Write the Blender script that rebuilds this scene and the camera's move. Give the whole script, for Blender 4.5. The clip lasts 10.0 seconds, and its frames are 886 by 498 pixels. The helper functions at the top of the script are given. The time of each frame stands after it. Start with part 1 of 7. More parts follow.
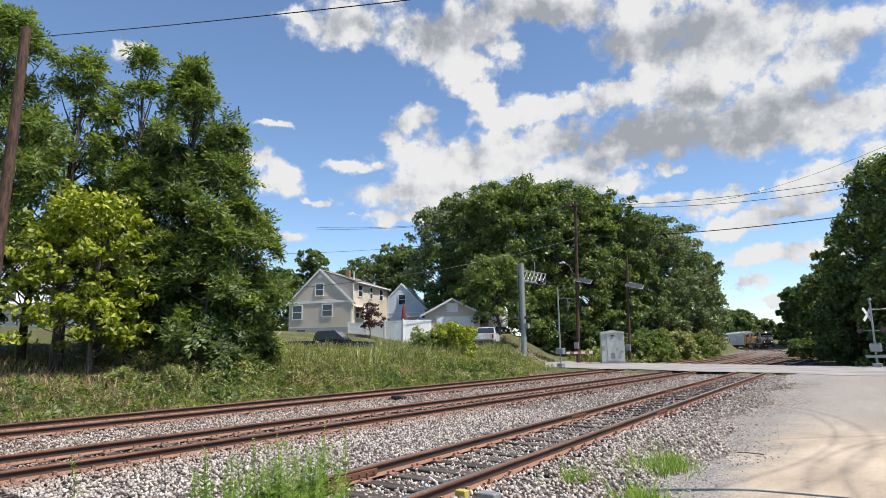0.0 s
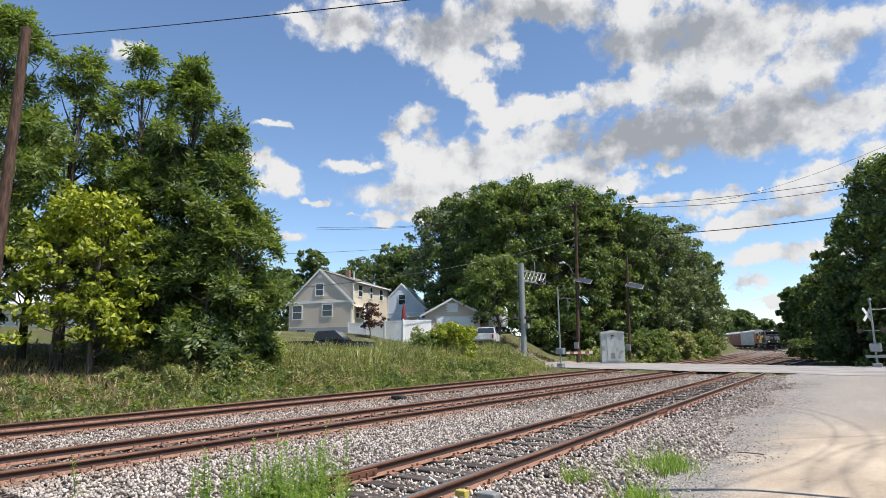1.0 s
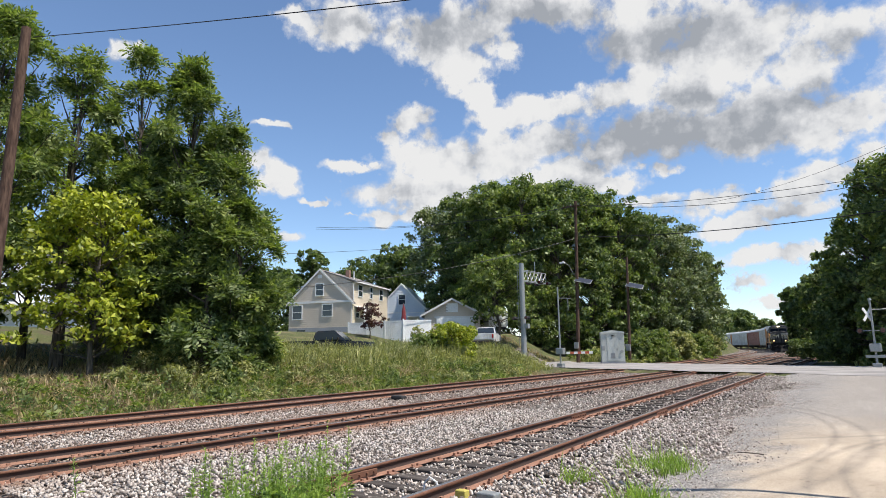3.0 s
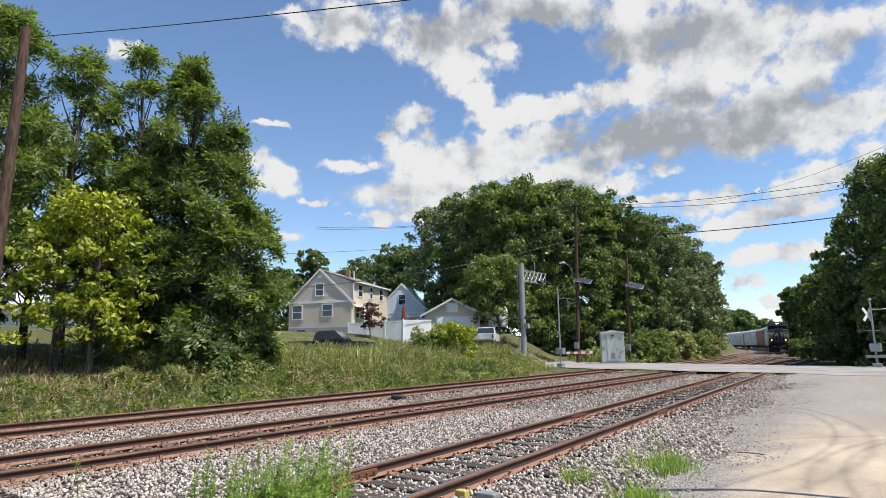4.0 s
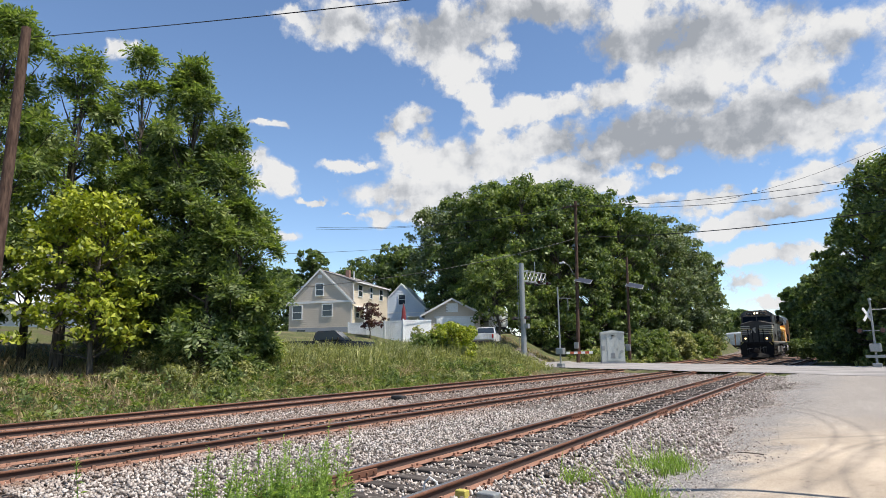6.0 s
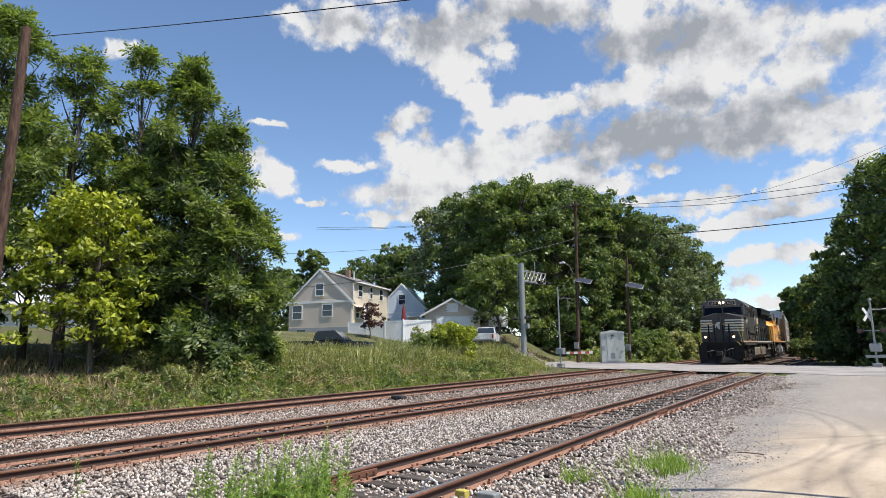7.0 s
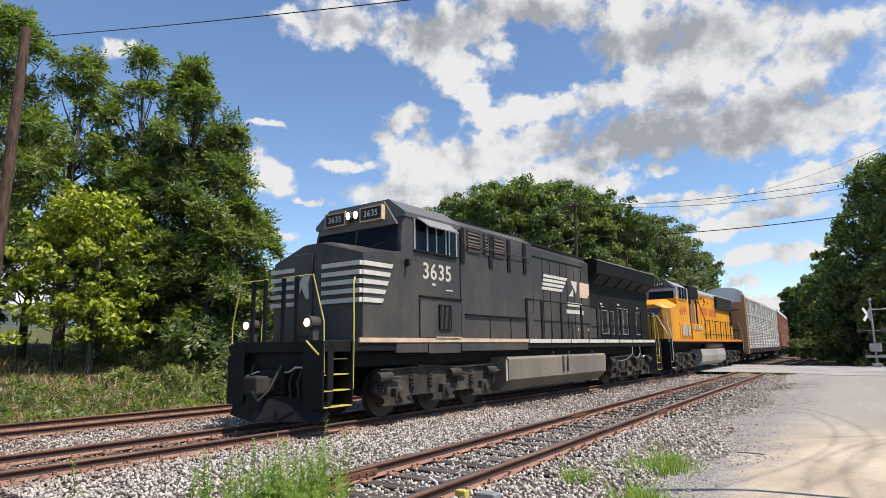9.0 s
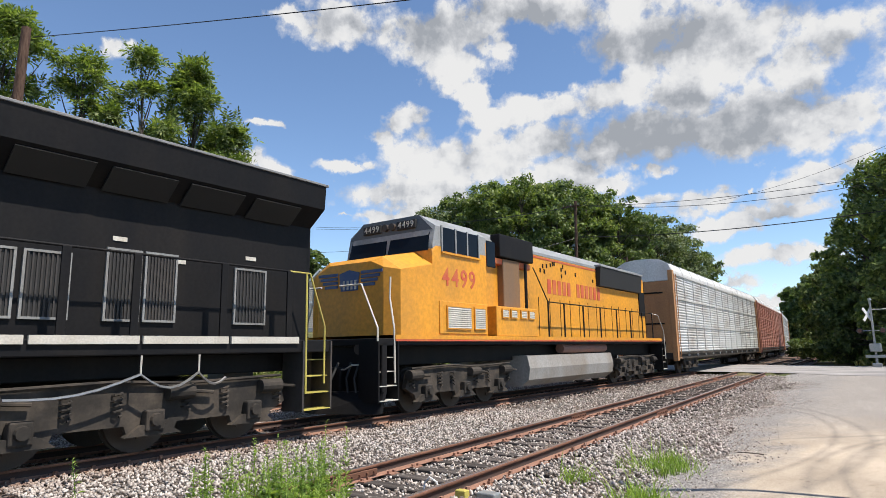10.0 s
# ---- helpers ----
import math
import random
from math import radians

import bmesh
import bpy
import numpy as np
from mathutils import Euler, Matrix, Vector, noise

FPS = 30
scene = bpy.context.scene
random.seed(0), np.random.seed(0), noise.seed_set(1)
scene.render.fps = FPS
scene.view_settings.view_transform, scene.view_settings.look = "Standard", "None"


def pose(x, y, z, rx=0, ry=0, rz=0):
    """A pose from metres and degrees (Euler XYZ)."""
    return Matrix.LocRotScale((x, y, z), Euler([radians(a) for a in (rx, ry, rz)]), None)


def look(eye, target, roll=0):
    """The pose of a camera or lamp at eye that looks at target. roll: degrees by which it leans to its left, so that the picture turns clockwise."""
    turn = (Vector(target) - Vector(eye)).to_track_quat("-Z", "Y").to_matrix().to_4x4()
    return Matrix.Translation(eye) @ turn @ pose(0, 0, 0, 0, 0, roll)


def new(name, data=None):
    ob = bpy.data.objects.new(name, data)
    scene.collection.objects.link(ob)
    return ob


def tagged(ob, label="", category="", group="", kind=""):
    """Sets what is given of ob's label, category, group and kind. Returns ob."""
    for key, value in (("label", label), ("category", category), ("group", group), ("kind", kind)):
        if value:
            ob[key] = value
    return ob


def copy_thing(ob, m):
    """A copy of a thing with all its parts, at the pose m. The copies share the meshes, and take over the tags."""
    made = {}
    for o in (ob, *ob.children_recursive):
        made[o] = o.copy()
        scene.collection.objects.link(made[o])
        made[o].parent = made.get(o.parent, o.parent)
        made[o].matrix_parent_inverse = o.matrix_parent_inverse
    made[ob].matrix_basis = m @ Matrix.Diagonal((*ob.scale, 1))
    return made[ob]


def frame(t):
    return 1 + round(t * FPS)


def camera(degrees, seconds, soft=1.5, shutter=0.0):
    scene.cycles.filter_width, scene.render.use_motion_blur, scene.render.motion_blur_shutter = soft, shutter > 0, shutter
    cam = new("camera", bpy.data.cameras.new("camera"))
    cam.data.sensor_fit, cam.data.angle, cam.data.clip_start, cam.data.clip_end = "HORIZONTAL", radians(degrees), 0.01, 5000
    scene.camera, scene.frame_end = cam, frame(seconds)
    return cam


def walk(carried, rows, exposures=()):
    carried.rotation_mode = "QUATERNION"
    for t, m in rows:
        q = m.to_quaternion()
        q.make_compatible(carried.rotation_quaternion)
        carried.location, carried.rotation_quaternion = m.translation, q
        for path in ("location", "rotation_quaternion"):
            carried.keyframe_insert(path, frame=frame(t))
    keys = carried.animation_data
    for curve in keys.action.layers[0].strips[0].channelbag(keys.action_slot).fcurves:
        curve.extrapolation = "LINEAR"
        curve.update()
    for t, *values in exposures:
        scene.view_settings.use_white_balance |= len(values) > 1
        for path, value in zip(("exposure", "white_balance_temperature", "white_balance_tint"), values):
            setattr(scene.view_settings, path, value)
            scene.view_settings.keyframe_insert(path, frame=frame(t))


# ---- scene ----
# plan: the tracks run along +Y, the train's track lies at x = XB; rail tops are z = 0
XA, XB, XS = -15.70, -10.63, -4.84
SIDING = -0.0514                      # sideways drift of the siding per metre
SPEED = 21.15
CURVE_START, CURVE_R, BEND_START, BEND_R = 24.7, 775.0, 205.0, 320.0   # an easy curve to the left that tightens

cam = camera(71.84, 10.0, soft=0.65)
EYE = Vector((0, 0, 1.534))
yaw, pitch = radians(36.236), radians(9.25)
AIM = EYE + 10 * Vector((-math.sin(yaw) * math.cos(pitch), math.cos(yaw) * math.cos(pitch), math.sin(pitch)))
walk(cam, [(0, look(EYE, AIM, -0.86)), (10, look(EYE, AIM, -0.86))], [(0, 0.45), (10, 0.45)])

# ---- light ----
SUN_AZ, SUN_EL = radians(82), radians(61)
world = bpy.data.worlds.new("sky")
scene.world = world
world.use_nodes = True
wn = world.node_tree
wn.nodes.clear()
sky = wn.nodes.new("ShaderNodeTexSky")
sky.sky_type, sky.sun_disc = "NISHITA", False
sky.sun_elevation, sky.sun_rotation = SUN_EL, SUN_AZ
sky.air_density, sky.dust_density, sky.ozone_density = 0.9, 0.0, 3.5
bg = wn.nodes.new("ShaderNodeBackground")
bg.inputs["Strength"].default_value = 0.13
wo = wn.nodes.new("ShaderNodeOutputWorld")
wn.links.new(sky.outputs[0], bg.inputs[0])
wn.links.new(bg.outputs[0], wo.inputs[0])
sun = new("sun", bpy.data.lights.new("sun", "SUN"))
sun.data.energy, sun.data.angle, sun.data.color = 5.0, radians(0.6), (1.0, 0.93, 0.84)
sun_way = Vector((math.sin(SUN_AZ) * math.cos(SUN_EL), math.cos(SUN_AZ) * math.cos(SUN_EL), math.sin(SUN_EL)))
sun.matrix_world = look(sun_way * 60, (0, 0, 0))

# ---- materials ----


class Mat:
    """Small builder for node materials."""

    def __init__(self, name, rough=0.7, metal=0.0, spec=0.5):
        self.m = bpy.data.materials.new(name)
        self.m.use_nodes = True
        self.t = self.m.node_tree
        self.b = self.t.nodes["Principled BSDF"]
        self.b.inputs["Roughness"].default_value = rough
        self.b.inputs["Metallic"].default_value = metal
        self.b.inputs["Specular IOR Level"].default_value = spec
        self.co = self.t.nodes.new("ShaderNodeTexCoord")

    def node(self, kind, **kw):
        n = self.t.nodes.new(kind)
        for k, v in kw.items():
            n.inputs[k].default_value = v
        return n

    def link(self, a, b):
        self.t.links.new(a, b)

    def mapped(self, scale=(1, 1, 1)):
        n = self.t.nodes.new("ShaderNodeMapping")
        n.inputs["Scale"].default_value = scale
        self.link(self.co.outputs["Object"], n.inputs[0])
        return n.outputs[0]

    def noise(self, scale, detail=4, stretch=(1, 1, 1), rough=0.55):
        n = self.node("ShaderNodeTexNoise", Scale=scale, Detail=detail, Roughness=rough)
        self.link(self.mapped(stretch), n.inputs["Vector"])
        return n.outputs["Fac"]

    def ramp(self, fac, stops):
        n = self.t.nodes.new("ShaderNodeValToRGB")
        while len(n.color_ramp.elements) < len(stops):
            n.color_ramp.elements.new(0.5)
        for e, (p, c) in zip(n.color_ramp.elements, stops):
            e.position = p
            e.color = (*c, 1) if len(c) == 3 else c
        self.link(fac, n.inputs[0])
        return n.outputs[0]

    def mix(self, fac, a, b, how="MIX"):
        n = self.t.nodes.new("ShaderNodeMix")
        n.data_type, n.blend_type = "RGBA", how
        for sock, v in ((n.inputs[0], fac), (n.inputs[6], a), (n.inputs[7], b)):
            if hasattr(v, "links"):
                self.link(v, sock)
            else:
                sock.default_value = v if isinstance(v, (int, float)) else (*v, 1)
        return n.outputs[2]

    def color(self, v):
        if hasattr(v, "links"):
            self.link(v, self.b.inputs["Base Color"])
        else:
            self.b.inputs["Base Color"].default_value = (*v, 1)
        return self

    def bump(self, h, strength=0.4, dist=0.02):
        n = self.node("ShaderNodeBump", Strength=strength, Distance=dist)
        self.link(h, n.inputs["Height"])
        self.link(n.outputs[0], self.b.inputs["Normal"])
        return self

    def island(self):
        return self.t.nodes.new("ShaderNodeNewGeometry").outputs["Random Per Island"]

    def each(self):
        return self.t.nodes.new("ShaderNodeObjectInfo").outputs["Random"]


def worn(name, col, rough=0.6, metal=0.0, dirt=(0.12, 0.1, 0.08), amount=0.5, scale=2.0, stretch=(1, 1, 0.3), bump=0.1, spec=0.5):
    m = Mat(name, rough, metal, spec)
    f1 = m.ramp(m.noise(scale, 6, stretch), [(0.42, (0, 0, 0)), (0.75, (amount, amount, amount))])
    f2 = m.ramp(m.noise(scale * 14, 3), [(0.3, (0.82, 0.82, 0.82)), (0.7, (1.08, 1.08, 1.08))])
    base = m.mix(f1, col, dirt)
    m.color(m.mix(1.0, base, f2, "MULTIPLY"))
    if bump:
        m.bump(m.noise(scale * 20, 3), bump, 0.004)
    return m.m


def plain(name, col, rough=0.6, metal=0.0, spec=0.5):
    return Mat(name, rough, metal, spec).color(col).m


def glow(name, col, power):
    m = Mat(name, 0.3)
    m.color((0.8, 0.75, 0.65))
    m.b.inputs["Emission Color"].default_value = (*col, 1)
    m.b.inputs["Emission Strength"].default_value = power
    return m.m


def leaf_material(name, dark, mid, light, trans=0.35):
    m = Mat(name, 0.5, 0, 0.4)
    c = m.ramp(m.island(), [(0.0, dark), (0.55, mid), (1.0, light)])
    big = m.ramp(m.noise(0.35, 2), [(0.3, (0.75, 0.78, 0.75)), (0.7, (1.2, 1.15, 1.0))])
    c = m.mix(1.0, c, big, "MULTIPLY")
    m.color(c)
    tr = m.t.nodes.new("ShaderNodeBsdfTranslucent")
    tint = m.mix(1.0, c, (1.35, 1.5, 0.55), "MULTIPLY")
    m.link(tint, tr.inputs[0])
    mx = m.node("ShaderNodeMixShader", Fac=trans)
    out = m.t.nodes["Material Output"]
    m.link(m.b.outputs[0], mx.inputs[1])
    m.link(tr.outputs[0], mx.inputs[2])
    m.link(mx.outputs[0], out.inputs[0])
    return m.m


def ground_material():
    m = Mat("field_ground", 0.95, 0, 0.2)
    a = m.ramp(m.noise(0.6, 6), [(0.35, (0.10, 0.085, 0.05)), (0.5, (0.085, 0.10, 0.035)), (0.7, (0.20, 0.16, 0.09))])
    b = m.ramp(m.noise(9, 5), [(0.3, (0.65, 0.65, 0.65)), (0.7, (1.2, 1.2, 1.2))])
    return m.color(m.mix(1.0, a, b, "MULTIPLY")).bump(m.noise(14, 5), 0.7, 0.05).m


def rail_rust(m):
    """Iron staining in bands along the two main tracks, uneven and thin elsewhere."""
    sep = m.t.nodes.new("ShaderNodeSeparateXYZ")
    m.link(m.co.outputs["Object"], sep.inputs[0])
    band = m.t.nodes.new("ShaderNodeMapRange")
    m.link(sep.outputs[0], band.inputs[0])
    band.inputs[1].default_value, band.inputs[2].default_value = -18.0, -3.0
    stain = m.ramp(band.outputs[0], [(0.03, (0.3, 0.3, 0.3)), (0.10, (0.95, 0.95, 0.95)), (0.21, (0.95, 0.95, 0.95)), (0.30, (0.35, 0.35, 0.35)), (0.43, (0.95, 0.95, 0.95)), (0.55, (0.95, 0.95, 0.95)), (0.62, (0.22, 0.22, 0.22)), (0.98, (0.3, 0.3, 0.3))])
    grain = m.ramp(m.noise(2.0, 6, (1, 1, 1), 0.65), [(0.30, (0.25, 0.25, 0.25)), (0.58, (1, 1, 1))])
    return m.mix(1.0, stain, grain, "MULTIPLY")


def stone_material(name, stops, scale=18):
    m = Mat(name, 0.9, 0, 0.25)
    c = m.ramp(m.island(), stops)
    d = m.ramp(m.noise(scale, 4), [(0.3, (0.7, 0.7, 0.7)), (0.7, (1.15, 1.15, 1.15))])
    c = m.mix(rail_rust(m), c, (0.25, 0.145, 0.095))
    return m.color(m.mix(1.0, c, d, "MULTIPLY")).bump(m.noise(60, 3), 0.3, 0.004).m


def ballast_material():
    m = Mat("ballast_bed", 0.95, 0, 0.2)
    v = m.node("ShaderNodeTexVoronoi", Scale=17.0)
    m.link(m.mapped(), v.inputs["Vector"])
    sep = m.t.nodes.new("ShaderNodeSeparateColor")
    m.link(v.outputs["Color"], sep.inputs[0])
    c = m.ramp(sep.outputs[0], [(0.0, (0.16, 0.145, 0.13)), (0.5, (0.31, 0.28, 0.25)), (1.0, (0.52, 0.48, 0.43))])
    # shade in the gaps between stones, multiplied into the base colour
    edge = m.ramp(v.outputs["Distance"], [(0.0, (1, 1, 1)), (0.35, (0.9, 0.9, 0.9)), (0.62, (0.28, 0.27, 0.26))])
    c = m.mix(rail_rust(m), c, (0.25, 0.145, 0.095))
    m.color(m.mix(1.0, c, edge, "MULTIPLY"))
    inv = m.ramp(v.outputs["Distance"], [(0.0, (1, 1, 1)), (0.7, (0, 0, 0))])
    return m.bump(inv, 1.0, 0.05).m


def lot_material():
    m = Mat("gravel_lot", 0.95, 0, 0.2)
    sep = m.t.nodes.new("ShaderNodeSeparateXYZ")
    m.link(m.co.outputs["Object"], sep.inputs[0])

    def calc(op, a, b, c=None):
        n = m.t.nodes.new("ShaderNodeMath")
        n.operation = op
        for sock, v in zip(n.inputs, (a, b, c)):
            if hasattr(v, "links"):
                m.link(v, sock)
            elif v is not None:
                sock.default_value = v
        return n.outputs[0]
    ragged = calc("MULTIPLY_ADD", m.noise(0.9, 7, (1, 0.7, 1), 0.65), 3.4, -1.7)
    # pale compacted soil starts away from the ballast and gives way to grey chippings towards the road
    across = calc("ADD", calc("MULTIPLY_ADD", sep.outputs[1], 0.02, sep.outputs[0]), ragged)
    soil = m.ramp(calc("MULTIPLY_ADD", across, 0.5, 1.25), [(0.20, (0, 0, 0)), (0.62, (1, 1, 1))])
    near = m.ramp(calc("MULTIPLY_ADD", calc("ADD", sep.outputs[1], calc("MULTIPLY", ragged, 2.2)), 0.05, 0.0), [(0.58, (1, 1, 1)), (0.86, (0.18, 0.18, 0.18))])
    soil = m.mix(1.0, soil, near, "MULTIPLY")
    chips = m.ramp(m.noise(34, 5, (1, 1, 1), 0.7), [(0.36, (0.10, 0.092, 0.084)), (0.5, (0.25, 0.232, 0.212)), (0.64, (0.48, 0.445, 0.41))])
    dust = m.ramp(m.noise(0.7, 6, (1, 0.5, 1), 0.6), [(0.36, (0.35, 0.285, 0.215)), (0.5, (0.45, 0.37, 0.28)), (0.62, (0.54, 0.445, 0.34))])
    c = m.mix(soil, chips, dust)
    # tyre marks curve through the dust
    for cx, cy, r, w in ((7.5, 9.6, 8.6, 0.11), (7.6, 10.1, 8.35, 0.09), (-13.0, 12.0, 12.5, 0.14), (-13.2, 12.4, 12.15, 0.10), (-9.0, 22.0, 12.0, 0.12)):
        d = calc("SQRT", calc("ADD", calc("POWER", calc("SUBTRACT", sep.outputs[0], cx), 2.0), calc("POWER", calc("SUBTRACT", sep.outputs[1], cy), 2.0)), 0.0)
        off = calc("DIVIDE", calc("ABSOLUTE", calc("SUBTRACT", d, r), 0.0), w)
        wear = calc("MULTIPLY", calc("SUBTRACT", 1.0, calc("MINIMUM", off, 1.0)), calc("MULTIPLY", m.noise(2.2, 4), 0.75))
        c = m.mix(wear, c, (0.15, 0.135, 0.12))
    b = m.ramp(m.noise(60, 4), [(0.3, (0.74, 0.74, 0.74)), (0.7, (1.18, 1.18, 1.18))])
    pits = m.ramp(m.noise(12, 6, (1, 1, 1), 0.7), [(0.30, (0.62, 0.60, 0.58)), (0.42, (1, 1, 1))])
    c = m.mix(1.0, m.mix(1.0, c, b, "MULTIPLY"), pits, "MULTIPLY")
    return m.color(c).bump(m.noise(48, 5, (1, 1, 1), 0.7), 0.6, 0.022).m


def road_material():
    m = Mat("worn_asphalt", 0.9, 0, 0.3)
    a = m.ramp(m.noise(0.5, 6), [(0.35, (0.235, 0.22, 0.208)), (0.65, (0.35, 0.328, 0.308))])
    b = m.ramp(m.noise(70, 3), [(0.3, (0.8, 0.8, 0.8)), (0.7, (1.1, 1.1, 1.1))])
    return m.color(m.mix(1.0, a, b, "MULTIPLY")).bump(m.noise(80, 3), 0.25, 0.006).m


def rail_material():
    m = Mat("rusty_rail", 0.75, 0.3, 0.4)
    a = m.ramp(m.noise(3.0, 6, (1, 0.25, 1)), [(0.3, (0.10, 0.045, 0.028)), (0.55, (0.20, 0.095, 0.058)), (0.75, (0.30, 0.16, 0.10))])
    b = m.ramp(m.noise(40, 3), [(0.3, (0.75, 0.75, 0.75)), (0.7, (1.15, 1.15, 1.15))])
    return m.color(m.mix(1.0, a, b, "MULTIPLY")).bump(m.noise(50, 3), 0.2, 0.004).m


def tie_material():
    m = Mat("weathered_tie", 0.9, 0, 0.2)
    a = m.ramp(m.noise(2.5, 5, (0.3, 6, 2)), [(0.3, (0.035, 0.03, 0.027)), (0.6, (0.10, 0.085, 0.075)), (0.8, (0.17, 0.15, 0.13))])
    v = m.ramp(m.each(), [(0, (0.7, 0.7, 0.7)), (1, (1.3, 1.3, 1.3))])
    return m.color(m.mix(1.0, a, v, "MULTIPLY")).bump(m.noise(12, 4, (0.3, 8, 1)), 0.5, 0.012).m


def bark_material(name, a, b):
    m = Mat(name, 0.95, 0, 0.2)
    c = m.ramp(m.noise(5, 5, (3, 3, 0.5)), [(0.35, a), (0.65, b)])
    return m.color(c).bump(m.noise(10, 4, (4, 4, 0.5)), 0.7, 0.03).m


GROUND, BALLAST, LOT, ROAD = ground_material(), ballast_material(), lot_material(), road_material()
STONES = stone_material("crushed_stone", [(0, (0.13, 0.115, 0.10)), (0.25, (0.35, 0.318, 0.285)), (0.6, (0.55, 0.505, 0.455)), (1, (0.70, 0.65, 0.59))])
RAIL, TIE = rail_material(), tie_material()
RAILTOP = worn("polished_rail_head", (0.42, 0.40, 0.39), 0.35, 0.9, (0.25, 0.13, 0.08), 0.5, 1.5, (1, 0.1, 1))
BARK = bark_material("bark", (0.05, 0.042, 0.035), (0.13, 0.11, 0.09))
POLEWOOD = bark_material("pole_wood", (0.05, 0.03, 0.022), (0.12, 0.075, 0.055))
# dark greasy web, with the rail head's shadow put into its colour
RAILWEB = worn("shaded_oily_rail_web", (0.045, 0.026, 0.02), 0.8, 0.1, (0.09, 0.045, 0.03), 0.6, 3.0, (1, 0.3, 1))
RAILFOOT = worn("rust_pink_rail_foot", (0.30, 0.155, 0.10), 0.85, 0.0, (0.17, 0.085, 0.055), 0.7, 3.0, (1, 0.3, 1))
LEAF = leaf_material("leaf_green", (0.064, 0.099, 0.035), (0.145, 0.191, 0.064), (0.29, 0.336, 0.133), 0.46)
LEAF_DARK = leaf_material("leaf_deep_green", (0.051, 0.083, 0.034), (0.112, 0.156, 0.059), (0.232, 0.281, 0.116), 0.40)
LEAF_GREY = leaf_material("leaf_grey_green", (0.072, 0.102, 0.054), (0.144, 0.18, 0.09), (0.264, 0.3, 0.168), 0.3)
LEAF_LIME = leaf_material("leaf_lime", (0.13, 0.17, 0.02), (0.27, 0.31, 0.035), (0.46, 0.47, 0.07))
LEAF_RED = leaf_material("leaf_purple", (0.04, 0.014, 0.018), (0.085, 0.03, 0.035), (0.13, 0.06, 0.05))
WEED = leaf_material("weed_green", (0.135, 0.148, 0.06), (0.255, 0.268, 0.112), (0.44, 0.425, 0.20), 0.34)
DRYWEED = leaf_material("dry_weed", (0.17, 0.125, 0.075), (0.31, 0.235, 0.145), (0.46, 0.37, 0.23), 0.25)
FRESH = leaf_material("fresh_weed", (0.12, 0.19, 0.035), (0.22, 0.33, 0.06), (0.36, 0.46, 0.12), 0.35)

# ---- mesh helpers ----


def mesh_object(name, bm, material, parent=None, smooth=False):
    me = bpy.data.meshes.new(name)
    bm.to_mesh(me)
    bm.free()
    for m in (material if isinstance(material, (list, tuple)) else [material]):
        me.materials.append(m)
    if smooth:
        me.shade_smooth()
    ob = new(name, me)
    ob.parent = parent
    return ob


def part(name, bm, material, parent, label="", smooth=False):
    return tagged(mesh_object(name, bm, material, parent, smooth), label)


def thing(name, label, category, group="", at=None):
    ob = new(name)
    ob.empty_display_size = 0.3
    if at is not None:
        ob.matrix_world = at
    return tagged(ob, label, category, group)


def raw(name, verts, faces, material, parent=None, smooth=False):
    me = bpy.data.meshes.new(name)
    verts = np.asarray(verts, np.float32)
    faces = np.asarray(faces, np.int32)
    k = faces.shape[1]
    me.vertices.add(len(verts))
    me.vertices.foreach_set("co", verts.ravel())
    me.loops.add(faces.size)
    me.loops.foreach_set("vertex_index", faces.ravel())
    me.polygons.add(len(faces))
    me.polygons.foreach_set("loop_start", np.arange(0, faces.size, k, dtype=np.int32))
    me.update(calc_edges=True)
    me.materials.append(material)
    if smooth:
        me.shade_smooth()
    ob = new(name, me)
    ob.parent = parent
    return ob


def box(bm, x0, x1, y0, y1, z0, z1, bevel=0.0):
    r = bmesh.ops.create_cube(bm, size=1)
    for v in r["verts"]:
        v.co = Vector((x0 + (v.co.x + 0.5) * (x1 - x0), y0 + (v.co.y + 0.5) * (y1 - y0), z0 + (v.co.z + 0.5) * (z1 - z0)))
    if bevel:
        edges = list({e for v in r["verts"] for e in v.link_edges})
        bmesh.ops.bevel(bm, geom=edges, offset=bevel, segments=2, affect="EDGES", profile=0.5)
    return bm


def boxed(x0, x1, y0, y1, z0, z1, bevel=0.0):
    return box(bmesh.new(), x0, x1, y0, y1, z0, z1, bevel)


def rod(bm, a, b, r, r2=None, seg=8):
    a, b = Vector(a), Vector(b)
    d = b - a
    m = Matrix.Translation((a + b) / 2) @ d.to_track_quat("Z", "Y").to_matrix().to_4x4()
    bmesh.ops.create_cone(bm, cap_ends=True, segments=seg, radius1=r, radius2=r if r2 is None else r2, depth=d.length, matrix=m)
    return bm


def rods(points, r, seg=6):
    return tube(bmesh.new(), points, r, seg)


def tube(bm, points, r, seg=6):
    """One connected tube through points."""
    pts = [Vector(p) for p in points]
    rings = []
    for i, p in enumerate(pts):
        d = (pts[min(i + 1, len(pts) - 1)] - pts[max(i - 1, 0)]).normalized()
        a = d.orthogonal().normalized() if i == 0 else (rings[-1][1] - d * rings[-1][1].dot(d)).normalized()
        b = d.cross(a)
        rings.append(([bm.verts.new(p + a * r * math.cos(6.2832 * k / seg) + b * r * math.sin(6.2832 * k / seg)) for k in range(seg)], a))
    for (u, _), (w, _) in zip(rings, rings[1:]):
        for k in range(seg):
            bm.faces.new((u[k], u[(k + 1) % seg], w[(k + 1) % seg], w[k]))
    bm.faces.new(list(reversed(rings[0][0])))
    bm.faces.new(rings[-1][0])
    return bm


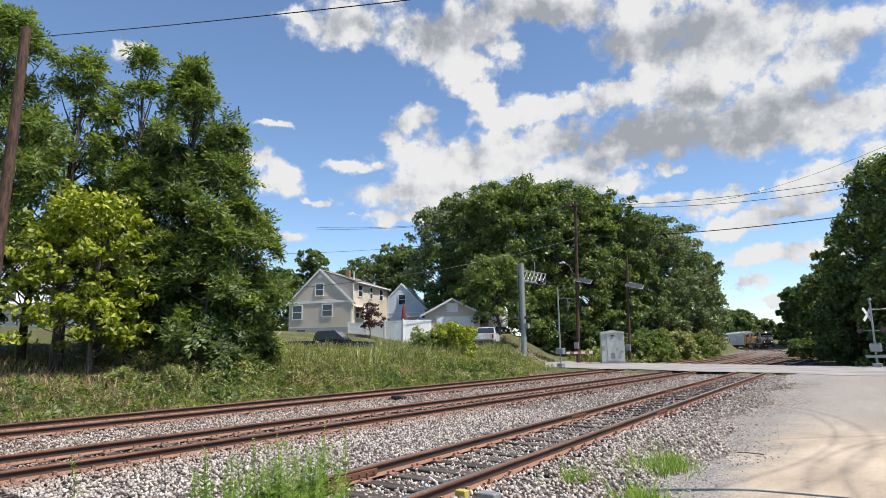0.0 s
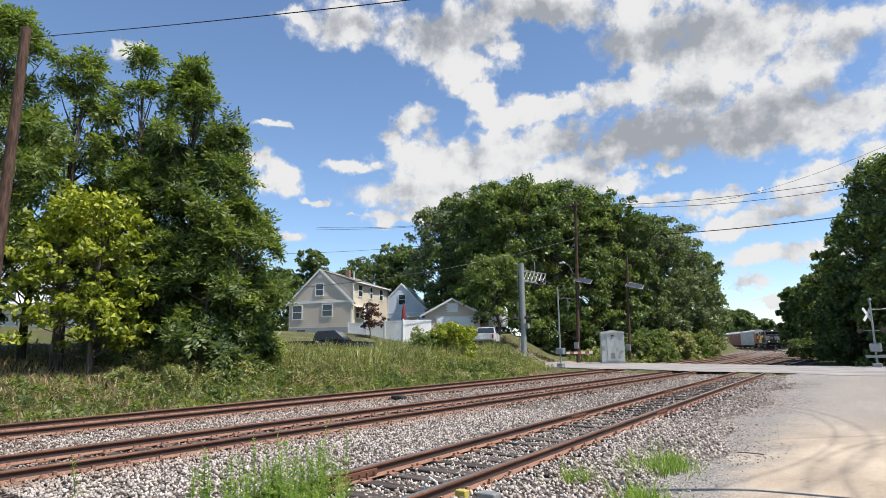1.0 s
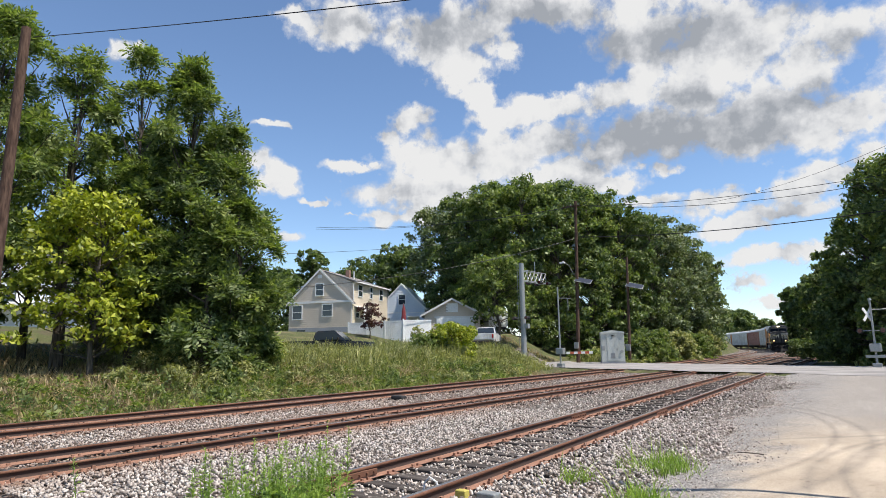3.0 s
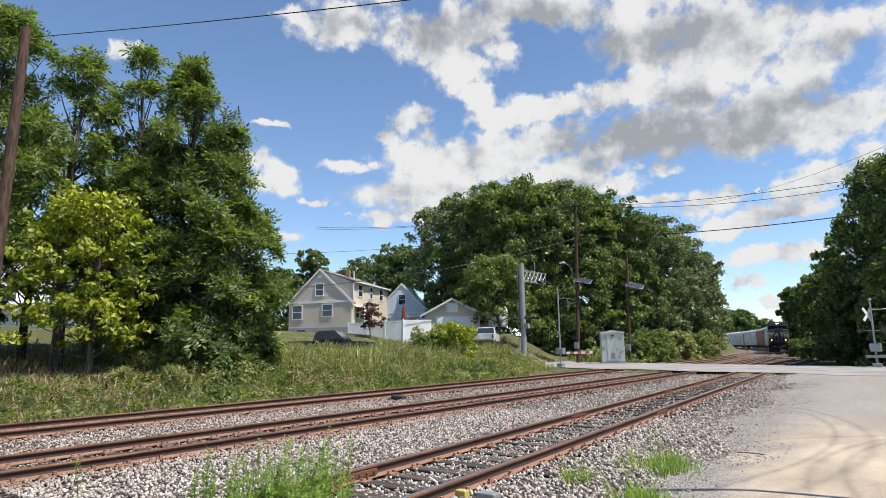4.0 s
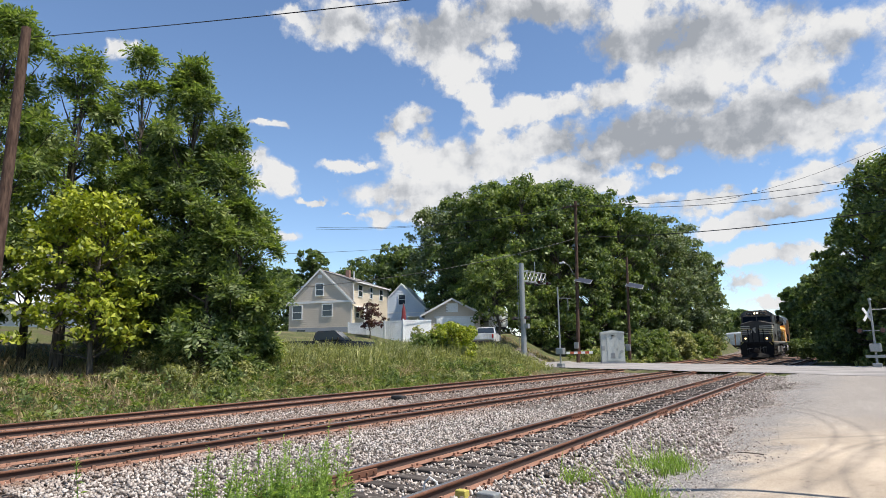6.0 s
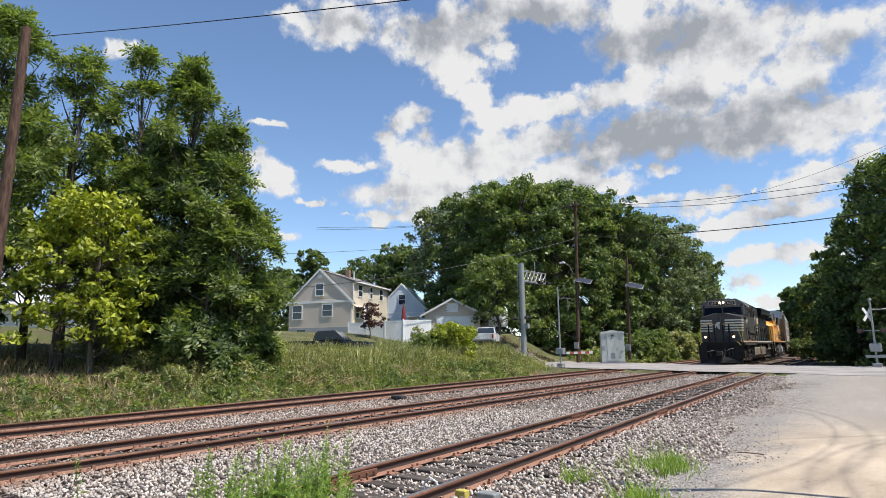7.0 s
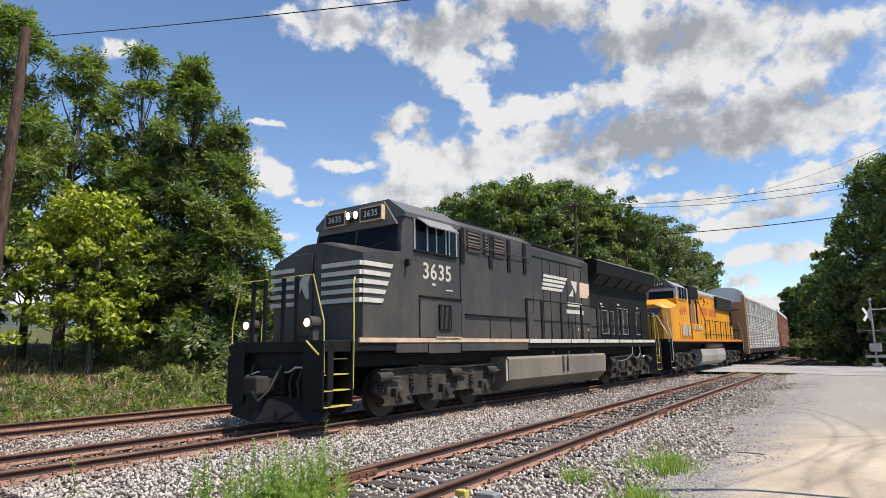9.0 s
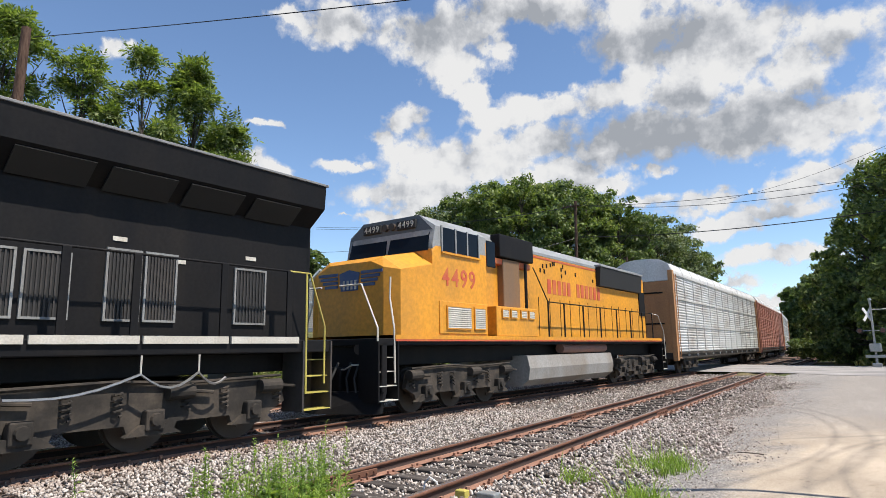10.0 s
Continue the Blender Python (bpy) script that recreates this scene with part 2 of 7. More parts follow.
def prism(bm, outline, axis, lo, hi):
    """Extrude a flat outline (pairs) along an axis from lo to hi: 'x' takes (y, z), 'y' takes (x, z), 'z' takes (x, y)."""
    def put(p, q):
        return (q, p[0], p[1]) if axis == "x" else (p[0], q, p[1]) if axis == "y" else (p[0], p[1], q)
    a = [bm.verts.new(put(p, lo)) for p in outline]
    b = [bm.verts.new(put(p, hi)) for p in outline]
    n = len(outline)
    fs = [bm.faces.new(a), bm.faces.new(list(reversed(b)))]
    for i in range(n):
        fs.append(bm.faces.new((a[i], b[i], b[(i + 1) % n], a[(i + 1) % n])))
    bmesh.ops.recalc_face_normals(bm, faces=fs)
    return bm


def track_point(s):
    """Centre line of the train's track at length s: x, y and the turn to the left in radians."""
    if s <= CURVE_START:
        return XB, s, 0.0
    a = (min(s, BEND_START) - CURVE_START) / CURVE_R
    x, y = XB - CURVE_R * (1 - math.cos(a)), CURVE_START + CURVE_R * math.sin(a)
    if s > BEND_START:
        b = a + (s - BEND_START) / BEND_R
        x, y, a = x - BEND_R * (math.cos(a) - math.cos(b)), y + BEND_R * (math.sin(b) - math.sin(a)), b
    return x, y, a


LINE_Y = np.array([track_point(k * 5.0)[1] for k in range(90)])
LINE_X = np.array([track_point(k * 5.0)[0] for k in range(90)])


def smooth_step(a, b, v):
    t = np.clip((np.asarray(v, float) - a) / (b - a), 0, 1)
    return t * t * (3 - 2 * t)


def road_side(x, y):
    """Metres north of the road's southern edge."""
    return (y + 0.4 * (x + 9) - 38.6) * 0.93


def ground_height(x, y):
    x, y = np.asarray(x, float), np.asarray(y, float)
    q = road_side(x, y)
    bank = -0.30 - 0.25 * smooth_step(-17.6, -18.6, x) + 1.0 * smooth_step(-19.0, -24, x) + 1.3 * smooth_step(-24, -40, x) + 1.5 * smooth_step(-33, -44, x)
    road = -0.05 + 3.2 * smooth_step(-26.5, -36.5, x)
    north = 0.1 + 3.0 * smooth_step(-28, -42, x)
    z = bank + (road - bank) * smooth_step(-5, -0.5, q)
    z = z + (north - z) * smooth_step(11, 14, q)
    right = -0.16 * np.ones_like(x)
    z = np.where(x > -18, -0.30 + (right + 0.30) * smooth_step(-2.0, 0.5, x + 0.05 * y), z)
    z = np.where((x > -18) & (q > 0), -0.05 + 0.0 * x, z)
    off = x - np.interp(y, LINE_Y, LINE_X)
    bed = smooth_step(-11, -9.2, off) * smooth_step(9.5, 7.5, off) * smooth_step(11.5, 13.5, q)
    z = z + (-0.36 - z) * bed
    return z
# ---- ground, road and tracks ----


def build_ground():
    xs = np.unique(np.concatenate([np.linspace(-2500, -120, 18), np.linspace(-120, -26, 60), np.linspace(-26, 6, 130), np.linspace(6, 60, 20), np.linspace(60, 2500, 16)]))
    ys = np.unique(np.concatenate([np.linspace(-2500, -40, 14), np.linspace(-40, 0, 30), np.linspace(0, 90, 200), np.linspace(90, 300, 40), np.linspace(300, 2500, 14)]))
    gx, gy = np.meshgrid(xs, ys)
    gz = ground_height(gx, gy)
    gz = gz + 0.03 * np.sin(gx * 1.7 + gy * 0.9) * (gx < -19)
    n, k = gx.shape
    idx = np.arange(n * k).reshape(n, k)
    faces = np.stack([idx[:-1, :-1], idx[:-1, 1:], idx[1:, 1:], idx[1:, :-1]], -1).reshape(-1, 4)
    ob = raw("ground", np.stack([gx, gy, gz], -1).reshape(-1, 3), faces, GROUND, smooth=True)
    tagged(ob, "dry grassy ground rising in a bank beyond the tracks", "ground", kind="structure")


def sheet(name, x_of, y0, y1, ny, material, nx=12, lift=0.02, z=None):
    """A strip between two edges x_of(y) = (x0, x1), laid on the ground."""
    ys = np.linspace(y0, y1, ny)
    v, f = [], []
    for j, y in enumerate(ys):
        a, b = x_of(y)
        for i in range(nx + 1):
            x = a + (b - a) * i / nx
            v.append((x, y, (float(ground_height(x, y)) if z is None else z) + lift))
    for j in range(ny - 1):
        for i in range(nx):
            p = j * (nx + 1) + i
            f.append((p, p + 1, p + nx + 2, p + nx + 1))
    return raw(name, v, f, material, smooth=True)


def lot_edge(y):
    return -2.25 - 0.055 * y + 0.25 * math.sin(y * 0.7) + 0.15 * math.sin(y * 1.9)


def build_surfaces():
    # the lot thins out to nothing over the ballast's edge
    v, f, ny, nx = [], [], 150, 46
    for j in range(ny):
        y = -14 + 52.5 * j / (ny - 1)
        for i in range(nx + 1):
            e = 28.5 * (i / nx) ** 2
            x = lot_edge(y) - 0.3 + e
            z = -0.222 + 0.125 * float(smooth_step(0, 1.7, e))
            v.append((x, y, z + (-0.028 - z) * float(smooth_step(-4.5, -0.4, road_side(x, y)))))
    for j in range(ny - 1):
        for i in range(nx):
            p = j * (nx + 1) + i
            f.append((p, p + 1, p + nx + 2, p + nx + 1))
    ob = raw("gravel_lot", v, f, LOT, smooth=True)
    tagged(ob, "sun-bleached gravel and worn asphalt lot with tyre marks", "gravel lot", kind="structure")
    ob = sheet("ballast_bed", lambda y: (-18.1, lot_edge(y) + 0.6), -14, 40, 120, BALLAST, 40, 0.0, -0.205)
    tagged(ob, "grey crushed-stone ballast bed under the tracks", "ballast", kind="structure")
    # the road crosses at a slant
    v, f = [], []
    n, k = 50, 10
    for i in range(n + 1):
        x = 40 - i * 1.35
        for j in range(k + 1):
            q = j * 1.25 + (0.35 * math.sin(x * 0.8) if j == 0 else 0)
            y = 38.6 - 0.4 * (x + 9) + q / 0.93
            z = -0.05 + 3.2 * float(smooth_step(-26.5, -36.5, x))
            v.append((x, y, z + 0.035 + 0.03 * math.sin(math.pi * j / k)))
    for i in range(n):
        for j in range(k):
            p = i * (k + 1) + j
            f.append((p, p + k + 1, p + k + 2, p + 1))
    ob = raw("road", v, f, ROAD, smooth=True)
    tagged(ob, "pale worn asphalt road over the level crossing", "road", kind="structure")
    # far ballast along the curve
    v, f = [], []
    for i in range(64):
        x, y, a = track_point(48 + i * 5)
        for off in (-8.5, 5.5):
            v.append((x + off * math.cos(a), y + off * math.sin(a), -0.2))
    for i in range(63):
        f.append((2 * i, 2 * i + 1, 2 * i + 3, 2 * i + 2))
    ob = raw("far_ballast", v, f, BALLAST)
    tagged(ob, "grey stone ballast along the curve beyond the crossing", "ballast", kind="structure")


RAIL_OUTLINE = [(-0.07, -0.165), (0.07, -0.165), (0.07, -0.152), (0.012, -0.125), (0.009, -0.05), (0.036, -0.038), (0.037, -0.008), (0.028, 0.0), (-0.028, 0.0), (-0.037, -0.008), (-0.036, -0.038), (-0.009, -0.05), (-0.012, -0.125), (-0.07, -0.152)]


def rail_object(parent, line, offset, label):
    v, f, n = [], [], len(RAIL_OUTLINE)
    for x, y, a in line:
        for px, pz in RAIL_OUTLINE:
            v.append((x + (offset + px) * math.cos(a), y + (offset + px) * math.sin(a), pz))
    for j in range(len(line) - 1):
        for i in range(n):
            p, q = j * n + i, j * n + (i + 1) % n
            f.append((p, q, q + n, p + n))
    ob = raw("rail", v, f, RAIL, parent)
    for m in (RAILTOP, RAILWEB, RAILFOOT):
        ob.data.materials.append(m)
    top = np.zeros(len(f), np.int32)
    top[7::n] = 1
    # web and head underside take the colour with the shadow in it
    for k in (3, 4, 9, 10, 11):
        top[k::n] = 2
    for k in (1, 2, 12, 13):
        top[k::n] = 3
    ob.data.polygons.foreach_set("material_index", top)
    tagged(ob, label)
    return ob


def build_track(label, line, ties, tie_z=-0.165, top_label="rust-brown steel rail"):
    tr = thing("railway_track", label, "railway track", "tracks side by side")
    for off in (-0.755, 0.755):
        rail_object(tr, line, off, top_label)
    tie = bmesh.new()
    box(tie, -1.3, 1.3, -0.115, 0.115, -0.17, 0, 0.012)
    me = bpy.data.meshes.new("tie")
    tie.to_mesh(me)
    tie.free()
    me.materials.append(TIE)
    rng = random.Random(4)
    plates, spikes = [], []
    for x, y, a in ties:
        ob = new("tie", me)
        ob.parent = tr
        ob.matrix_basis = Matrix.Translation((x + rng.uniform(-0.05, 0.05), y + rng.uniform(-0.02, 0.02), tie_z - rng.uniform(0, 0.012))) @ pose(0, 0, 0, 0, rng.uniform(-0.4, 0.4), math.degrees(a) + rng.uniform(-1.2, 1.2))
        plates.append((x, y, a))
    bm = bmesh.new()
    for x, y, a in plates:
        if y < 45:
            for off in (-0.755, 0.755):
                c = Vector((x + off * math.cos(a), y + off * math.sin(a), 0))
                box(bm, c.x - 0.17, c.x + 0.17, c.y - 0.09, c.y + 0.09, -0.168, -0.149)
                for sx in (-0.10, 0.10):
                    for sy in (-0.05, 0.06):
                        box(bm, c.x + sx - 0.018, c.x + sx + 0.018, c.y + sy - 0.016, c.y + sy + 0.016, -0.15, -0.118)
                if off > 0 and rng.random() < 0.75:
                    box(bm, c.x + 0.05, c.x + 0.085, c.y + 0.11, c.y + 0.16, -0.17, -0.10)
    pl = part("plate_hardware", bm, RAILFOOT, tr, "rusty tie plates, spikes and rail anchors")
    tagged(pl, kind="stuff")
    return tr


def curve_line(offset, s0, s1, step):
    out = []
    s = s0
    while s <= s1:
        x, y, a = track_point(s)
        out.append((x + offset * math.cos(a), y + offset * math.sin(a), a))
        s += step if s < 55 else step * 1.0
    return out


def siding_line(y0, y1, step):
    a = -math.atan(SIDING)
    return [(XS + SIDING * y, y, a) for y in np.arange(y0, y1, step)]


def joint_bars(tr, spots):
    for x, y, a in spots:
        bm = bmesh.new()
        for sx in (-0.03, 0.03):
            box(bm, x + sx - 0.014, x + sx + 0.014, y - 0.42, y + 0.42, -0.125, -0.045, 0.006)
        for k in range(6):
            rod(bm, (x - 0.06, y - 0.35 + k * 0.14, -0.085), (x + 0.07, y - 0.35 + k * 0.14, -0.085), 0.016, seg=6)
        part("joint_bar", bm, RAIL, tr, "bolted rusty rail joint bar")


def build_tracks():
    far = build_track("far main track with rusty rails on stone ballast", curve_line(XA - XB, -12, 330, 2.0), curve_line(XA - XB, -6, 40, 0.55) + curve_line(XA - XB, 52, 90, 0.9))
    mid = build_track("middle main track with rusty rails and worn heads", curve_line(0, -12, 330, 2.0), curve_line(0, -6, 40, 0.52) + curve_line(0, 52, 90, 0.9))
    sid = build_track("siding with rusty jointed rails and weathered ties", siding_line(-12, 52, 2.0), siding_line(0, 36, 0.56), -0.160)
    a = -math.atan(SIDING)
    joint_bars(sid, [(XS + 0.755 + SIDING * y, y, a) for y in (4.7, 15.6, 27.5, 32.5)] + [(XS - 0.755 + SIDING * y, y, a) for y in (6.0, 13.9, 22.5, 27.5, 31.5)])
    joint_bars(far, [(XA + 0.755, 38.0, 0)])
    joint_bars(mid, [(XB + 0.755, 38.2, 0)])
    # a turnout closes the siding beyond the crossing
    line = [(XS + SIDING * 50 - 0.05 * k, 50 + k * 2.0, 0.05) for k in range(18)]
    build_track("siding leading off beyond the crossing", line, line[::1])


def build_stones():
    """Loose crushed stone, densest near the siding."""
    rng = np.random.default_rng(3)
    shapes = []
    for k in range(10):
        bm = bmesh.new()
        bmesh.ops.create_icosphere(bm, subdivisions=1, radius=1)
        r2 = random.Random(k)
        bmesh.ops.dissolve_degenerate(bm, edges=bm.edges, dist=0.01)
        pts = np.array([v.co[:] for v in bm.verts])
        keep = rng.permutation(len(pts))[:8]
        b2 = bmesh.new()
        for p in pts[keep] * rng.uniform(0.75, 1.25, (8, 1)):
            b2.verts.new(p)
        hull = bmesh.ops.convex_hull(b2, input=b2.verts)
        bmesh.ops.triangulate(b2, faces=b2.faces)
        b2.verts.ensure_lookup_table()
        b2.verts.index_update()
        shapes.append((np.array([v.co[:] for v in b2.verts]), np.array([[v.index for v in fc.verts] for fc in b2.faces])))
        bm.free()
        b2.free()
    allv, allf, base = [], [], 0

    def lay(n, xf, y0, y1, size, power, lift=0.0):
        nonlocal base
        ys = y0 + (y1 - y0) * rng.random(n) ** power
        for y in ys:
            lo, hi = xf(y)
            x = lo + (hi - lo) * rng.random()
            sx = x - (XS + SIDING * y)
            on_rail = min(abs(abs(sx) - 0.755), abs(abs(x - XB) - 0.755), abs(abs(x - XA) - 0.755)) < 0.10
            if on_rail:
                continue
            between = abs(sx) < 0.7 or abs(x - XB) < 0.7 or abs(x - XA) < 0.7
            if between and rng.random() < 0.25:
                continue
            vs, fs = shapes[rng.integers(len(shapes))]
            s = size * rng.uniform(0.55, 1.15)
            m = Euler(rng.uniform(0, 6.28, 3)).to_matrix()
            p = (vs * (s * np.array([1.0, 0.8, 0.65]))) @ np.array(m).T
            z = -0.19 + (0.0 if between else 0.03) + rng.uniform(-0.012, 0.02)
            if lift:
                z = -0.222 + 0.125 * float(smooth_step(0, 1.7, x - lot_edge(y) + 0.3)) + 0.006
            allv.append(p + (x, y, z))
            allf.append(fs + base)
            base += len(vs)

    lay(22500, lambda y: (-9.6, lot_edge(y) + 0.1), 3.2, 15, 0.034, 1.25)
    lay(13500, lambda y: (-14.7, -9.2), 0.0, 15, 0.036, 1.1)
    lay(11000, lambda y: (-14.9, lot_edge(y)), 15, 38, 0.042, 1.2)
    lay(6500, lambda y: (lot_edge(y) - 0.1, lot_edge(y) + 1.1 * rng.random() ** 1.5), 3.2, 34, 0.02, 1.3, 1.0)
    ob = raw("ballast_stones", np.concatenate(allv), np.concatenate(allf), STONES)
    tagged(ob, "loose grey crushed stones on the ballast", "ballast", kind="stuff")


build_ground()
build_surfaces()
build_tracks()
build_stones()
# ---- trees and plants ----


def unit(v):
    return v / (np.linalg.norm(v, axis=-1, keepdims=True) + 1e-9)


def leaf_mesh(name, centres, outward, size, rng, material, parent, leaflets=5, droop=0.35, wide=0.34, ratio=0.62):
    """Sprays of narrow leaflets on both sides of a short stalk."""
    n = len(centres)
    d = unit(outward + rng.normal(0, 0.55, (n, 3)) + np.array([0, 0, -droop]))
    side = unit(np.cross(d, rng.normal(0, 0.35, (n, 3)) + np.array([0, 0, 1.0])))
    up = np.cross(side, d)
    length = size * rng.uniform(0.6, 1.25, (n, 1))
    v, blades = [], []
    for k in range(leaflets):
        t = k / max(1, leaflets - 1)
        if k == leaflets - 1:
            a = d
        else:
            sgn = 1 if k % 2 else -1
            a = unit(d * 0.55 + side * sgn + up * rng.normal(0, 0.25, (n, 1)))
        root = centres + d * length * (0.1 + 0.75 * t) - up * length * 0.18 * t * t
        ll = length * ratio * (1 - 0.32 * abs(t - 0.4)) * rng.uniform(0.8, 1.2, (n, 1))
        nrm = unit(np.cross(a, np.cross(up + rng.normal(0, 0.3, (n, 3)), a)))
        b = np.cross(a, nrm)
        blades.append(np.stack([root, root + a * ll * 0.5 + b * ll * wide * 0.5, root + a * ll - nrm * ll * 0.12, root + a * ll * 0.5 - b * ll * wide * 0.5], 1))
    v = np.concatenate(blades, 0).reshape(-1, 3)
    f = np.arange(len(v)).reshape(-1, 4)
    return raw(name, v, f, material, parent)


def clump_points(rng, blobs, count):
    """Points gathered on the shells of many small clumps."""
    w = np.array([b[3] ** 2 for b in blobs])
    pick = rng.choice(len(blobs), count, p=w / w.sum())
    c = np.array([b[:3] for b in blobs])[pick]
    r = np.array([b[3] for b in blobs])[pick][:, None]
    d = unit(rng.normal(0, 1, (count, 3)))
    d[:, 2] = np.where(d[:, 2] < -0.35, -d[:, 2], d[:, 2])
    return c + d * r * np.array([1, 1, 0.8]) * rng.uniform(0.6, 1.08, (count, 1)), d


def tree_blobs(rng, height, spread, start, shape, n):
    """Clumps that fill a crown: shape gives the width at each share of the height."""
    blobs = []
    for i in range(n):
        t = start + (1 - start) * (i + rng.random()) / n
        w = spread * shape(t)
        a, q = rng.uniform(0, 6.28), math.sqrt(rng.random())
        r = spread * rng.uniform(0.20, 0.36) * (0.6 + 0.4 * shape(t))
        q = max(q, 0.35)
        blobs.append((math.cos(a) * w * q, math.sin(a) * w * q, min(height * t, height - r * 0.6), r))
    return blobs


def crown_shape(kind):
    if kind == "tall":
        return lambda t: (0.75 + 0.35 * math.sin(3 * t)) * max(0.12, 1 - max(0, t - 0.55) ** 1.5 * 2.6)
    if kind == "round":
        return lambda t: max(0.15, math.sqrt(max(0.0, 1 - (2.0 * t - 1.05) ** 2)))
    return lambda t: max(0.1, 1.05 - t)


def lobed_blobs(rng, height, spread, start, lobes, clumps):
    """Clumps on the faces of a few large lobes, with gaps between the lobes."""
    blobs = []
    for i in range(lobes):
        t = start + 0.04 + (0.98 - start - 0.04) * (i + rng.random()) / lobes
        w = math.sqrt(max(0.06, 1 - max(0.0, (t - 0.45) / 0.6) ** 2))
        big = spread * rng.uniform(0.28, 0.44)
        a = i * 2.4 + rng.uniform(-0.6, 0.6)
        q = max(0.0, spread * w - big * 0.6) * rng.uniform(0.55, 1.1)
        c = np.array([math.cos(a) * q, math.sin(a) * q, min(height * t, height - big * rng.uniform(0.5, 1.0))])
        for k in range(clumps):
            d = rng.normal(0, 1, 3)
            d /= np.linalg.norm(d)
            d[2] = abs(d[2]) if d[2] < -0.6 else d[2]
            p = c + d * big * rng.uniform(0.6, 1.1)
            blobs.append((p[0], p[1], max(p[2], 0.25), big * rng.uniform(0.2, 0.42)))
    return blobs


def clump_leaves(name, blobs, count, size, rng, material, parent, wide=0.6):
    """Single leaves on the sunward shells of many clumps, tilted with the clump's face."""
    w = np.array([b[3] ** 2 for b in blobs])
    pick = rng.choice(len(blobs), count, p=w / w.sum())
    c = np.array([b[:3] for b in blobs])[pick]
    r = np.array([b[3] for b in blobs])[pick][:, None]
    d = unit(rng.normal(0, 1, (count, 3)))
    d[:, 2] = np.where(d[:, 2] < -0.45, -d[:, 2], d[:, 2])
    p = c + d * r * np.array([1, 1, 0.85]) * np.clip(rng.normal(0.95, 0.28, (count, 1)), 0.3, 1.7)
    nrm = unit(d * 0.7 + np.array([0, 0, 0.5]) + rng.normal(0, 0.62, (count, 3)))
    a = unit(np.cross(nrm, rng.normal(0, 1, (count, 3))) + np.array([0, 0, -0.25]))
    b = np.cross(a, nrm)
    s = size * rng.uniform(0.55, 1.3, (count, 1))
    v = np.stack([p - a * s * 0.5, p + b * s * wide * 0.5 + a * s * 0.05, p + a * s * 0.55 - nrm * s * 0.15, p - b * s * wide * 0.5 + a * s * 0.05], 1).reshape(-1, 3)
    return raw(name, v, np.arange(len(v)).reshape(-1, 4), material, parent)


def rosette_leaves(name, tips, length, per, rng, material, parent, leaflets=9):
    """Feathery compound leaves that radiate from the ends of twigs."""
    n = len(tips)
    c = np.repeat(np.array([t[:3] for t in tips]), per, 0)
    axis = np.repeat(unit(np.array([[t[0], t[1], 0.0] for t in tips]) + rng.normal(0, 0.3, (n, 3)) + np.array([0, 0, 0.9])), per, 0)
    d = rng.normal(0, 1, (n * per, 3))
    d = unit(d - axis * np.sum(d * axis, 1, keepdims=True))
    return leaf_mesh(name, c, d * 1.5 + axis * rng.uniform(-0.1, 0.9, (n * per, 1)), length, rng, material, parent, leaflets, 0.15, 0.36, 0.42)


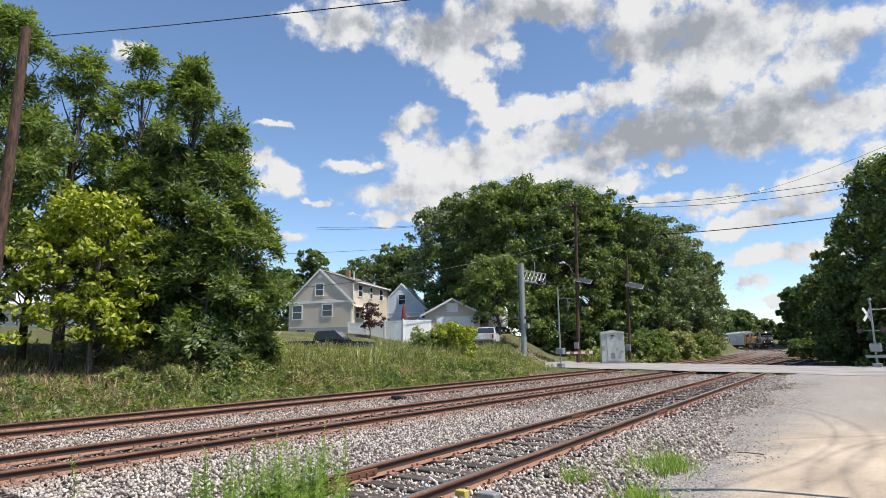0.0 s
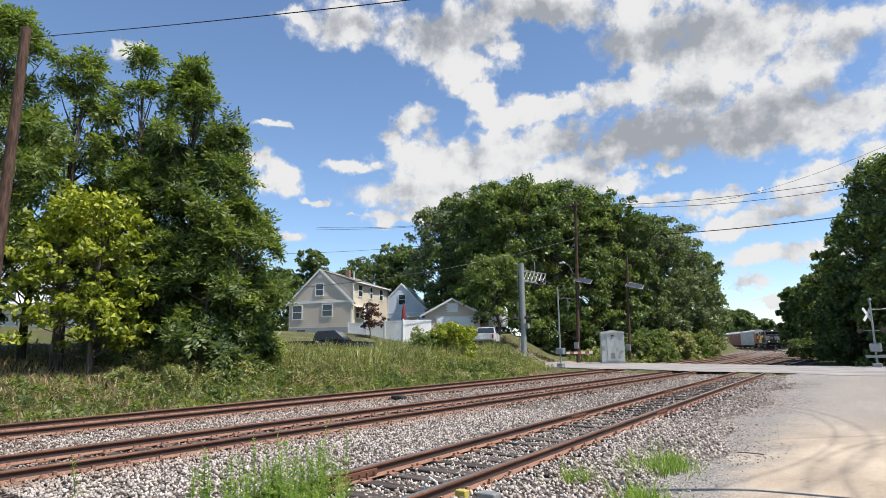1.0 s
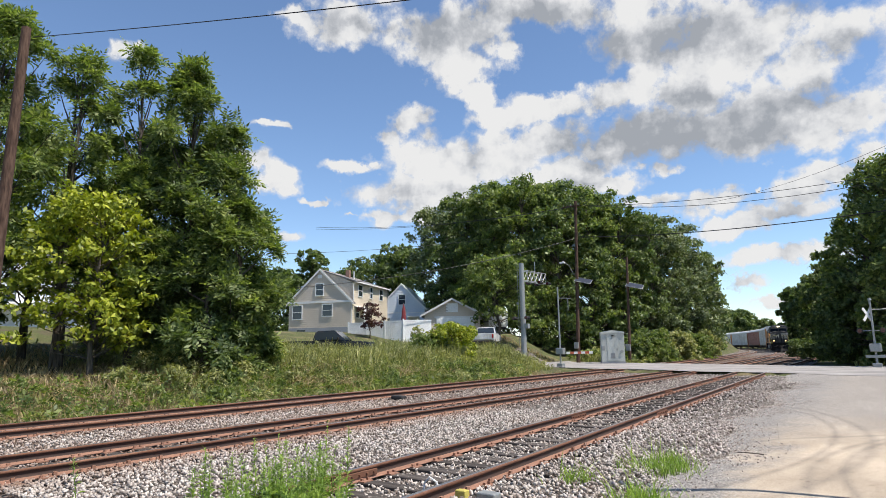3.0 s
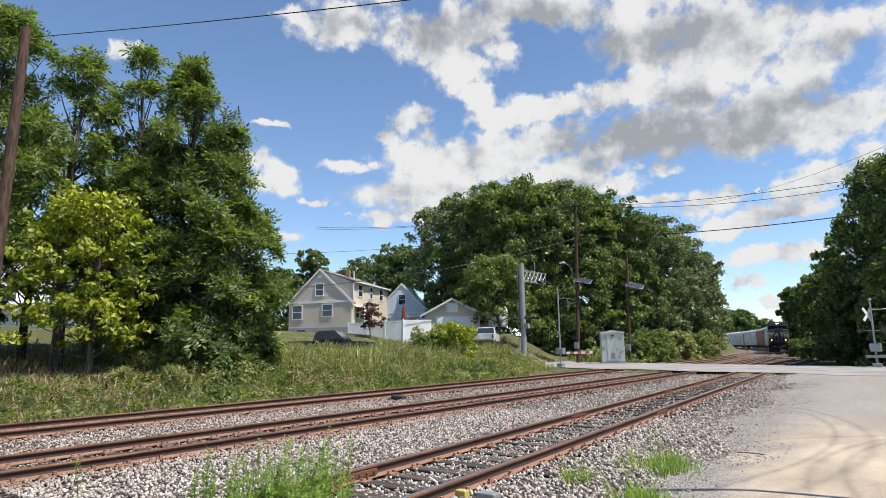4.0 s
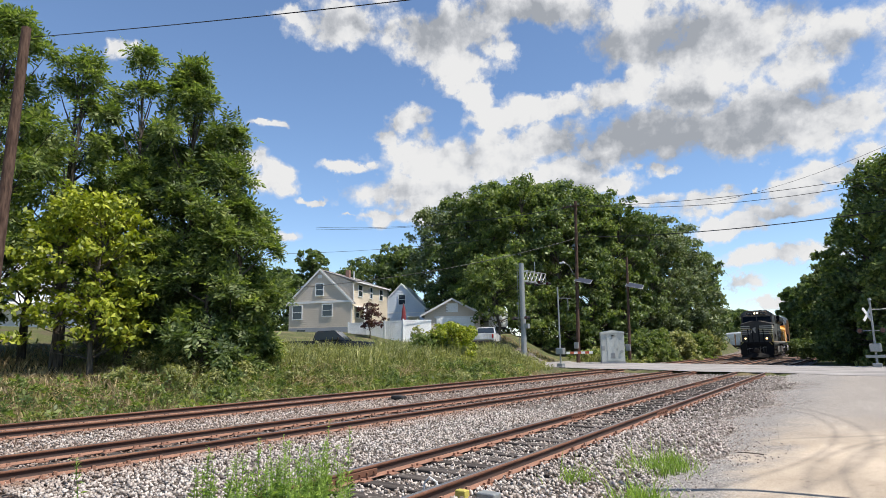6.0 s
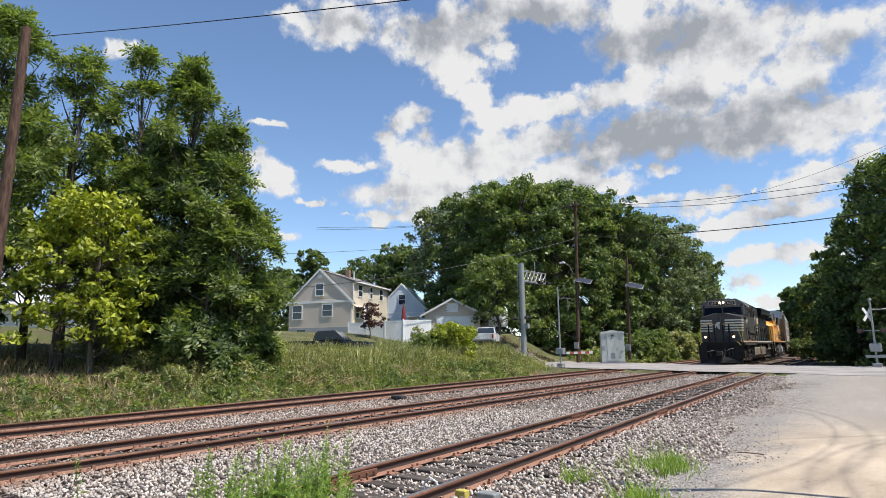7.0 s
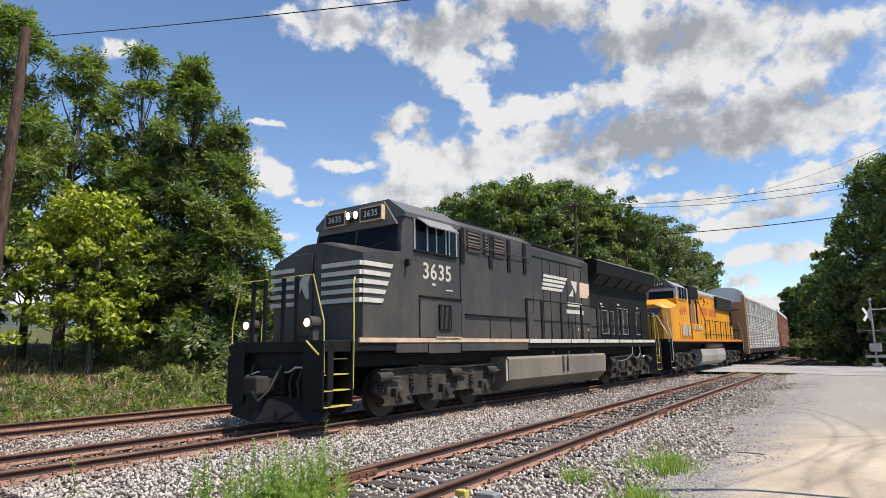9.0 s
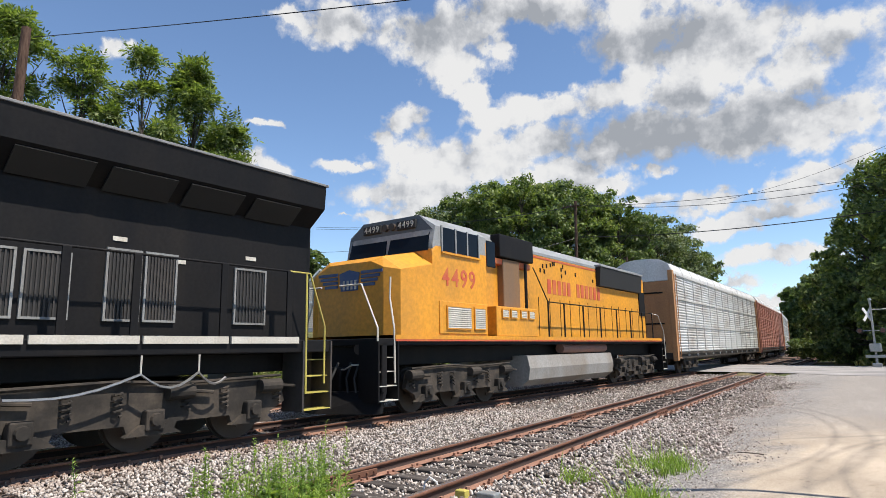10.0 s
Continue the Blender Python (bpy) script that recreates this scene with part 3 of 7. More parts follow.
def make_tree(name, seed, height, spread, start, kind, n_blobs, count, size, leaf, label, category="tree", trunk=0.25, at=(0, 0, 0), leaflets=5, lean=(0, 0), group="", stems=1, wide=0.36, ratio=0.62):
    """kind: 'lobed' (broadleaf), 'airy' and 'full' (compound leaves at twig ends), 'tall', 'round'."""
    rng = np.random.default_rng(seed)
    tr = thing(name, label, category, group, Matrix.Translation(at))
    if kind == "lobed":
        blobs = lobed_blobs(rng, height, spread, start, max(5, n_blobs // 7), 11)
    else:
        blobs = tree_blobs(rng, height, spread, start, crown_shape("tall" if kind in ("airy", "full") else kind), n_blobs)
    blobs = [(x + lean[0] * z / height, y + lean[1] * z / height, z, r) for x, y, z, r in blobs]
    bm = bmesh.new()
    for s in range(stems):
        off = Vector((rng.uniform(-1, 1), rng.uniform(-1, 1), 0)) * (0 if stems == 1 else spread * 0.25)
        pts = [off + Vector((lean[0] * t + rng.normal(0, 0.12) * (t > 0), lean[1] * t + rng.normal(0, 0.12) * (t > 0), height * t - 0.15 * (t == 0))) for t in (0, 0.2, 0.4, 0.6, 0.8, 0.93)]
        rr = [trunk, trunk * 0.8, trunk * 0.62, trunk * 0.42, trunk * 0.24, trunk * 0.1]
        for i in range(5):
            rod(bm, pts[i], pts[i + 1], rr[i], rr[i + 1], 8)
        step = 1 if kind != "lobed" else 3
        for x, y, z, r in blobs[s::stems * step]:
            t = max(0.12, min(0.9, z / height - 0.16))
            k = min(4, int(t / 0.2))
            a = pts[k].lerp(pts[k + 1], t / 0.2 - k if k < 4 else 0.5)
            b = Vector((x, y, z))
            mid = a.lerp(b, 0.55) + Vector((0, 0, -0.05 * (b - a).length))
            rod(bm, a, mid, trunk * 0.22, trunk * 0.14, 5)
            rod(bm, mid, b, trunk * 0.14, trunk * 0.03, 5)
    part("trunk", bm, BARK, tr)
    if kind in ("airy", "full"):
        tips = []
        for x, y, z, r in blobs:
            for k in range(count):
                d = rng.normal(0, 1, 3)
                d /= np.linalg.norm(d)
                q = r * rng.uniform(0.5, 1.1)
                tips.append((x + d[0] * q, y + d[1] * q, z + abs(d[2]) * q * 0.8 - 0.3 * r))
        rosette_leaves("crown", tips, size, 7, rng, leaf, tr, leaflets)
    elif kind == "lobed":
        clump_leaves("crown", blobs, count, size, rng, leaf, tr)
    else:
        p, d = clump_points(rng, blobs, count)
        leaf_mesh("crown", p, d, size, rng, leaf, tr, leaflets, 0.35, wide, ratio)
    return tr


def polar(bearing, dist):
    a = radians(bearing)
    return dist * math.sin(a), dist * math.cos(a)


def stand(bearing, dist, dz=0.0):
    x, y = polar(bearing, dist)
    return x, y, float(ground_height(x, y)) + dz


def build_trees():
    # tall compound-leaved trees on the bank: bearing, distance, height, spread, start, clumps, twigs a clump, stems
    for seed, b, d, h, sp, st, n, tw, stems, kind in ((1, -73.2, 31, 15.9, 2.9, 0.28, 46, 7, 2, "airy"), (2, -68.0, 32, 14.7, 2.5, 0.34, 34, 6, 2, "airy"), (3, -63.4, 31, 15.4, 1.9, 0.34, 24, 6, 1, "airy"),
                                                      (4, -59.2, 30, 14.6, 2.5, 0.22, 44, 9, 1, "full"), (5, -57.0, 30, 11.6, 2.6, 0.10, 46, 10, 1, "full"), (6, -78, 30, 15.5, 2.8, 0.1, 34, 8, 1, "airy"),
                                                      (7, -60.8, 32, 10.8, 3.3, 0.10, 54, 9, 2, "full"), (8, -55.2, 29, 8.0, 2.3, 0.05, 40, 10, 1, "full"), (9, -70.6, 35, 11.0, 2.6, 0.30, 26, 6, 1, "airy"), (10, -65.6, 34, 11.2, 2.6, 0.28, 26, 6, 1, "airy"), (17, -57.6, 28.2, 5.0, 2.1, 0.10, 24, 8, 1, "full")):
        make_tree("tall_tree", seed, h, sp, st, kind, n, tw, 0.66, LEAF if kind == "airy" or seed in (4, 8) else LEAF_DARK, "tall leafy green tree with feathery foliage on the bank", trunk=0.2, at=stand(b, d), leaflets=9, group="trees on the bank", stems=stems)
    make_tree("lime_tree", 11, 7.2, 2.9, 0.18, "lobed", 190, 9500, 0.23, LEAF_LIME, "small yellow-green tree in front of taller trees", trunk=0.12, at=stand(-66.6, 28.5), stems=2)
    for seed, b, d in ((13, -77, 36), (15, -61, 35), (16, -57.5, 33), (18, -63.0, 38)):
        make_tree("understory_tree", seed, 5.5, 3.0, 0.0, "lobed", 150, 9000, 0.36, LEAF_DARK, "dark leafy understory shrub below tall trees", "shrub", 0.1, stand(b, d), group="understory")
    # woods behind the crossing: near row, taller row behind
    rows = ((-36.2, 92, 20, 5.6), (-34.2, 84, 20, 5.4), (-31.4, 80, 20.0, 5.6), (-28.6, 76, 20.3, 5.4), (-25.6, 76, 21.0, 5.6), (-22.8, 80, 21.5, 5.6), (-20.0, 84, 20.5, 5.6), (-17.4, 90, 19.8, 5.8), (-15.0, 98, 19.0, 5.8), (-13.7, 108, 16.8, 4.4),
            (-26.8, 92, 23.5, 6), (-22.4, 96, 24, 6), (-18, 104, 22, 6), (-33, 98, 23, 6))
    leaves = (LEAF_GREY, LEAF_DARK, LEAF, LEAF, LEAF_DARK, LEAF, LEAF_DARK, LEAF_GREY, LEAF_GREY, LEAF_DARK, LEAF, LEAF_DARK, LEAF_DARK, LEAF_GREY)
    for i, (b, d, h, sp) in enumerate(rows):
        make_tree("woodland_tree", 20 + i, h * 0.96, sp, 0.0, "lobed", 230, 23000, 0.42, leaves[i], "full-crowned green broadleaf tree at the edge of the woods", trunk=0.32, at=stand(b, d), group="woods beyond the crossing")
    make_tree("woodland_tree", 50, 8.6, 3.9, 0.2, "lobed", 140, 9500, 0.34, LEAF, "lower bright green tree behind the signal mast", trunk=0.2, at=stand(-31.4, 62))
    # trees on the right of the line
    for i, (b, d, h, sp) in enumerate(((3.2, 54, 16.5, 4.6), (0.2, 56, 15.0, 4.2), (-1.6, 62, 13.0, 3.2), (-3.4, 72, 10.5, 2.6), (-4.6, 84, 9.0, 2.4), (2.2, 68, 17, 4.5), (1.6, 52, 8, 3.4), (-2.4, 60, 6.5, 2.8), (6.0, 56, 15, 5.0), (4.0, 66, 16, 5.0))):
        make_tree("lineside_tree", 60 + i, h, sp, 0.0, "lobed", 200, 19000, 0.31, LEAF_DARK if i % 2 else LEAF, "dark green broadleaf tree beside the line", trunk=0.3, at=stand(b, d, -0.2), group="trees beside the line")
    # distant trees
    for i, (b, d, h, sp) in enumerate(((-48.4, 125, 18.0, 4.6), (-45.6, 140, 15.5, 5), (-42.5, 120, 16.5, 7), (-40.3, 118, 17.5, 6), (-12.5, 330, 13, 8), (-10.6, 360, 15, 9), (-8.9, 420, 12, 9), (-7.0, 420, 9, 9), (-52, 110, 12, 6), (-68, 75, 11, 6), (-74, 75, 12, 6), (-62, 80, 11, 6), (-6.3, 245, 20, 6.5), (-5.2, 235, 22, 6.5), (-4.2, 212, 23, 6.5))):
        make_tree("distant_tree", 80 + i, h, sp, 0.0, "lobed", 210, 13000, 0.62 if d < 200 else 1.2, LEAF_DARK, "distant green broadleaf tree above the roofs", trunk=0.3, at=stand(b, d), group="distant trees")

build_trees()
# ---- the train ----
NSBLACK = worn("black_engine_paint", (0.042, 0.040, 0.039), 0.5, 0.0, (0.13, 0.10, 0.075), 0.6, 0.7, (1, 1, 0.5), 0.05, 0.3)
# darker copy of the engine black, with shade put into the colour
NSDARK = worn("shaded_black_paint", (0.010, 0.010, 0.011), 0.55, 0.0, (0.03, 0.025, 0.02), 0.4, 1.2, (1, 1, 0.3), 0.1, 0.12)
DUST = worn("dusty_underframe", (0.030, 0.026, 0.022), 0.85, 0.0, (0.12, 0.095, 0.072), 0.8, 1.6, (1, 1, 1), 0.3, 0.3)
TANK = worn("dusty_fuel_tank", (0.15, 0.13, 0.105), 0.7, 0.0, (0.27, 0.225, 0.17), 0.8, 0.9, (1, 1, 0.5), 0.1, 0.3)
GREYTANK = worn("grey_fuel_tank", (0.30, 0.29, 0.27), 0.65, 0.0, (0.20, 0.16, 0.12), 0.8, 1.1, (1, 1, 0.4), 0.1, 0.3)
WHITE = worn("dirty_white_paint", (0.56, 0.53, 0.46), 0.6, 0.0, (0.36, 0.31, 0.24), 0.6, 2.5)
TANSTRIPE = worn("dusty_sill_stripe", (0.62, 0.45, 0.30), 0.6, 0.0, (0.36, 0.24, 0.15), 0.8, 2.0)
YELLOW = worn("handrail_yellow", (0.50, 0.42, 0.09), 0.5, 0.0, (0.30, 0.25, 0.08), 0.5, 4)
ARMOUR = worn("armour_yellow", (0.70, 0.30, 0.018), 0.5, 0.0, (0.40, 0.20, 0.04), 0.55, 0.7, (1, 1, 0.35), 0.04)
HARBOUR = worn("roof_grey", (0.26, 0.27, 0.27), 0.6, 0.0, (0.13, 0.12, 0.11), 0.6, 1.0)
REDLET = worn("faded_red_paint", (0.52, 0.08, 0.04), 0.55, 0.0, (0.55, 0.25, 0.06), 0.6, 3.0)
BLUE = worn("dark_blue_paint", (0.03, 0.07, 0.20), 0.5, 0.0, (0.12, 0.13, 0.18), 0.4, 3.0)
GLASS = Mat("dark_cab_glass", 0.1, 0.0, 0.08).color((0.006, 0.009, 0.014)).m
GRILLE = plain("black_grille", (0.012, 0.012, 0.012), 0.7)
STEEL = worn("worn_wheel_steel", (0.06, 0.05, 0.042), 0.65, 0.3, (0.07, 0.045, 0.03), 0.6, 4)
GALV = worn("galvanised_panel", (0.56, 0.56, 0.54), 0.55, 0.15, (0.28, 0.22, 0.16), 0.7, 0.9, (1, 0.6, 1.0), 0.05)
RACKRED = worn("rust_red_panel", (0.34, 0.13, 0.085), 0.7, 0.0, (0.22, 0.13, 0.09), 0.7, 0.9)
RACKTAN = worn("orange_brown_end", (0.44, 0.22, 0.09), 0.7, 0.0, (0.25, 0.12, 0.06), 0.7, 1.3)
ROOFWHITE = worn("pale_roof_panel", (0.66, 0.66, 0.65), 0.6, 0.1, (0.45, 0.42, 0.38), 0.5, 1.2)
LAMP_ON = glow("lit_headlight", (1.0, 0.74, 0.40), 7.0)
LAMP_WARM = glow("lit_ditch_light", (1.0, 0.58, 0.20), 5.0)


def lettering(name, text, size, at, parent, material, face="side", gap=1.0):
    """Flat characters set on a side (reading towards the rear) or on a front."""
    rot = Euler((radians(90), 0, radians(90))) if face == "side" else Euler((radians(90), 0, 0)) if face == "front" else face
    made, run = [], 0.0
    for ch in text:
        cu = bpy.data.curves.new(name, "FONT")
        cu.body, cu.size, cu.extrude, cu.offset = ch, size, 0.003, 0.012 * size
        cu.align_y = "CENTER"
        tmp = new(name, cu)
        dg = bpy.context.evaluated_depsgraph_get()
        me = bpy.data.meshes.new_from_object(tmp.evaluated_get(dg))
        bpy.data.objects.remove(tmp)
        me.materials.clear()
        me.materials.append(material)
        xs = [v.co.x for v in me.vertices]
        for v in me.vertices:
            v.co.x += run - min(xs)
        run += max(xs) - min(xs) + 0.13 * size * gap
        made.append(me)
    run -= 0.13 * size * gap
    for me in made:
        for v in me.vertices:
            v.co.x -= run / 2
        ob = new(name, me)
        ob.parent = parent
        ob.matrix_basis = Matrix.LocRotScale(at, rot, None)


def sym(outline):
    """Mirror the right half of an outline (x >= 0, from the bottom up)."""
    return outline + [(-x, z) for x, z in reversed(outline) if x > 0]


def loft(bm, rings):
    """Skin through rings of equally many points, closed at both ends."""
    rs = [[bm.verts.new(p) for p in r] for r in rings]
    n = len(rs[0])
    fs = [bm.faces.new(rs[0]), bm.faces.new(list(reversed(rs[-1])))]
    for a, b in zip(rs, rs[1:]):
        for i in range(n):
            fs.append(bm.faces.new((a[i], b[i], b[(i + 1) % n], a[(i + 1) % n])))
    bmesh.ops.recalc_face_normals(bm, faces=fs)
    return bm


def half_ring(y, pts):
    return [(x, y, z) for x, z in sym(pts)]


WHEELS = []


def wheelset(parent, y, radius=0.53):
    bm = bmesh.new()
    for sx in (-1, 1):
        m = Matrix.Translation((sx * 0.755, 0, 0)) @ Matrix.Rotation(math.pi / 2, 4, "Y")
        bmesh.ops.create_cone(bm, cap_ends=True, segments=28, radius1=radius, radius2=radius, depth=0.13, matrix=m)
        m = Matrix.Translation((sx * 0.70, 0, 0)) @ Matrix.Rotation(math.pi / 2, 4, "Y")
        bmesh.ops.create_cone(bm, cap_ends=True, segments=28, radius1=radius + 0.028, radius2=radius + 0.028, depth=0.03, matrix=m)
        m = Matrix.Translation((sx * 0.85, 0, 0)) @ Matrix.Rotation(math.pi / 2, 4, "Y")
        bmesh.ops.create_cone(bm, cap_ends=True, segments=12, radius1=0.16, radius2=0.12, depth=0.12, matrix=m)
        for k in range(4):
            a = k * math.pi / 2
            rod(bm, (sx * 0.84, math.cos(a) * 0.3, math.sin(a) * 0.3), (sx * 0.86, math.cos(a) * 0.3, math.sin(a) * 0.3), 0.05, seg=6)
    rod(bm, (-0.8, 0, 0), (0.8, 0, 0), 0.09, seg=10)
    ob = part("wheelset", bm, STEEL, parent, "steel wheelset with rust-brown faces")
    ob.location = (0, y, radius)
    WHEELS.append((ob, y, radius))
    return ob


def truck(parent, yc, axles, material, detail=True):
    """A six- or four-wheel bogie: side frames with pedestals, springs, brake gear."""
    lo, hi = min(axles), max(axles)
    bm = bmesh.new()
    for sx in (-1, 1):
        out = [(lo - 0.75, 0.62), (lo - 0.62, 1.02), (lo + 0.4, 1.10), (yc, 1.08), (hi - 0.4, 1.10), (hi + 0.62, 1.02), (hi + 0.75, 0.62)]
        low = []
        for y in sorted(axles, reverse=True):
            low += [(y + 0.42, 0.46), (y + 0.36, 0.30), (y + 0.20, 0.34), (y + 0.16, 0.62), (y - 0.16, 0.62), (y - 0.20, 0.34), (y - 0.36, 0.30), (y - 0.42, 0.46)]
        prism(bm, out + low, "x", sx * 1.12, sx * 1.24)
    part("truck_frame", bm, material, parent, "dusty cast steel truck side frames")
    for sx in (-1, 1):
        for y in axles:
            bm = bmesh.new()
            box(bm, *sorted((sx * 1.14, sx * 1.38)), y - 0.15, y + 0.15, 0.36, 0.68, 0.03)
            rod(bm, (sx * 1.3, y, 0.53), (sx * 1.44, y, 0.53), 0.12, 0.09, 12)
            prism(bm, [(y - 0.44, 0.30), (y + 0.44, 0.30), (y + 0.20, 0.46), (y - 0.20, 0.46)], "x", sx * 1.2, sx * 1.34)
            part("axle_box", bm, DUST, parent, "dusty axle bearing box")
            if detail:
                for dy in (-0.55, 0.55):
                    coil = [(sx * 1.26 + 0.07 * math.cos(k * 0.9), y + dy + 0.07 * math.sin(k * 0.9), 0.62 + k * 0.0115) for k in range(30)]
                    part("spring", rods(coil, 0.018, 5), material, parent)
        for y in (lo - 0.5, yc + 0.4, hi + 0.35):
            bm = bmesh.new()
            rod(bm, (sx * 1.32, y - 0.22, 0.92), (sx * 1.32, y + 0.22, 0.92), 0.12, seg=12)
            rod(bm, (sx * 1.32, y + 0.2, 0.92), (sx * 1.32, y + 0.6, 0.88), 0.03, seg=6)
            part("brake_cylinder", bm, DUST, parent, "dusty brake cylinder")
        bm = rods([(sx * 1.30, lo - 0.6, 1.08), (sx * 1.30, yc - 0.6, 1.12), (sx * 1.30, yc + 0.5, 1.05), (sx * 1.30, hi + 0.6, 1.1)], 0.025)
        part("brake_pipe", bm, material, parent)
    for y in axles:
        wheelset(parent, y)


def coupler(parent, y, way):
    bm = bmesh.new()
    box(bm, -0.14, 0.14, *sorted((y, y - way * 0.75)), 0.72, 0.98, 0.03)
    box(bm, -0.22, 0.22, *sorted((y + way * 0.12, y - way * 0.2)), 0.66, 1.04, 0.05)
    part("coupler", bm, DUST, parent, "dusty steel knuckle coupler")
    bm = rods([(0.35, y - way * 0.4, 1.25), (0.33, y - way * 0.1, 0.75), (0.25, y + way * 0.1, 0.55), (0.2, y + way * 0.2, 0.75)], 0.03)
    part("air_hose", bm, GRILLE, parent)


def side_steps(parent, y0, y1, sx, material, edge):
    """Corner steps: a pocket with treads between two plates."""
    bm = bmesh.new()
    for y in (y0, y1):
        box(bm, *sorted((sx * 0.95, sx * 1.54)), y - 0.02, y + 0.02, 0.40, 1.72)
    box(bm, *sorted((sx * 0.95, sx * 0.99)), y0, y1, 0.40, 1.72)
    part("step_well", bm, material, parent)
    for k in range(5):
        z = 0.42 + k * 0.31
        d = 0.08 * k
        bm = boxed(*sorted((sx * (1.2 - d * 0.4), sx * (1.55 - d * 0.6))), y0 + 0.02, y1 - 0.02, z, z + 0.02)
        part("step_tread", bm, edge, parent, "yellow-edged step tread")


def plow(parent, y, material):
    bm = bmesh.new()
    loft(bm, [[(-1.5, y + 0.45, 0.16), (0, y - 0.1, 0.14), (1.5, y + 0.45, 0.16), (1.5, y + 0.55, 0.16), (0, y + 0.1, 0.14), (-1.5, y + 0.55, 0.16)],
              [(-1.5, y + 0.6, 0.62), (0, y + 0.22, 0.62), (1.5, y + 0.6, 0.62), (1.5, y + 0.7, 0.62), (0, y + 0.4, 0.62), (-1.5, y + 0.7, 0.62)]])
    part("snow_plow", bm, material, parent, "black snow plow")
    bm = bmesh.new()
    box(bm, -1.5, 1.5, y + 0.55, y + 0.72, 0.6, 1.72, 0.03)
    box(bm, -0.4, 0.4, y + 0.35, y + 0.7, 0.6, 1.15, 0.05)
    part("pilot", bm, material, parent, "grimy black pilot plate")
    for x in (-0.75, 0.6, 0.85):
        part("air_hose", rods([(x, y + 0.5, 1.25), (x, y + 0.35, 0.9), (x + 0.05, y + 0.35, 0.6)], 0.03), GRILLE, parent)
    part("cut_lever", rods([(-1.4, y + 0.48, 0.9), (-0.5, y + 0.4, 1.1), (0.5, y + 0.4, 1.1), (0.7, y + 0.42, 1.2), (1.4, y + 0.48, 1.2)], 0.018), WHITE, parent)


def handrail_run(parent, ys, x, z0, z1, post_mat, rail_mat, wide=0.1):
    for y in ys:
        part("handrail_post", boxed(x - 0.02, x + 0.02, y - wide / 2, y + wide / 2, z0, z1, 0.008), post_mat, parent)
    part("handrail", rods([(x, ys[0], z1), (x, ys[-1], z1)], 0.02, 8), rail_mat, parent)


def louvres(parent, name, x, y0, y1, z0, z1, n, frame_mat, slat_mat, sx, upright=False):
    """A dark opening in a raised frame with slats in it."""
    part(name, boxed(*sorted((sx * (x - 0.01), sx * (x + 0.012))), y0, y1, z0, z1), GRILLE, parent)
    for k in range(n):
        bm = bmesh.new()
        if upright:
            y = y0 + (k + 0.5) * (y1 - y0) / n
            box(bm, *sorted((sx * (x + 0.01), sx * (x + 0.03))), y - 0.012, y + 0.012, z0, z1)
        else:
            z = z0 + (k + 0.5) * (z1 - z0) / n
            prism(bm, [(sx * (x + 0.01), z + 0.02), (sx * (x + 0.045), z - 0.03), (sx * (x + 0.045), z - 0.015), (sx * (x + 0.01), z + 0.035)], "y", y0, y1)
        part("slat", bm, slat_mat, parent)
    bm = bmesh.new()
    t = 0.035
    for a in ((y0 - t, y0, z0 - t, z1 + t), (y1, y1 + t, z0 - t, z1 + t), (y0, y1, z1, z1 + t), (y0, y1, z0 - t, z0)):
        box(bm, *sorted((sx * (x - 0.01), sx * (x + 0.04))), *a)
    part("frame", bm, frame_mat, parent)


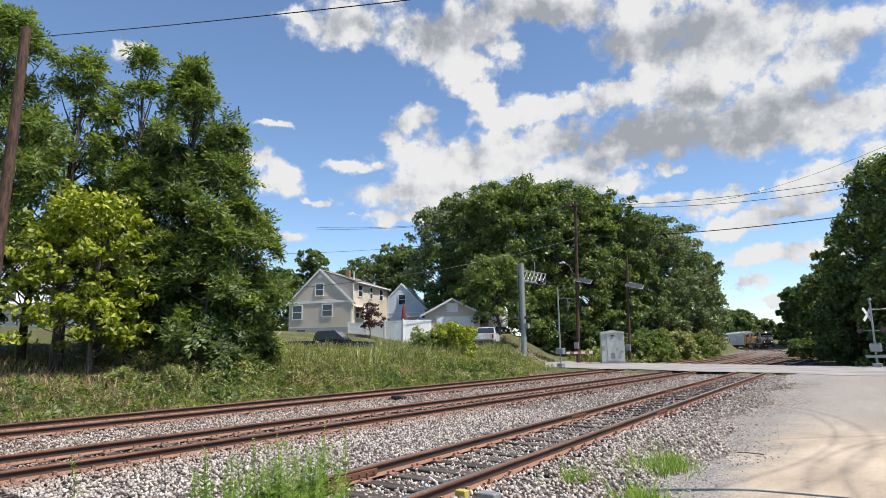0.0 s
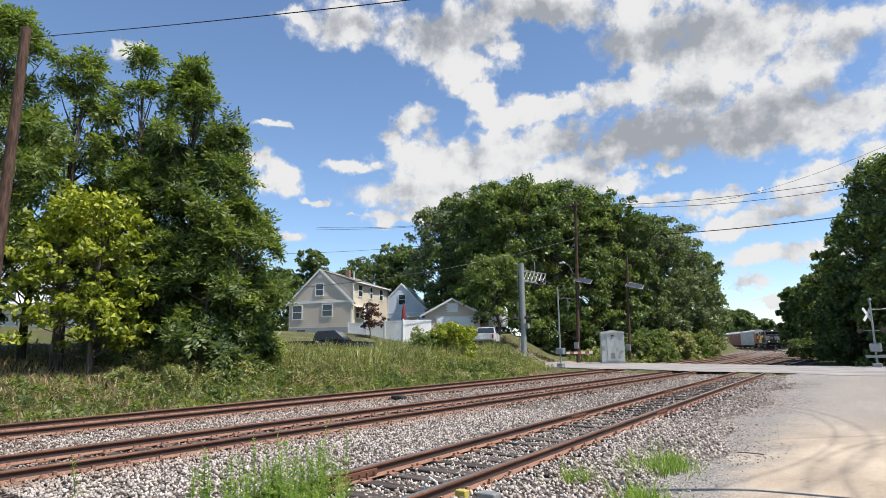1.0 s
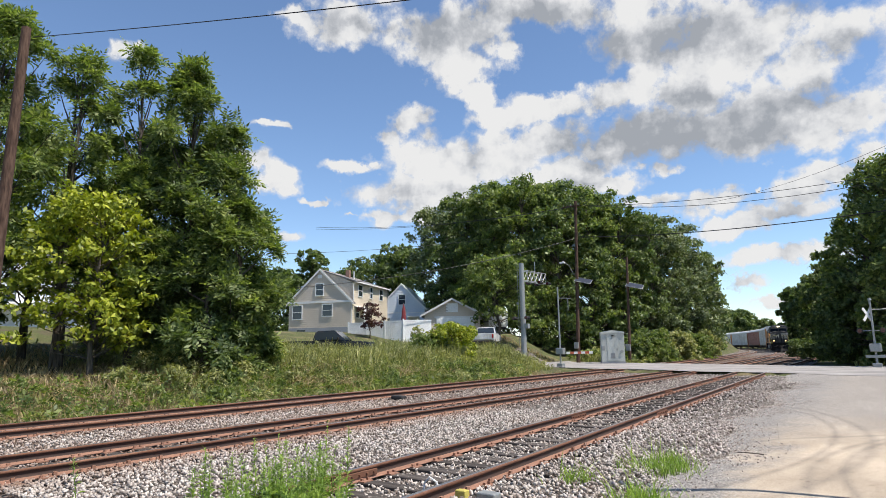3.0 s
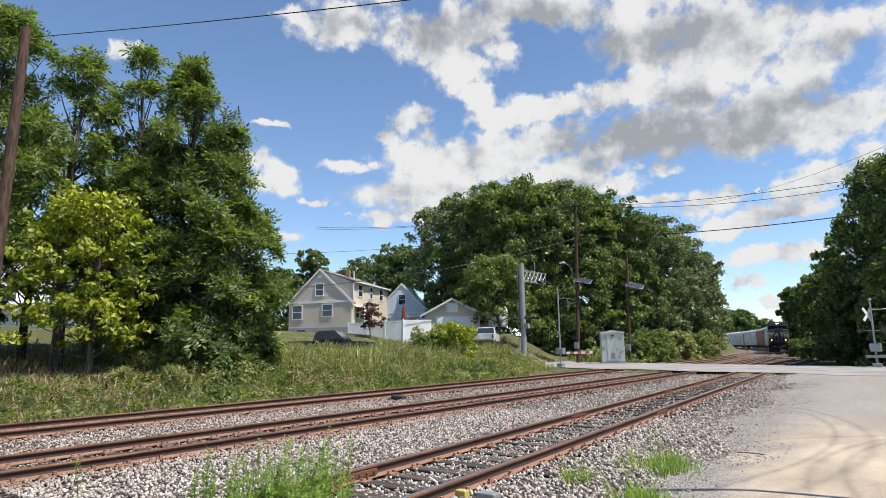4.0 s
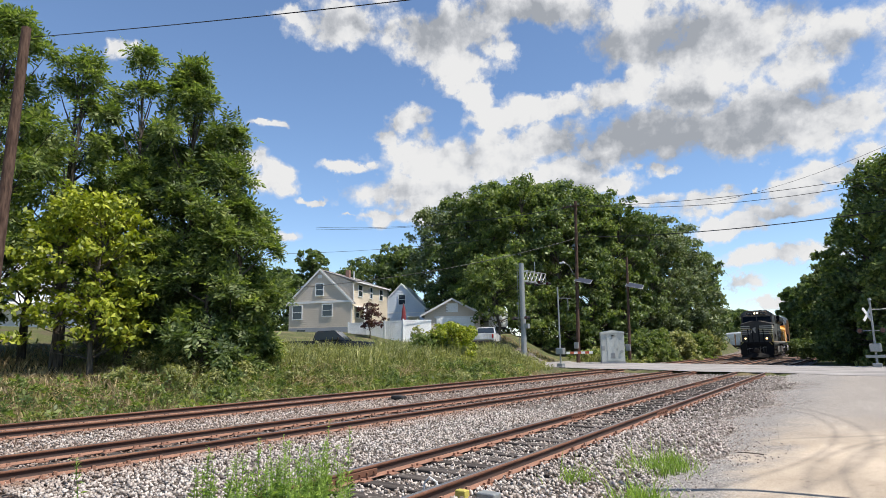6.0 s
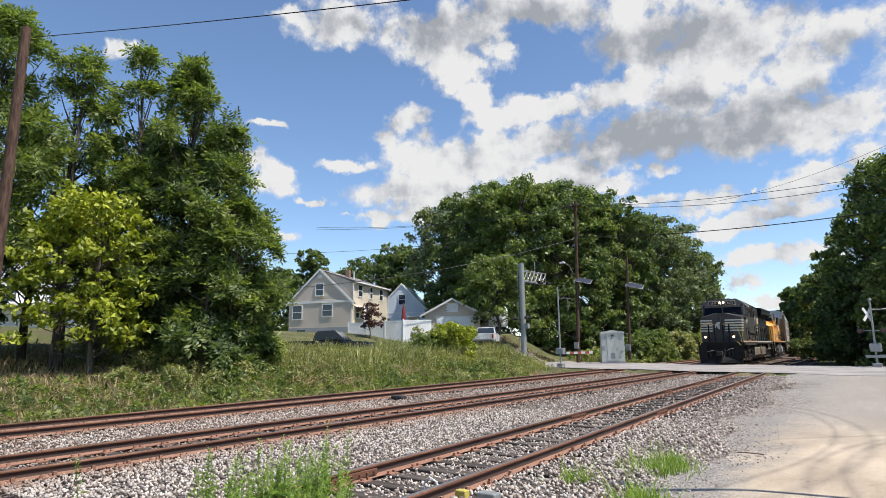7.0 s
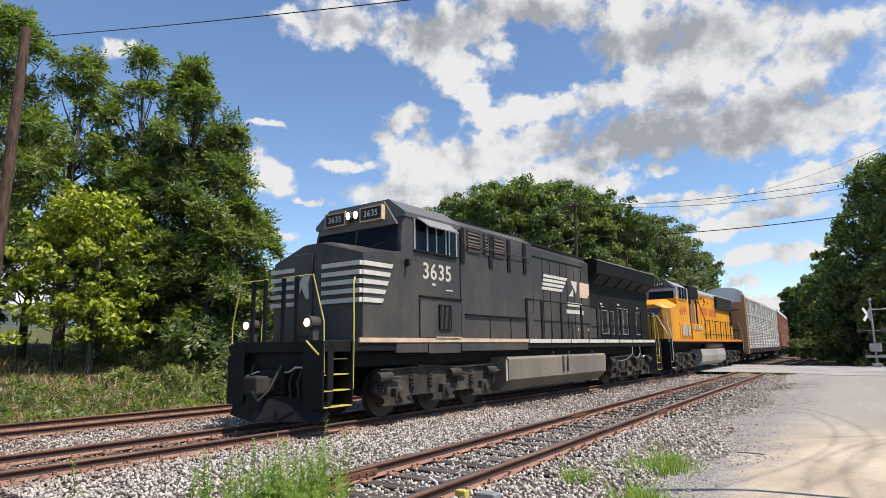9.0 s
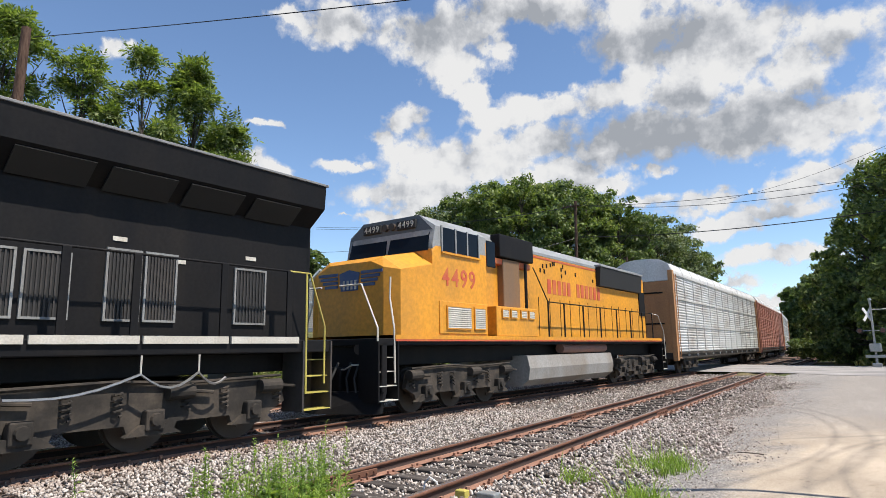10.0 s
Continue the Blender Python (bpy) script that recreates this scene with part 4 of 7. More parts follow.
def build_black_engine():
    e = thing("diesel_locomotive", "black diesel freight locomotive with white nose stripes, leading the train", "locomotive", "cars of the freight train")
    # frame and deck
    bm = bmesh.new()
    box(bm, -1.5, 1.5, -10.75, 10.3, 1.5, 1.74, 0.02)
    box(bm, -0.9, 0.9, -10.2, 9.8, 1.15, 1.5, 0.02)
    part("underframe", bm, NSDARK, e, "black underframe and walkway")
    for sx in (-1, 1):
        part("sill_stripe", boxed(*sorted((sx * 1.5, sx * 1.545)), -9.75, -2.72, 1.69, 1.79), TANSTRIPE, e, "dusty tan sill stripe")
        for k in range(8):
            part("sill_stripe", boxed(*sorted((sx * 1.5, sx * 1.545)), -2.68 + k * 1.52, -1.22 + k * 1.52, 1.67, 1.79), WHITE, e, "white reflective sill stripe")
        # skirts under cab and cabinet
        part("side_skirt", boxed(*sorted((sx * 1.44, sx * 1.525)), -8.7, -7.75, 1.45, 1.68, 0.01), NSBLACK, e)
        part("side_skirt", boxed(*sorted((sx * 1.44, sx * 1.525)), -7.7, -6.36, 1.42, 1.68, 0.01), NSBLACK, e)
        part("side_skirt", boxed(*sorted((sx * 1.44, sx * 1.525)), -6.3, -2.74, 1.46, 1.68, 0.01), NSBLACK, e)
    # nose
    bm = bmesh.new()
    loft(bm, [half_ring(-9.70, [(0.34, 1.74), (0.34, 3.93), (0.20, 3.96)]), half_ring(-9.6, [(1.48, 1.74), (1.48, 3.62), (0.45, 3.97)]), half_ring(-8.4, [(1.5, 1.74), (1.5, 3.80), (0.5, 4.0)])])
    part("nose", bm, NSBLACK, e, "black wedge-topped nose")
    bm = bmesh.new()
    box(bm, -0.60, 0.02, -9.74, -9.69, 1.85, 3.75, 0.015)
    part("nose_door", bm, NSBLACK, e)
    # nose stripes wrap onto the sides
    for k in range(5):
        z = 3.40 - k * 0.20
        part("nose_stripe", boxed(0.30, 1.487, -9.715, -9.605, z - 0.05, z + 0.05), WHITE, e, "white stripe round the nose")
        part("nose_stripe", boxed(-1.487, -0.62, -9.715, -9.605, z - 0.05, z + 0.05), WHITE, e, "white stripe round the nose")
        for sx in (-1, 1):
            prism_y = -8.78 - 0.08 * k
            bm = bmesh.new()
            prism(bm, [(-9.62, z - 0.05), (prism_y - 0.06, z - 0.05), (prism_y, z + 0.05), (-9.62, z + 0.05)], "x", *sorted((sx * 1.44, sx * 1.512)))
            part("nose_stripe", bm, WHITE, e, "white stripe round the nose")
    bm = bmesh.new()
    prism(bm, [(-0.55, 2.7), (-0.45, 2.7), (-0.32, 2.98), (-0.16, 2.7), (-0.06, 2.7), (-0.1, 3.05), (-0.02, 3.25), (-0.18, 3.28), (-0.3, 3.2), (-0.47, 3.0)], "y", -9.76, -9.742)
    part("emblem", bm, WHITE, e, "plain pale emblem on the nose")
    # cab
    bm = bmesh.new()
    loft(bm, [half_ring(-8.5, [(1.5, 1.74), (1.5, 3.9), (1.49, 4.0)]), half_ring(-8.42, [(1.5, 1.74), (1.5, 4.3), (1.46, 4.45)]), half_ring(-8.3, [(1.5, 1.74), (1.5, 4.66), (1.0, 4.93)]), half_ring(-6.32, [(1.5, 1.74), (1.5, 4.66), (1.0, 4.93)])])
    part("cab", bm, NSBLACK, e, "black cab with grey-dusted roof")
    part("cab_roof", prism(bmesh.new(), sym([(1.53, 4.60), (1.55, 4.68), (1.02, 4.97)]), "y", -8.4, -6.3), worn("faded_cab_roof", (0.10, 0.10, 0.10), 0.6), e)
    for x0, x1 in ((-1.38, -0.06), (0.06, 1.38)):
        bm = bmesh.new()
        loft(bm, [[(x0, -8.60, 3.84), (x1, -8.60, 3.84), (x1, -8.52, 3.84), (x0, -8.52, 3.84)], [(x0 + (0.02 if x0 < -1 else 0), -8.44, 4.44), (x1 - (0.02 if x1 > 1 else 0), -8.44, 4.44), (x1 - 0.02, -8.38, 4.44), (x0 + 0.02, -8.38, 4.44)]])
        ws = part("windshield", bm, GLASS, e, "dark blue-tinted windshield")
        xm = (x0 + x1) / 2
        part("wiper", rods([(xm - 0.3, -8.6, 3.92), (xm + 0.28, -8.58, 4.05)], 0.012), GRILLE, ws)
    # visor with number boards and headlights
    bm = bmesh.new()
    loft(bm, [[(-1.36, -8.50, 4.46), (1.36, -8.50, 4.46), (1.36, -8.3, 4.46), (-1.36, -8.3, 4.46)], [(-0.92, -8.46, 4.93), (0.92, -8.46, 4.93), (0.92, -8.3, 4.93), (-0.92, -8.3, 4.93)]])
    part("brow", bm, worn("dusty_brow", (0.12, 0.11, 0.10), 0.6), e, "dusty grey brow above the windshield")
    for xc in (-0.62, 0.62):
        nb = part("number_board", boxed(xc - 0.34, xc + 0.34, -8.60, -8.47, 4.60, 4.83, 0.02), GRILLE, e, "black number board with a cream rim")
        bm = bmesh.new()
        for a in ((xc - 0.36, xc + 0.36, 4.83, 4.855), (xc - 0.36, xc + 0.36, 4.575, 4.6), (xc - 0.365, xc - 0.34, 4.575, 4.855), (xc + 0.34, xc + 0.365, 4.575, 4.855)):
            box(bm, a[0], a[1], -8.61, -8.48, a[2], a[3])
        part("frame", bm, TANSTRIPE, nb)
        lettering("digit", "3635", 0.22, (xc, -8.606, 4.712), nb, WHITE, "front", 1.1)
    for xc in (-0.13, 0.13):
        part("headlight", rod(bmesh.new(), (xc, -8.47, 4.74), (xc, -8.62, 4.74), 0.10, seg=16), NSBLACK, e)
        part("headlight_lens", rod(bmesh.new(), (xc, -8.60, 4.74), (xc, -8.628, 4.74), 0.07, seg=16), LAMP_ON, e, "lit twin headlight")
    for xc, on in ((-1.0, 0), (1.0, 1)):
        part("ditch_light", rod(bmesh.new(), (xc, -10.45, 2.1), (xc, -10.72, 2.1), 0.13, 0.14, 16), NSBLACK, e)
        part("ditch_light_lens", rod(bmesh.new(), (xc, -10.70, 2.1), (xc, -10.735, 2.1), 0.085, seg=16), LAMP_WARM, e, "lit warm ditch light")
        part("bracket", boxed(xc - 0.05, xc + 0.05, -10.6, -10.45, 1.74, 2.05), NSBLACK, e)
    # roof gear
    for y, x in ((-8.0, 0.4), (-7.3, -0.3), (-6.7, 0.5)):
        part("antenna", boxed(x - 0.12, x + 0.12, y - 0.18, y + 0.18, 4.93, 5.02, 0.02), WHITE if x < 0 else NSBLACK, e)
    part("air_horn", rods([(0.7, -6.9, 5.02), (0.7, -6.4, 5.02)], 0.05), NSBLACK, e)
    for sx in (-1, 1):
        # side windows with awning
        win = part("side_window", boxed(*sorted((sx * 1.49, sx * 1.508)), -8.2, -6.5, 3.92, 4.58), GLASS, e, "dark sliding cab window")
        for y in (-8.22, -7.72, -7.35, -6.95, -6.80, -6.48):
            part("window_frame", boxed(*sorted((sx * 1.49, sx * 1.53)), y - 0.025, y + 0.025, 3.88, 4.60), worn("alloy_frame", (0.45, 0.45, 0.44), 0.4, 0.6), win)
        part("window_sill", boxed(*sorted((sx * 1.49, sx * 1.56)), -8.24, -6.46, 3.85, 3.90), NSDARK, win)
        bm = bmesh.new()
        loft(bm, [[(sx * 1.5, -8.2, 4.66), (sx * 1.5, -6.75, 4.66), (sx * 1.5, -6.75, 4.64), (sx * 1.5, -8.2, 4.64)], [(sx * 1.80, -8.0, 4.46), (sx * 1.80, -6.75, 4.46), (sx * 1.80, -6.75, 4.44), (sx * 1.80, -8.0, 4.44)]])
        part("awning", bm, worn("grey_awning", (0.22, 0.22, 0.22), 0.5), e, "grey metal window awning")
        if sx > 0:
            lettering("digit", "3635", 0.56, (1.506, -7.30, 3.40), e, WHITE, "side", 1.12)
        else:
            lettering("digit", "3635", 0.56, (-1.506, -7.30, 3.40), e, WHITE, Euler((radians(90), 0, radians(-90))), 1.12)
        part("label_bar", boxed(*sorted((sx * 1.5, sx * 1.507)), -7.52, -7.38, 3.08, 3.13), WHITE, e)
        part("label_bar", boxed(*sorted((sx * 1.5, sx * 1.507)), -6.95, -6.65, 2.98, 3.01), WHITE, e)
        part("mirror", boxed(*sorted((sx * 1.5, sx * 1.64)), -8.38, -8.30, 3.45, 3.62, 0.01), GRILLE, e)
        # box below the cab window
        bx = part("cab_side_box", boxed(*sorted((sx * 1.47, sx * 1.55)), -8.05, -6.35, 1.80, 2.76, 0.012), NSBLACK, e)
        part("rain_strip", boxed(*sorted((sx * 1.5, sx * 1.585)), -8.05, -6.33, 2.76, 2.80), NSDARK, e)
        louvres(bx, "vent", 1.55, -7.30, -6.86, 2.02, 2.58, 8, NSDARK, NSBLACK, sx, True)
        part("lower_lip", boxed(*sorted((sx * 1.5, sx * 1.57)), -7.45, -6.36, 1.795, 1.825), TANSTRIPE, e)
        # cabinet behind the cab
    bm = prism(bmesh.new(), sym([(1.485, 1.74), (1.485, 4.70), (1.05, 4.90)]), "y", -6.28, -2.25)
    part("equipment_cabinet", bm, NSBLACK, e, "black full-width equipment cabinet")
    for sx in (-1, 1):
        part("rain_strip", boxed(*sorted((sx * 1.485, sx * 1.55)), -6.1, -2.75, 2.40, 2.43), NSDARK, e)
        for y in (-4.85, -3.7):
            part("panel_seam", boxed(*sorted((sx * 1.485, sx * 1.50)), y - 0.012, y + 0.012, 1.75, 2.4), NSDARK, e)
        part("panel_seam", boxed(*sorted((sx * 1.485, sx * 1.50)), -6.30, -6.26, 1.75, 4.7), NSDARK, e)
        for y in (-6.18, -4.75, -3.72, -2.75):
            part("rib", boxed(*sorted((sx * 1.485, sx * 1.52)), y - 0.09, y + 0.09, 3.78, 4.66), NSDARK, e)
        for y0, y1 in ((-5.9, -5.35), (-4.55, -4.0), (-5.05, -4.9)):
            louvres(e, "louvre", 1.485, y0, y1, 4.15, 4.62, 6, NSBLACK, worn("rusty_slat", (0.075, 0.045, 0.038), 0.7), sx)
        part("grab_rail", rods([(sx * 1.56, -6.2, 4.28), (sx * 1.56, -2.4, 4.28)], 0.016), NSBLACK, e)
        part("roof_edge", boxed(*sorted((sx * 1.02, sx * 1.10)), -6.2, 2.8, 4.86, 4.93), NSDARK, e)
    # engine hood
    bm = prism(bmesh.new(), sym([(1.15, 1.74), (1.15, 4.72), (0.95, 4.88)]), "y", -2.25, 3.0)
    part("engine_hood", bm, NSBLACK, e, "black engine hood with tall doors")
    for sx in (-1, 1):
        for y in (-1.7, -0.9, -0.35, 0.45, 1.0, 1.6, 2.25):
            part("door_seam", boxed(*sorted((sx * 1.15, sx * 1.162)), y - 0.012, y + 0.012, 1.8, 4.5), NSDARK, e)
        part("hood_band", boxed(*sorted((sx * 1.15, sx * 1.17)), -1.75, 2.4, 4.5, 4.54), NSDARK, e)
        part("pipe", rods([(sx * 1.19, -2.2, 4.7), (sx * 1.19, -1.75, 4.2), (sx * 1.19, -1.7, 2.6)], 0.03), NSDARK, e)
        louvres(e, "louvre", 1.16, -2.05, -1.8, 4.0, 4.5, 5, NSDARK, NSBLACK, sx)
        # side emblem: stripes and pale letters' shapes
        for k in range(4):
            z = 3.94 - k * 0.145
            bm = bmesh.new()
            prism(bm, [(-0.85 - 0.05 * k, z - 0.05), (0.95 - 0.14 * k, z - 0.05), (1.05 - 0.14 * k, z + 0.05), (-0.82 - 0.05 * k, z + 0.05)], "x", *sorted((sx * 1.15, sx * 1.166)))
            part("emblem_stripe", bm, WHITE, e, "white emblem stripe, plain shape")
        for pts in ([(1.15, 3.35), (1.5, 3.35), (1.5, 3.62), (1.42, 3.55)], [(1.32, 3.92), (1.85, 3.92), (1.75, 3.45)], [(2.05, 3.35), (2.7, 3.35), (2.95, 3.5), (2.95, 3.92), (2.1, 3.92)]):
            part("emblem_shape", prism(bmesh.new(), pts, "x", *sorted((sx * 1.15, sx * 1.166))), TANSTRIPE if pts[0][0] > 2 else WHITE, e, "pale worn emblem shape")
        for k in range(2):
            part("name_bar", boxed(*sorted((sx * 1.15, sx * 1.163)), 0.98 - 0.1 * k, 2.25 + 0.1 * k, 2.98 - k * 0.26, 3.12 - k * 0.26), WHITE, e)
        for y in (0.4, 1.75, 2.7):
            part("latch", boxed(*sorted((sx * 1.15, sx * 1.19)), y - 0.04, y + 0.04, 2.1, 2.2), WHITE, e)
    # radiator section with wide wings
    # the near-black here carries the shade under the wings in its colour
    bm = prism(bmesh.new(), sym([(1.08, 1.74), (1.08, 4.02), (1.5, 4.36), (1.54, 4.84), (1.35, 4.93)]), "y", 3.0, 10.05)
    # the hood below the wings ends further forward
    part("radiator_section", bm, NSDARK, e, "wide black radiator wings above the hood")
    part("rear_hood", boxed(-1.06, 1.06, 9.9, 10.0, 1.74, 3.9), NSBLACK, e)
    for sx in (-1, 1):
        part("wing_edge", boxed(*sorted((sx * 1.50, sx * 1.565)), 3.0, 10.1, 4.83, 4.875, 0.008), worn("wing_edge_grey", (0.2, 0.2, 0.2), 0.5), e)
        for k in range(5):
            y = 3.3 + k * 1.28
            bm = bmesh.new()
            loft(bm, [[(sx * 1.10, y, 4.0), (sx * 1.10, y + 1.05, 4.0), (sx * 1.13, y + 1.05, 3.98), (sx * 1.13, y, 3.98)], [(sx * 1.45, y, 4.31), (sx * 1.45, y + 1.05, 4.31), (sx * 1.47, y + 1.05, 4.29), (sx * 1.47, y, 4.29)]])
            part("intake_screen", bm, GRILLE, e)
        for y, h2, wide in ((4.25, 2.95, 0.55), (4.95, 2.95, 0.55), (6.05, 3.1, 0.48), (6.65, 3.1, 0.48), (8.3, 3.0, 0.62)):
            louvres(e, "radiator_door", 1.085, y, y + wide, 2.05, h2, 9, worn("grey_frame", (0.24, 0.24, 0.23), 0.5), NSBLACK, sx, True)
        part("door_panel", boxed(*sorted((sx * 1.08, sx * 1.10)), 3.1, 4.1, 1.85, 3.0, 0.01), NSBLACK, e)
        for y, z in ((4.2, 3.2), (4.3, 3.08), (6.1, 3.25), (7.1, 3.0), (8.5, 3.2)):
            part("label_plate", boxed(*sorted((sx * 1.08, sx * 1.095)), y, y + 0.22, z, z + 0.07), WHITE, e)
        handrail_run(e, [-2.72, -1.72, -0.3, 1.35, 2.82, 4.1, 5.3, 6.3, 7.8, 9.2], sx * 1.5, 1.75, 3.02, NSDARK, NSDARK, 0.12)
        part("handrail", rods([(sx * 1.5, 9.2, 3.02), (sx * 1.5, 9.7, 3.02), (sx * 1.5, 10.1, 2.0), (sx * 1.5, 10.1, 0.9)], 0.02), YELLOW, e, "yellow corner handrail")
        part("handrail", rods([(sx * 1.5, 9.62, 3.0), (sx * 1.52, 9.62, 0.75)], 0.02), YELLOW, e, "yellow corner handrail")
        # front corner handrails
        part("handrail", rods([(sx * 1.36, -9.72, 3.08), (sx * 1.45, -9.85, 2.95), (sx * 1.52, -9.9, 2.1), (sx * 1.52, -9.92, 0.75)], 0.017), YELLOW, e, "yellow corner handrail")
        part("handrail", rods([(sx * 0.25, -10.75, 3.06), (sx * 1.2, -10.75, 3.06), (sx * 1.5, -10.72, 2.1), (sx * 1.5, -10.70, 1.1), (sx * 1.4, -10.72, 1.0)], 0.017), YELLOW, e, "yellow front handrail")
        for x in (0.3, 0.72):
            part("handrail_post", boxed(sx * x - 0.05, sx * x + 0.05, -10.78, -10.74, 1.74, 3.06), NSDARK, e)
        part("grab_iron", rods([(sx * 1.2, -10.9, 1.72), (sx * 1.35, -10.95, 1.65), (sx * 1.45, -10.8, 1.45)], 0.02), YELLOW, e)
        side_steps(e, -10.75, -9.95, sx, NSDARK, YELLOW)
        side_steps(e, 9.55, 10.25, sx, NSBLACK, YELLOW)
    tk = part("fuel_tank", prism(bmesh.new(), sym([(1.15, 0.30), (1.5, 0.62), (1.52, 1.2), (1.46, 1.27)]), "y", -3.95, 3.4), TANK, e, "dusty tan-grey fuel tank")
    for y in (-0.35, 0.0):
        part("strap", boxed(1.515, 1.54, y - 0.05, y + 0.05, 0.72, 1.24), DUST, tk)
    for sx in (-1, 1):
        for y in (-0.9, 0.3, 2.3):
            part("filler", rods([(sx * 1.42, y, 1.27), (sx * 1.42, y, 1.40)], 0.05), DUST, tk)
        part("step_hanger", rods([(sx * 1.53, -4.1, 1.2), (sx * 1.53, -4.1, 0.6)], 0.03), WHITE, e)
        # slack chain under the rear walkway
        pts = []
        for a, b, sag in ((4.7, 6.45, 0.12), (6.45, 7.4, 0.22), (7.4, 8.0, 0.2)):
            for k in range(6):
                u = k / 6
                pts.append((sx * 1.5, a + (b - a) * u, 1.22 - (0.25 if a < 5 else 0) * (1 - u) - sag * math.sin(math.pi * u)))
        part("chain", rods(pts, 0.022, 5), worn("chain_steel", (0.35, 0.34, 0.33), 0.4, 0.7), e, "slack steel safety chain")
        for y in (6.45, 7.4):
            part("chain_hanger", rods([(sx * 1.5, y, 1.5), (sx * 1.5, y, 1.2)], 0.015), WHITE, e)
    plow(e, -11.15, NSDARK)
    coupler(e, -11.2, -1)
    coupler(e, 11.2, 1)
    # the nose reaches further out, the cab and cabinet roofs stand a little higher
    for ob in e.children_recursive:
        if ob.name.startswith("digit"):
            if ob.location.y < -8.25:
                ob.location += Vector((0, -0.2, 0.095))
            continue
        for v in ob.data.vertices:
            if v.co.y < -8.25:
                v.co.y -= 0.2 if v.co.y > -9.45 else 0.35
            if v.co.z > 4.4 and v.co.y < -2.2:
                v.co.z += (v.co.z - 4.4) * 0.3
    truck(e, -6.8, (-8.6, -6.8, -5.0), DUST)
    truck(e, 6.8, (5.0, 6.8, 8.6), DUST)
    return e


def build_yellow_engine():
    e = thing("diesel_locomotive", "yellow diesel freight locomotive with grey roof, second in the train", "locomotive", "cars of the freight train")
    bm = bmesh.new()
    box(bm, -1.5, 1.5, -10.75, 9.9, 1.62, 1.78, 0.02)
    box(bm, -0.9, 0.9, -10.2, 9.5, 1.15, 1.62, 0.02)
    part("underframe", bm, NSDARK, e, "black underframe")
    for sx in (-1, 1):
        part("sill", boxed(*sorted((sx * 1.5, sx * 1.54)), -10.2, 9.2, 1.76, 1.86), ARMOUR, e, "yellow deck edge")
        part("red_line", boxed(*sorted((sx * 1.5, sx * 1.545)), -10.2, 9.2, 1.715, 1.755), REDLET, e)
    # nose
    bm = loft(bmesh.new(), [half_ring(-10.12, [(1.1, 1.86), (1.1, 3.45), (0.7, 3.62)]), half_ring(-9.95, [(1.48, 1.86), (1.48, 3.38), (0.9, 3.74)]), half_ring(-8.7, [(1.5, 1.86), (1.5, 3.62), (0.95, 3.98)])])
    part("nose", bm, ARMOUR, e, "yellow wide nose")
    # wings and shield as plain shapes
    bm = prism(bmesh.new(), [(-0.28, 2.95), (0.28, 2.95), (0.34, 3.38), (0.0, 3.46), (-0.34, 3.38)], "y", -10.145, -10.125)
    part("emblem", bm, BLUE, e, "plain blue shield shape on the nose")
    for k in range(4):
        part("emblem_bar", boxed(-0.2 + k * 0.13, -0.14 + k * 0.13, -10.155, -10.14, 2.98, 3.2), WHITE, e)
    for sx in (-1, 1):
        for k in range(4):
            part("wing_bar", boxed(*sorted((sx * 0.40, sx * (1.08 - 0.08 * k))), -10.15, -10.12, 3.34 - k * 0.1, 3.41 - k * 0.1), BLUE, e, "plain dark blue wing bar")
    bm = loft(bmesh.new(), [half_ring(-8.75, [(1.5, 1.86), (1.5, 3.9), (1.47, 4.0)]), half_ring(-8.58, [(1.5, 1.86), (1.5, 4.05), (1.5, 4.1)]), half_ring(-6.25, [(1.5, 1.86), (1.5, 4.05), (1.5, 4.1)])])
    part("cab", bm, ARMOUR, e, "yellow cab side")
    bm = loft(bmesh.new(), [half_ring(-8.72, [(1.49, 4.02), (1.49, 4.06), (1.48, 4.1)]), half_ring(-8.6, [(1.49, 4.1), (1.49, 4.62), (1.0, 4.95)]), half_ring(-6.25, [(1.49, 4.1), (1.49, 4.62), (1.0, 4.95)])])
    part("cab_roof", bm, HARBOUR, e, "grey cab roof")
    for x0, x1 in ((-1.36, -0.06), (0.06, 1.36)):
        bm = loft(bmesh.new(), [[(x0, -8.80, 3.98), (x1, -8.80, 3.98), (x1, -8.74, 3.98), (x0, -8.74, 3.98)], [(x0, -8.64, 4.52), (x1, -8.64, 4.52), (x1, -8.58, 4.52), (x0, -8.58, 4.52)]])
        part("windshield", bm, GLASS, e, "dark windshield")
    bm = loft(bmesh.new(), [[(-1.45, -8.66, 4.53), (1.45, -8.66, 4.53), (1.45, -8.5, 4.53), (-1.45, -8.5, 4.53)], [(-0.98, -8.62, 4.96), (0.98, -8.62, 4.96), (0.98, -8.5, 4.96), (-0.98, -8.5, 4.96)]])
    part("brow", bm, worn("dark_grey_brow", (0.08, 0.085, 0.09), 0.5), e, "dark grey brow")
    for xc in (-0.6, 0.6):
        nb = part("number_board", boxed(xc - 0.32, xc + 0.32, -8.70, -8.6, 4.62, 4.86, 0.02), GRILLE, e, "black number board")
        lettering("digit", "4499", 0.23, (xc, -8.705, 4.74), nb, WHITE, "front", 1.1)
    for xc in (-0.12, 0.12):
        part("headlight", rod(bmesh.new(), (xc, -8.6, 4.74), (xc, -8.72, 4.74), 0.10, seg=14), STEEL, e, "unlit headlight")
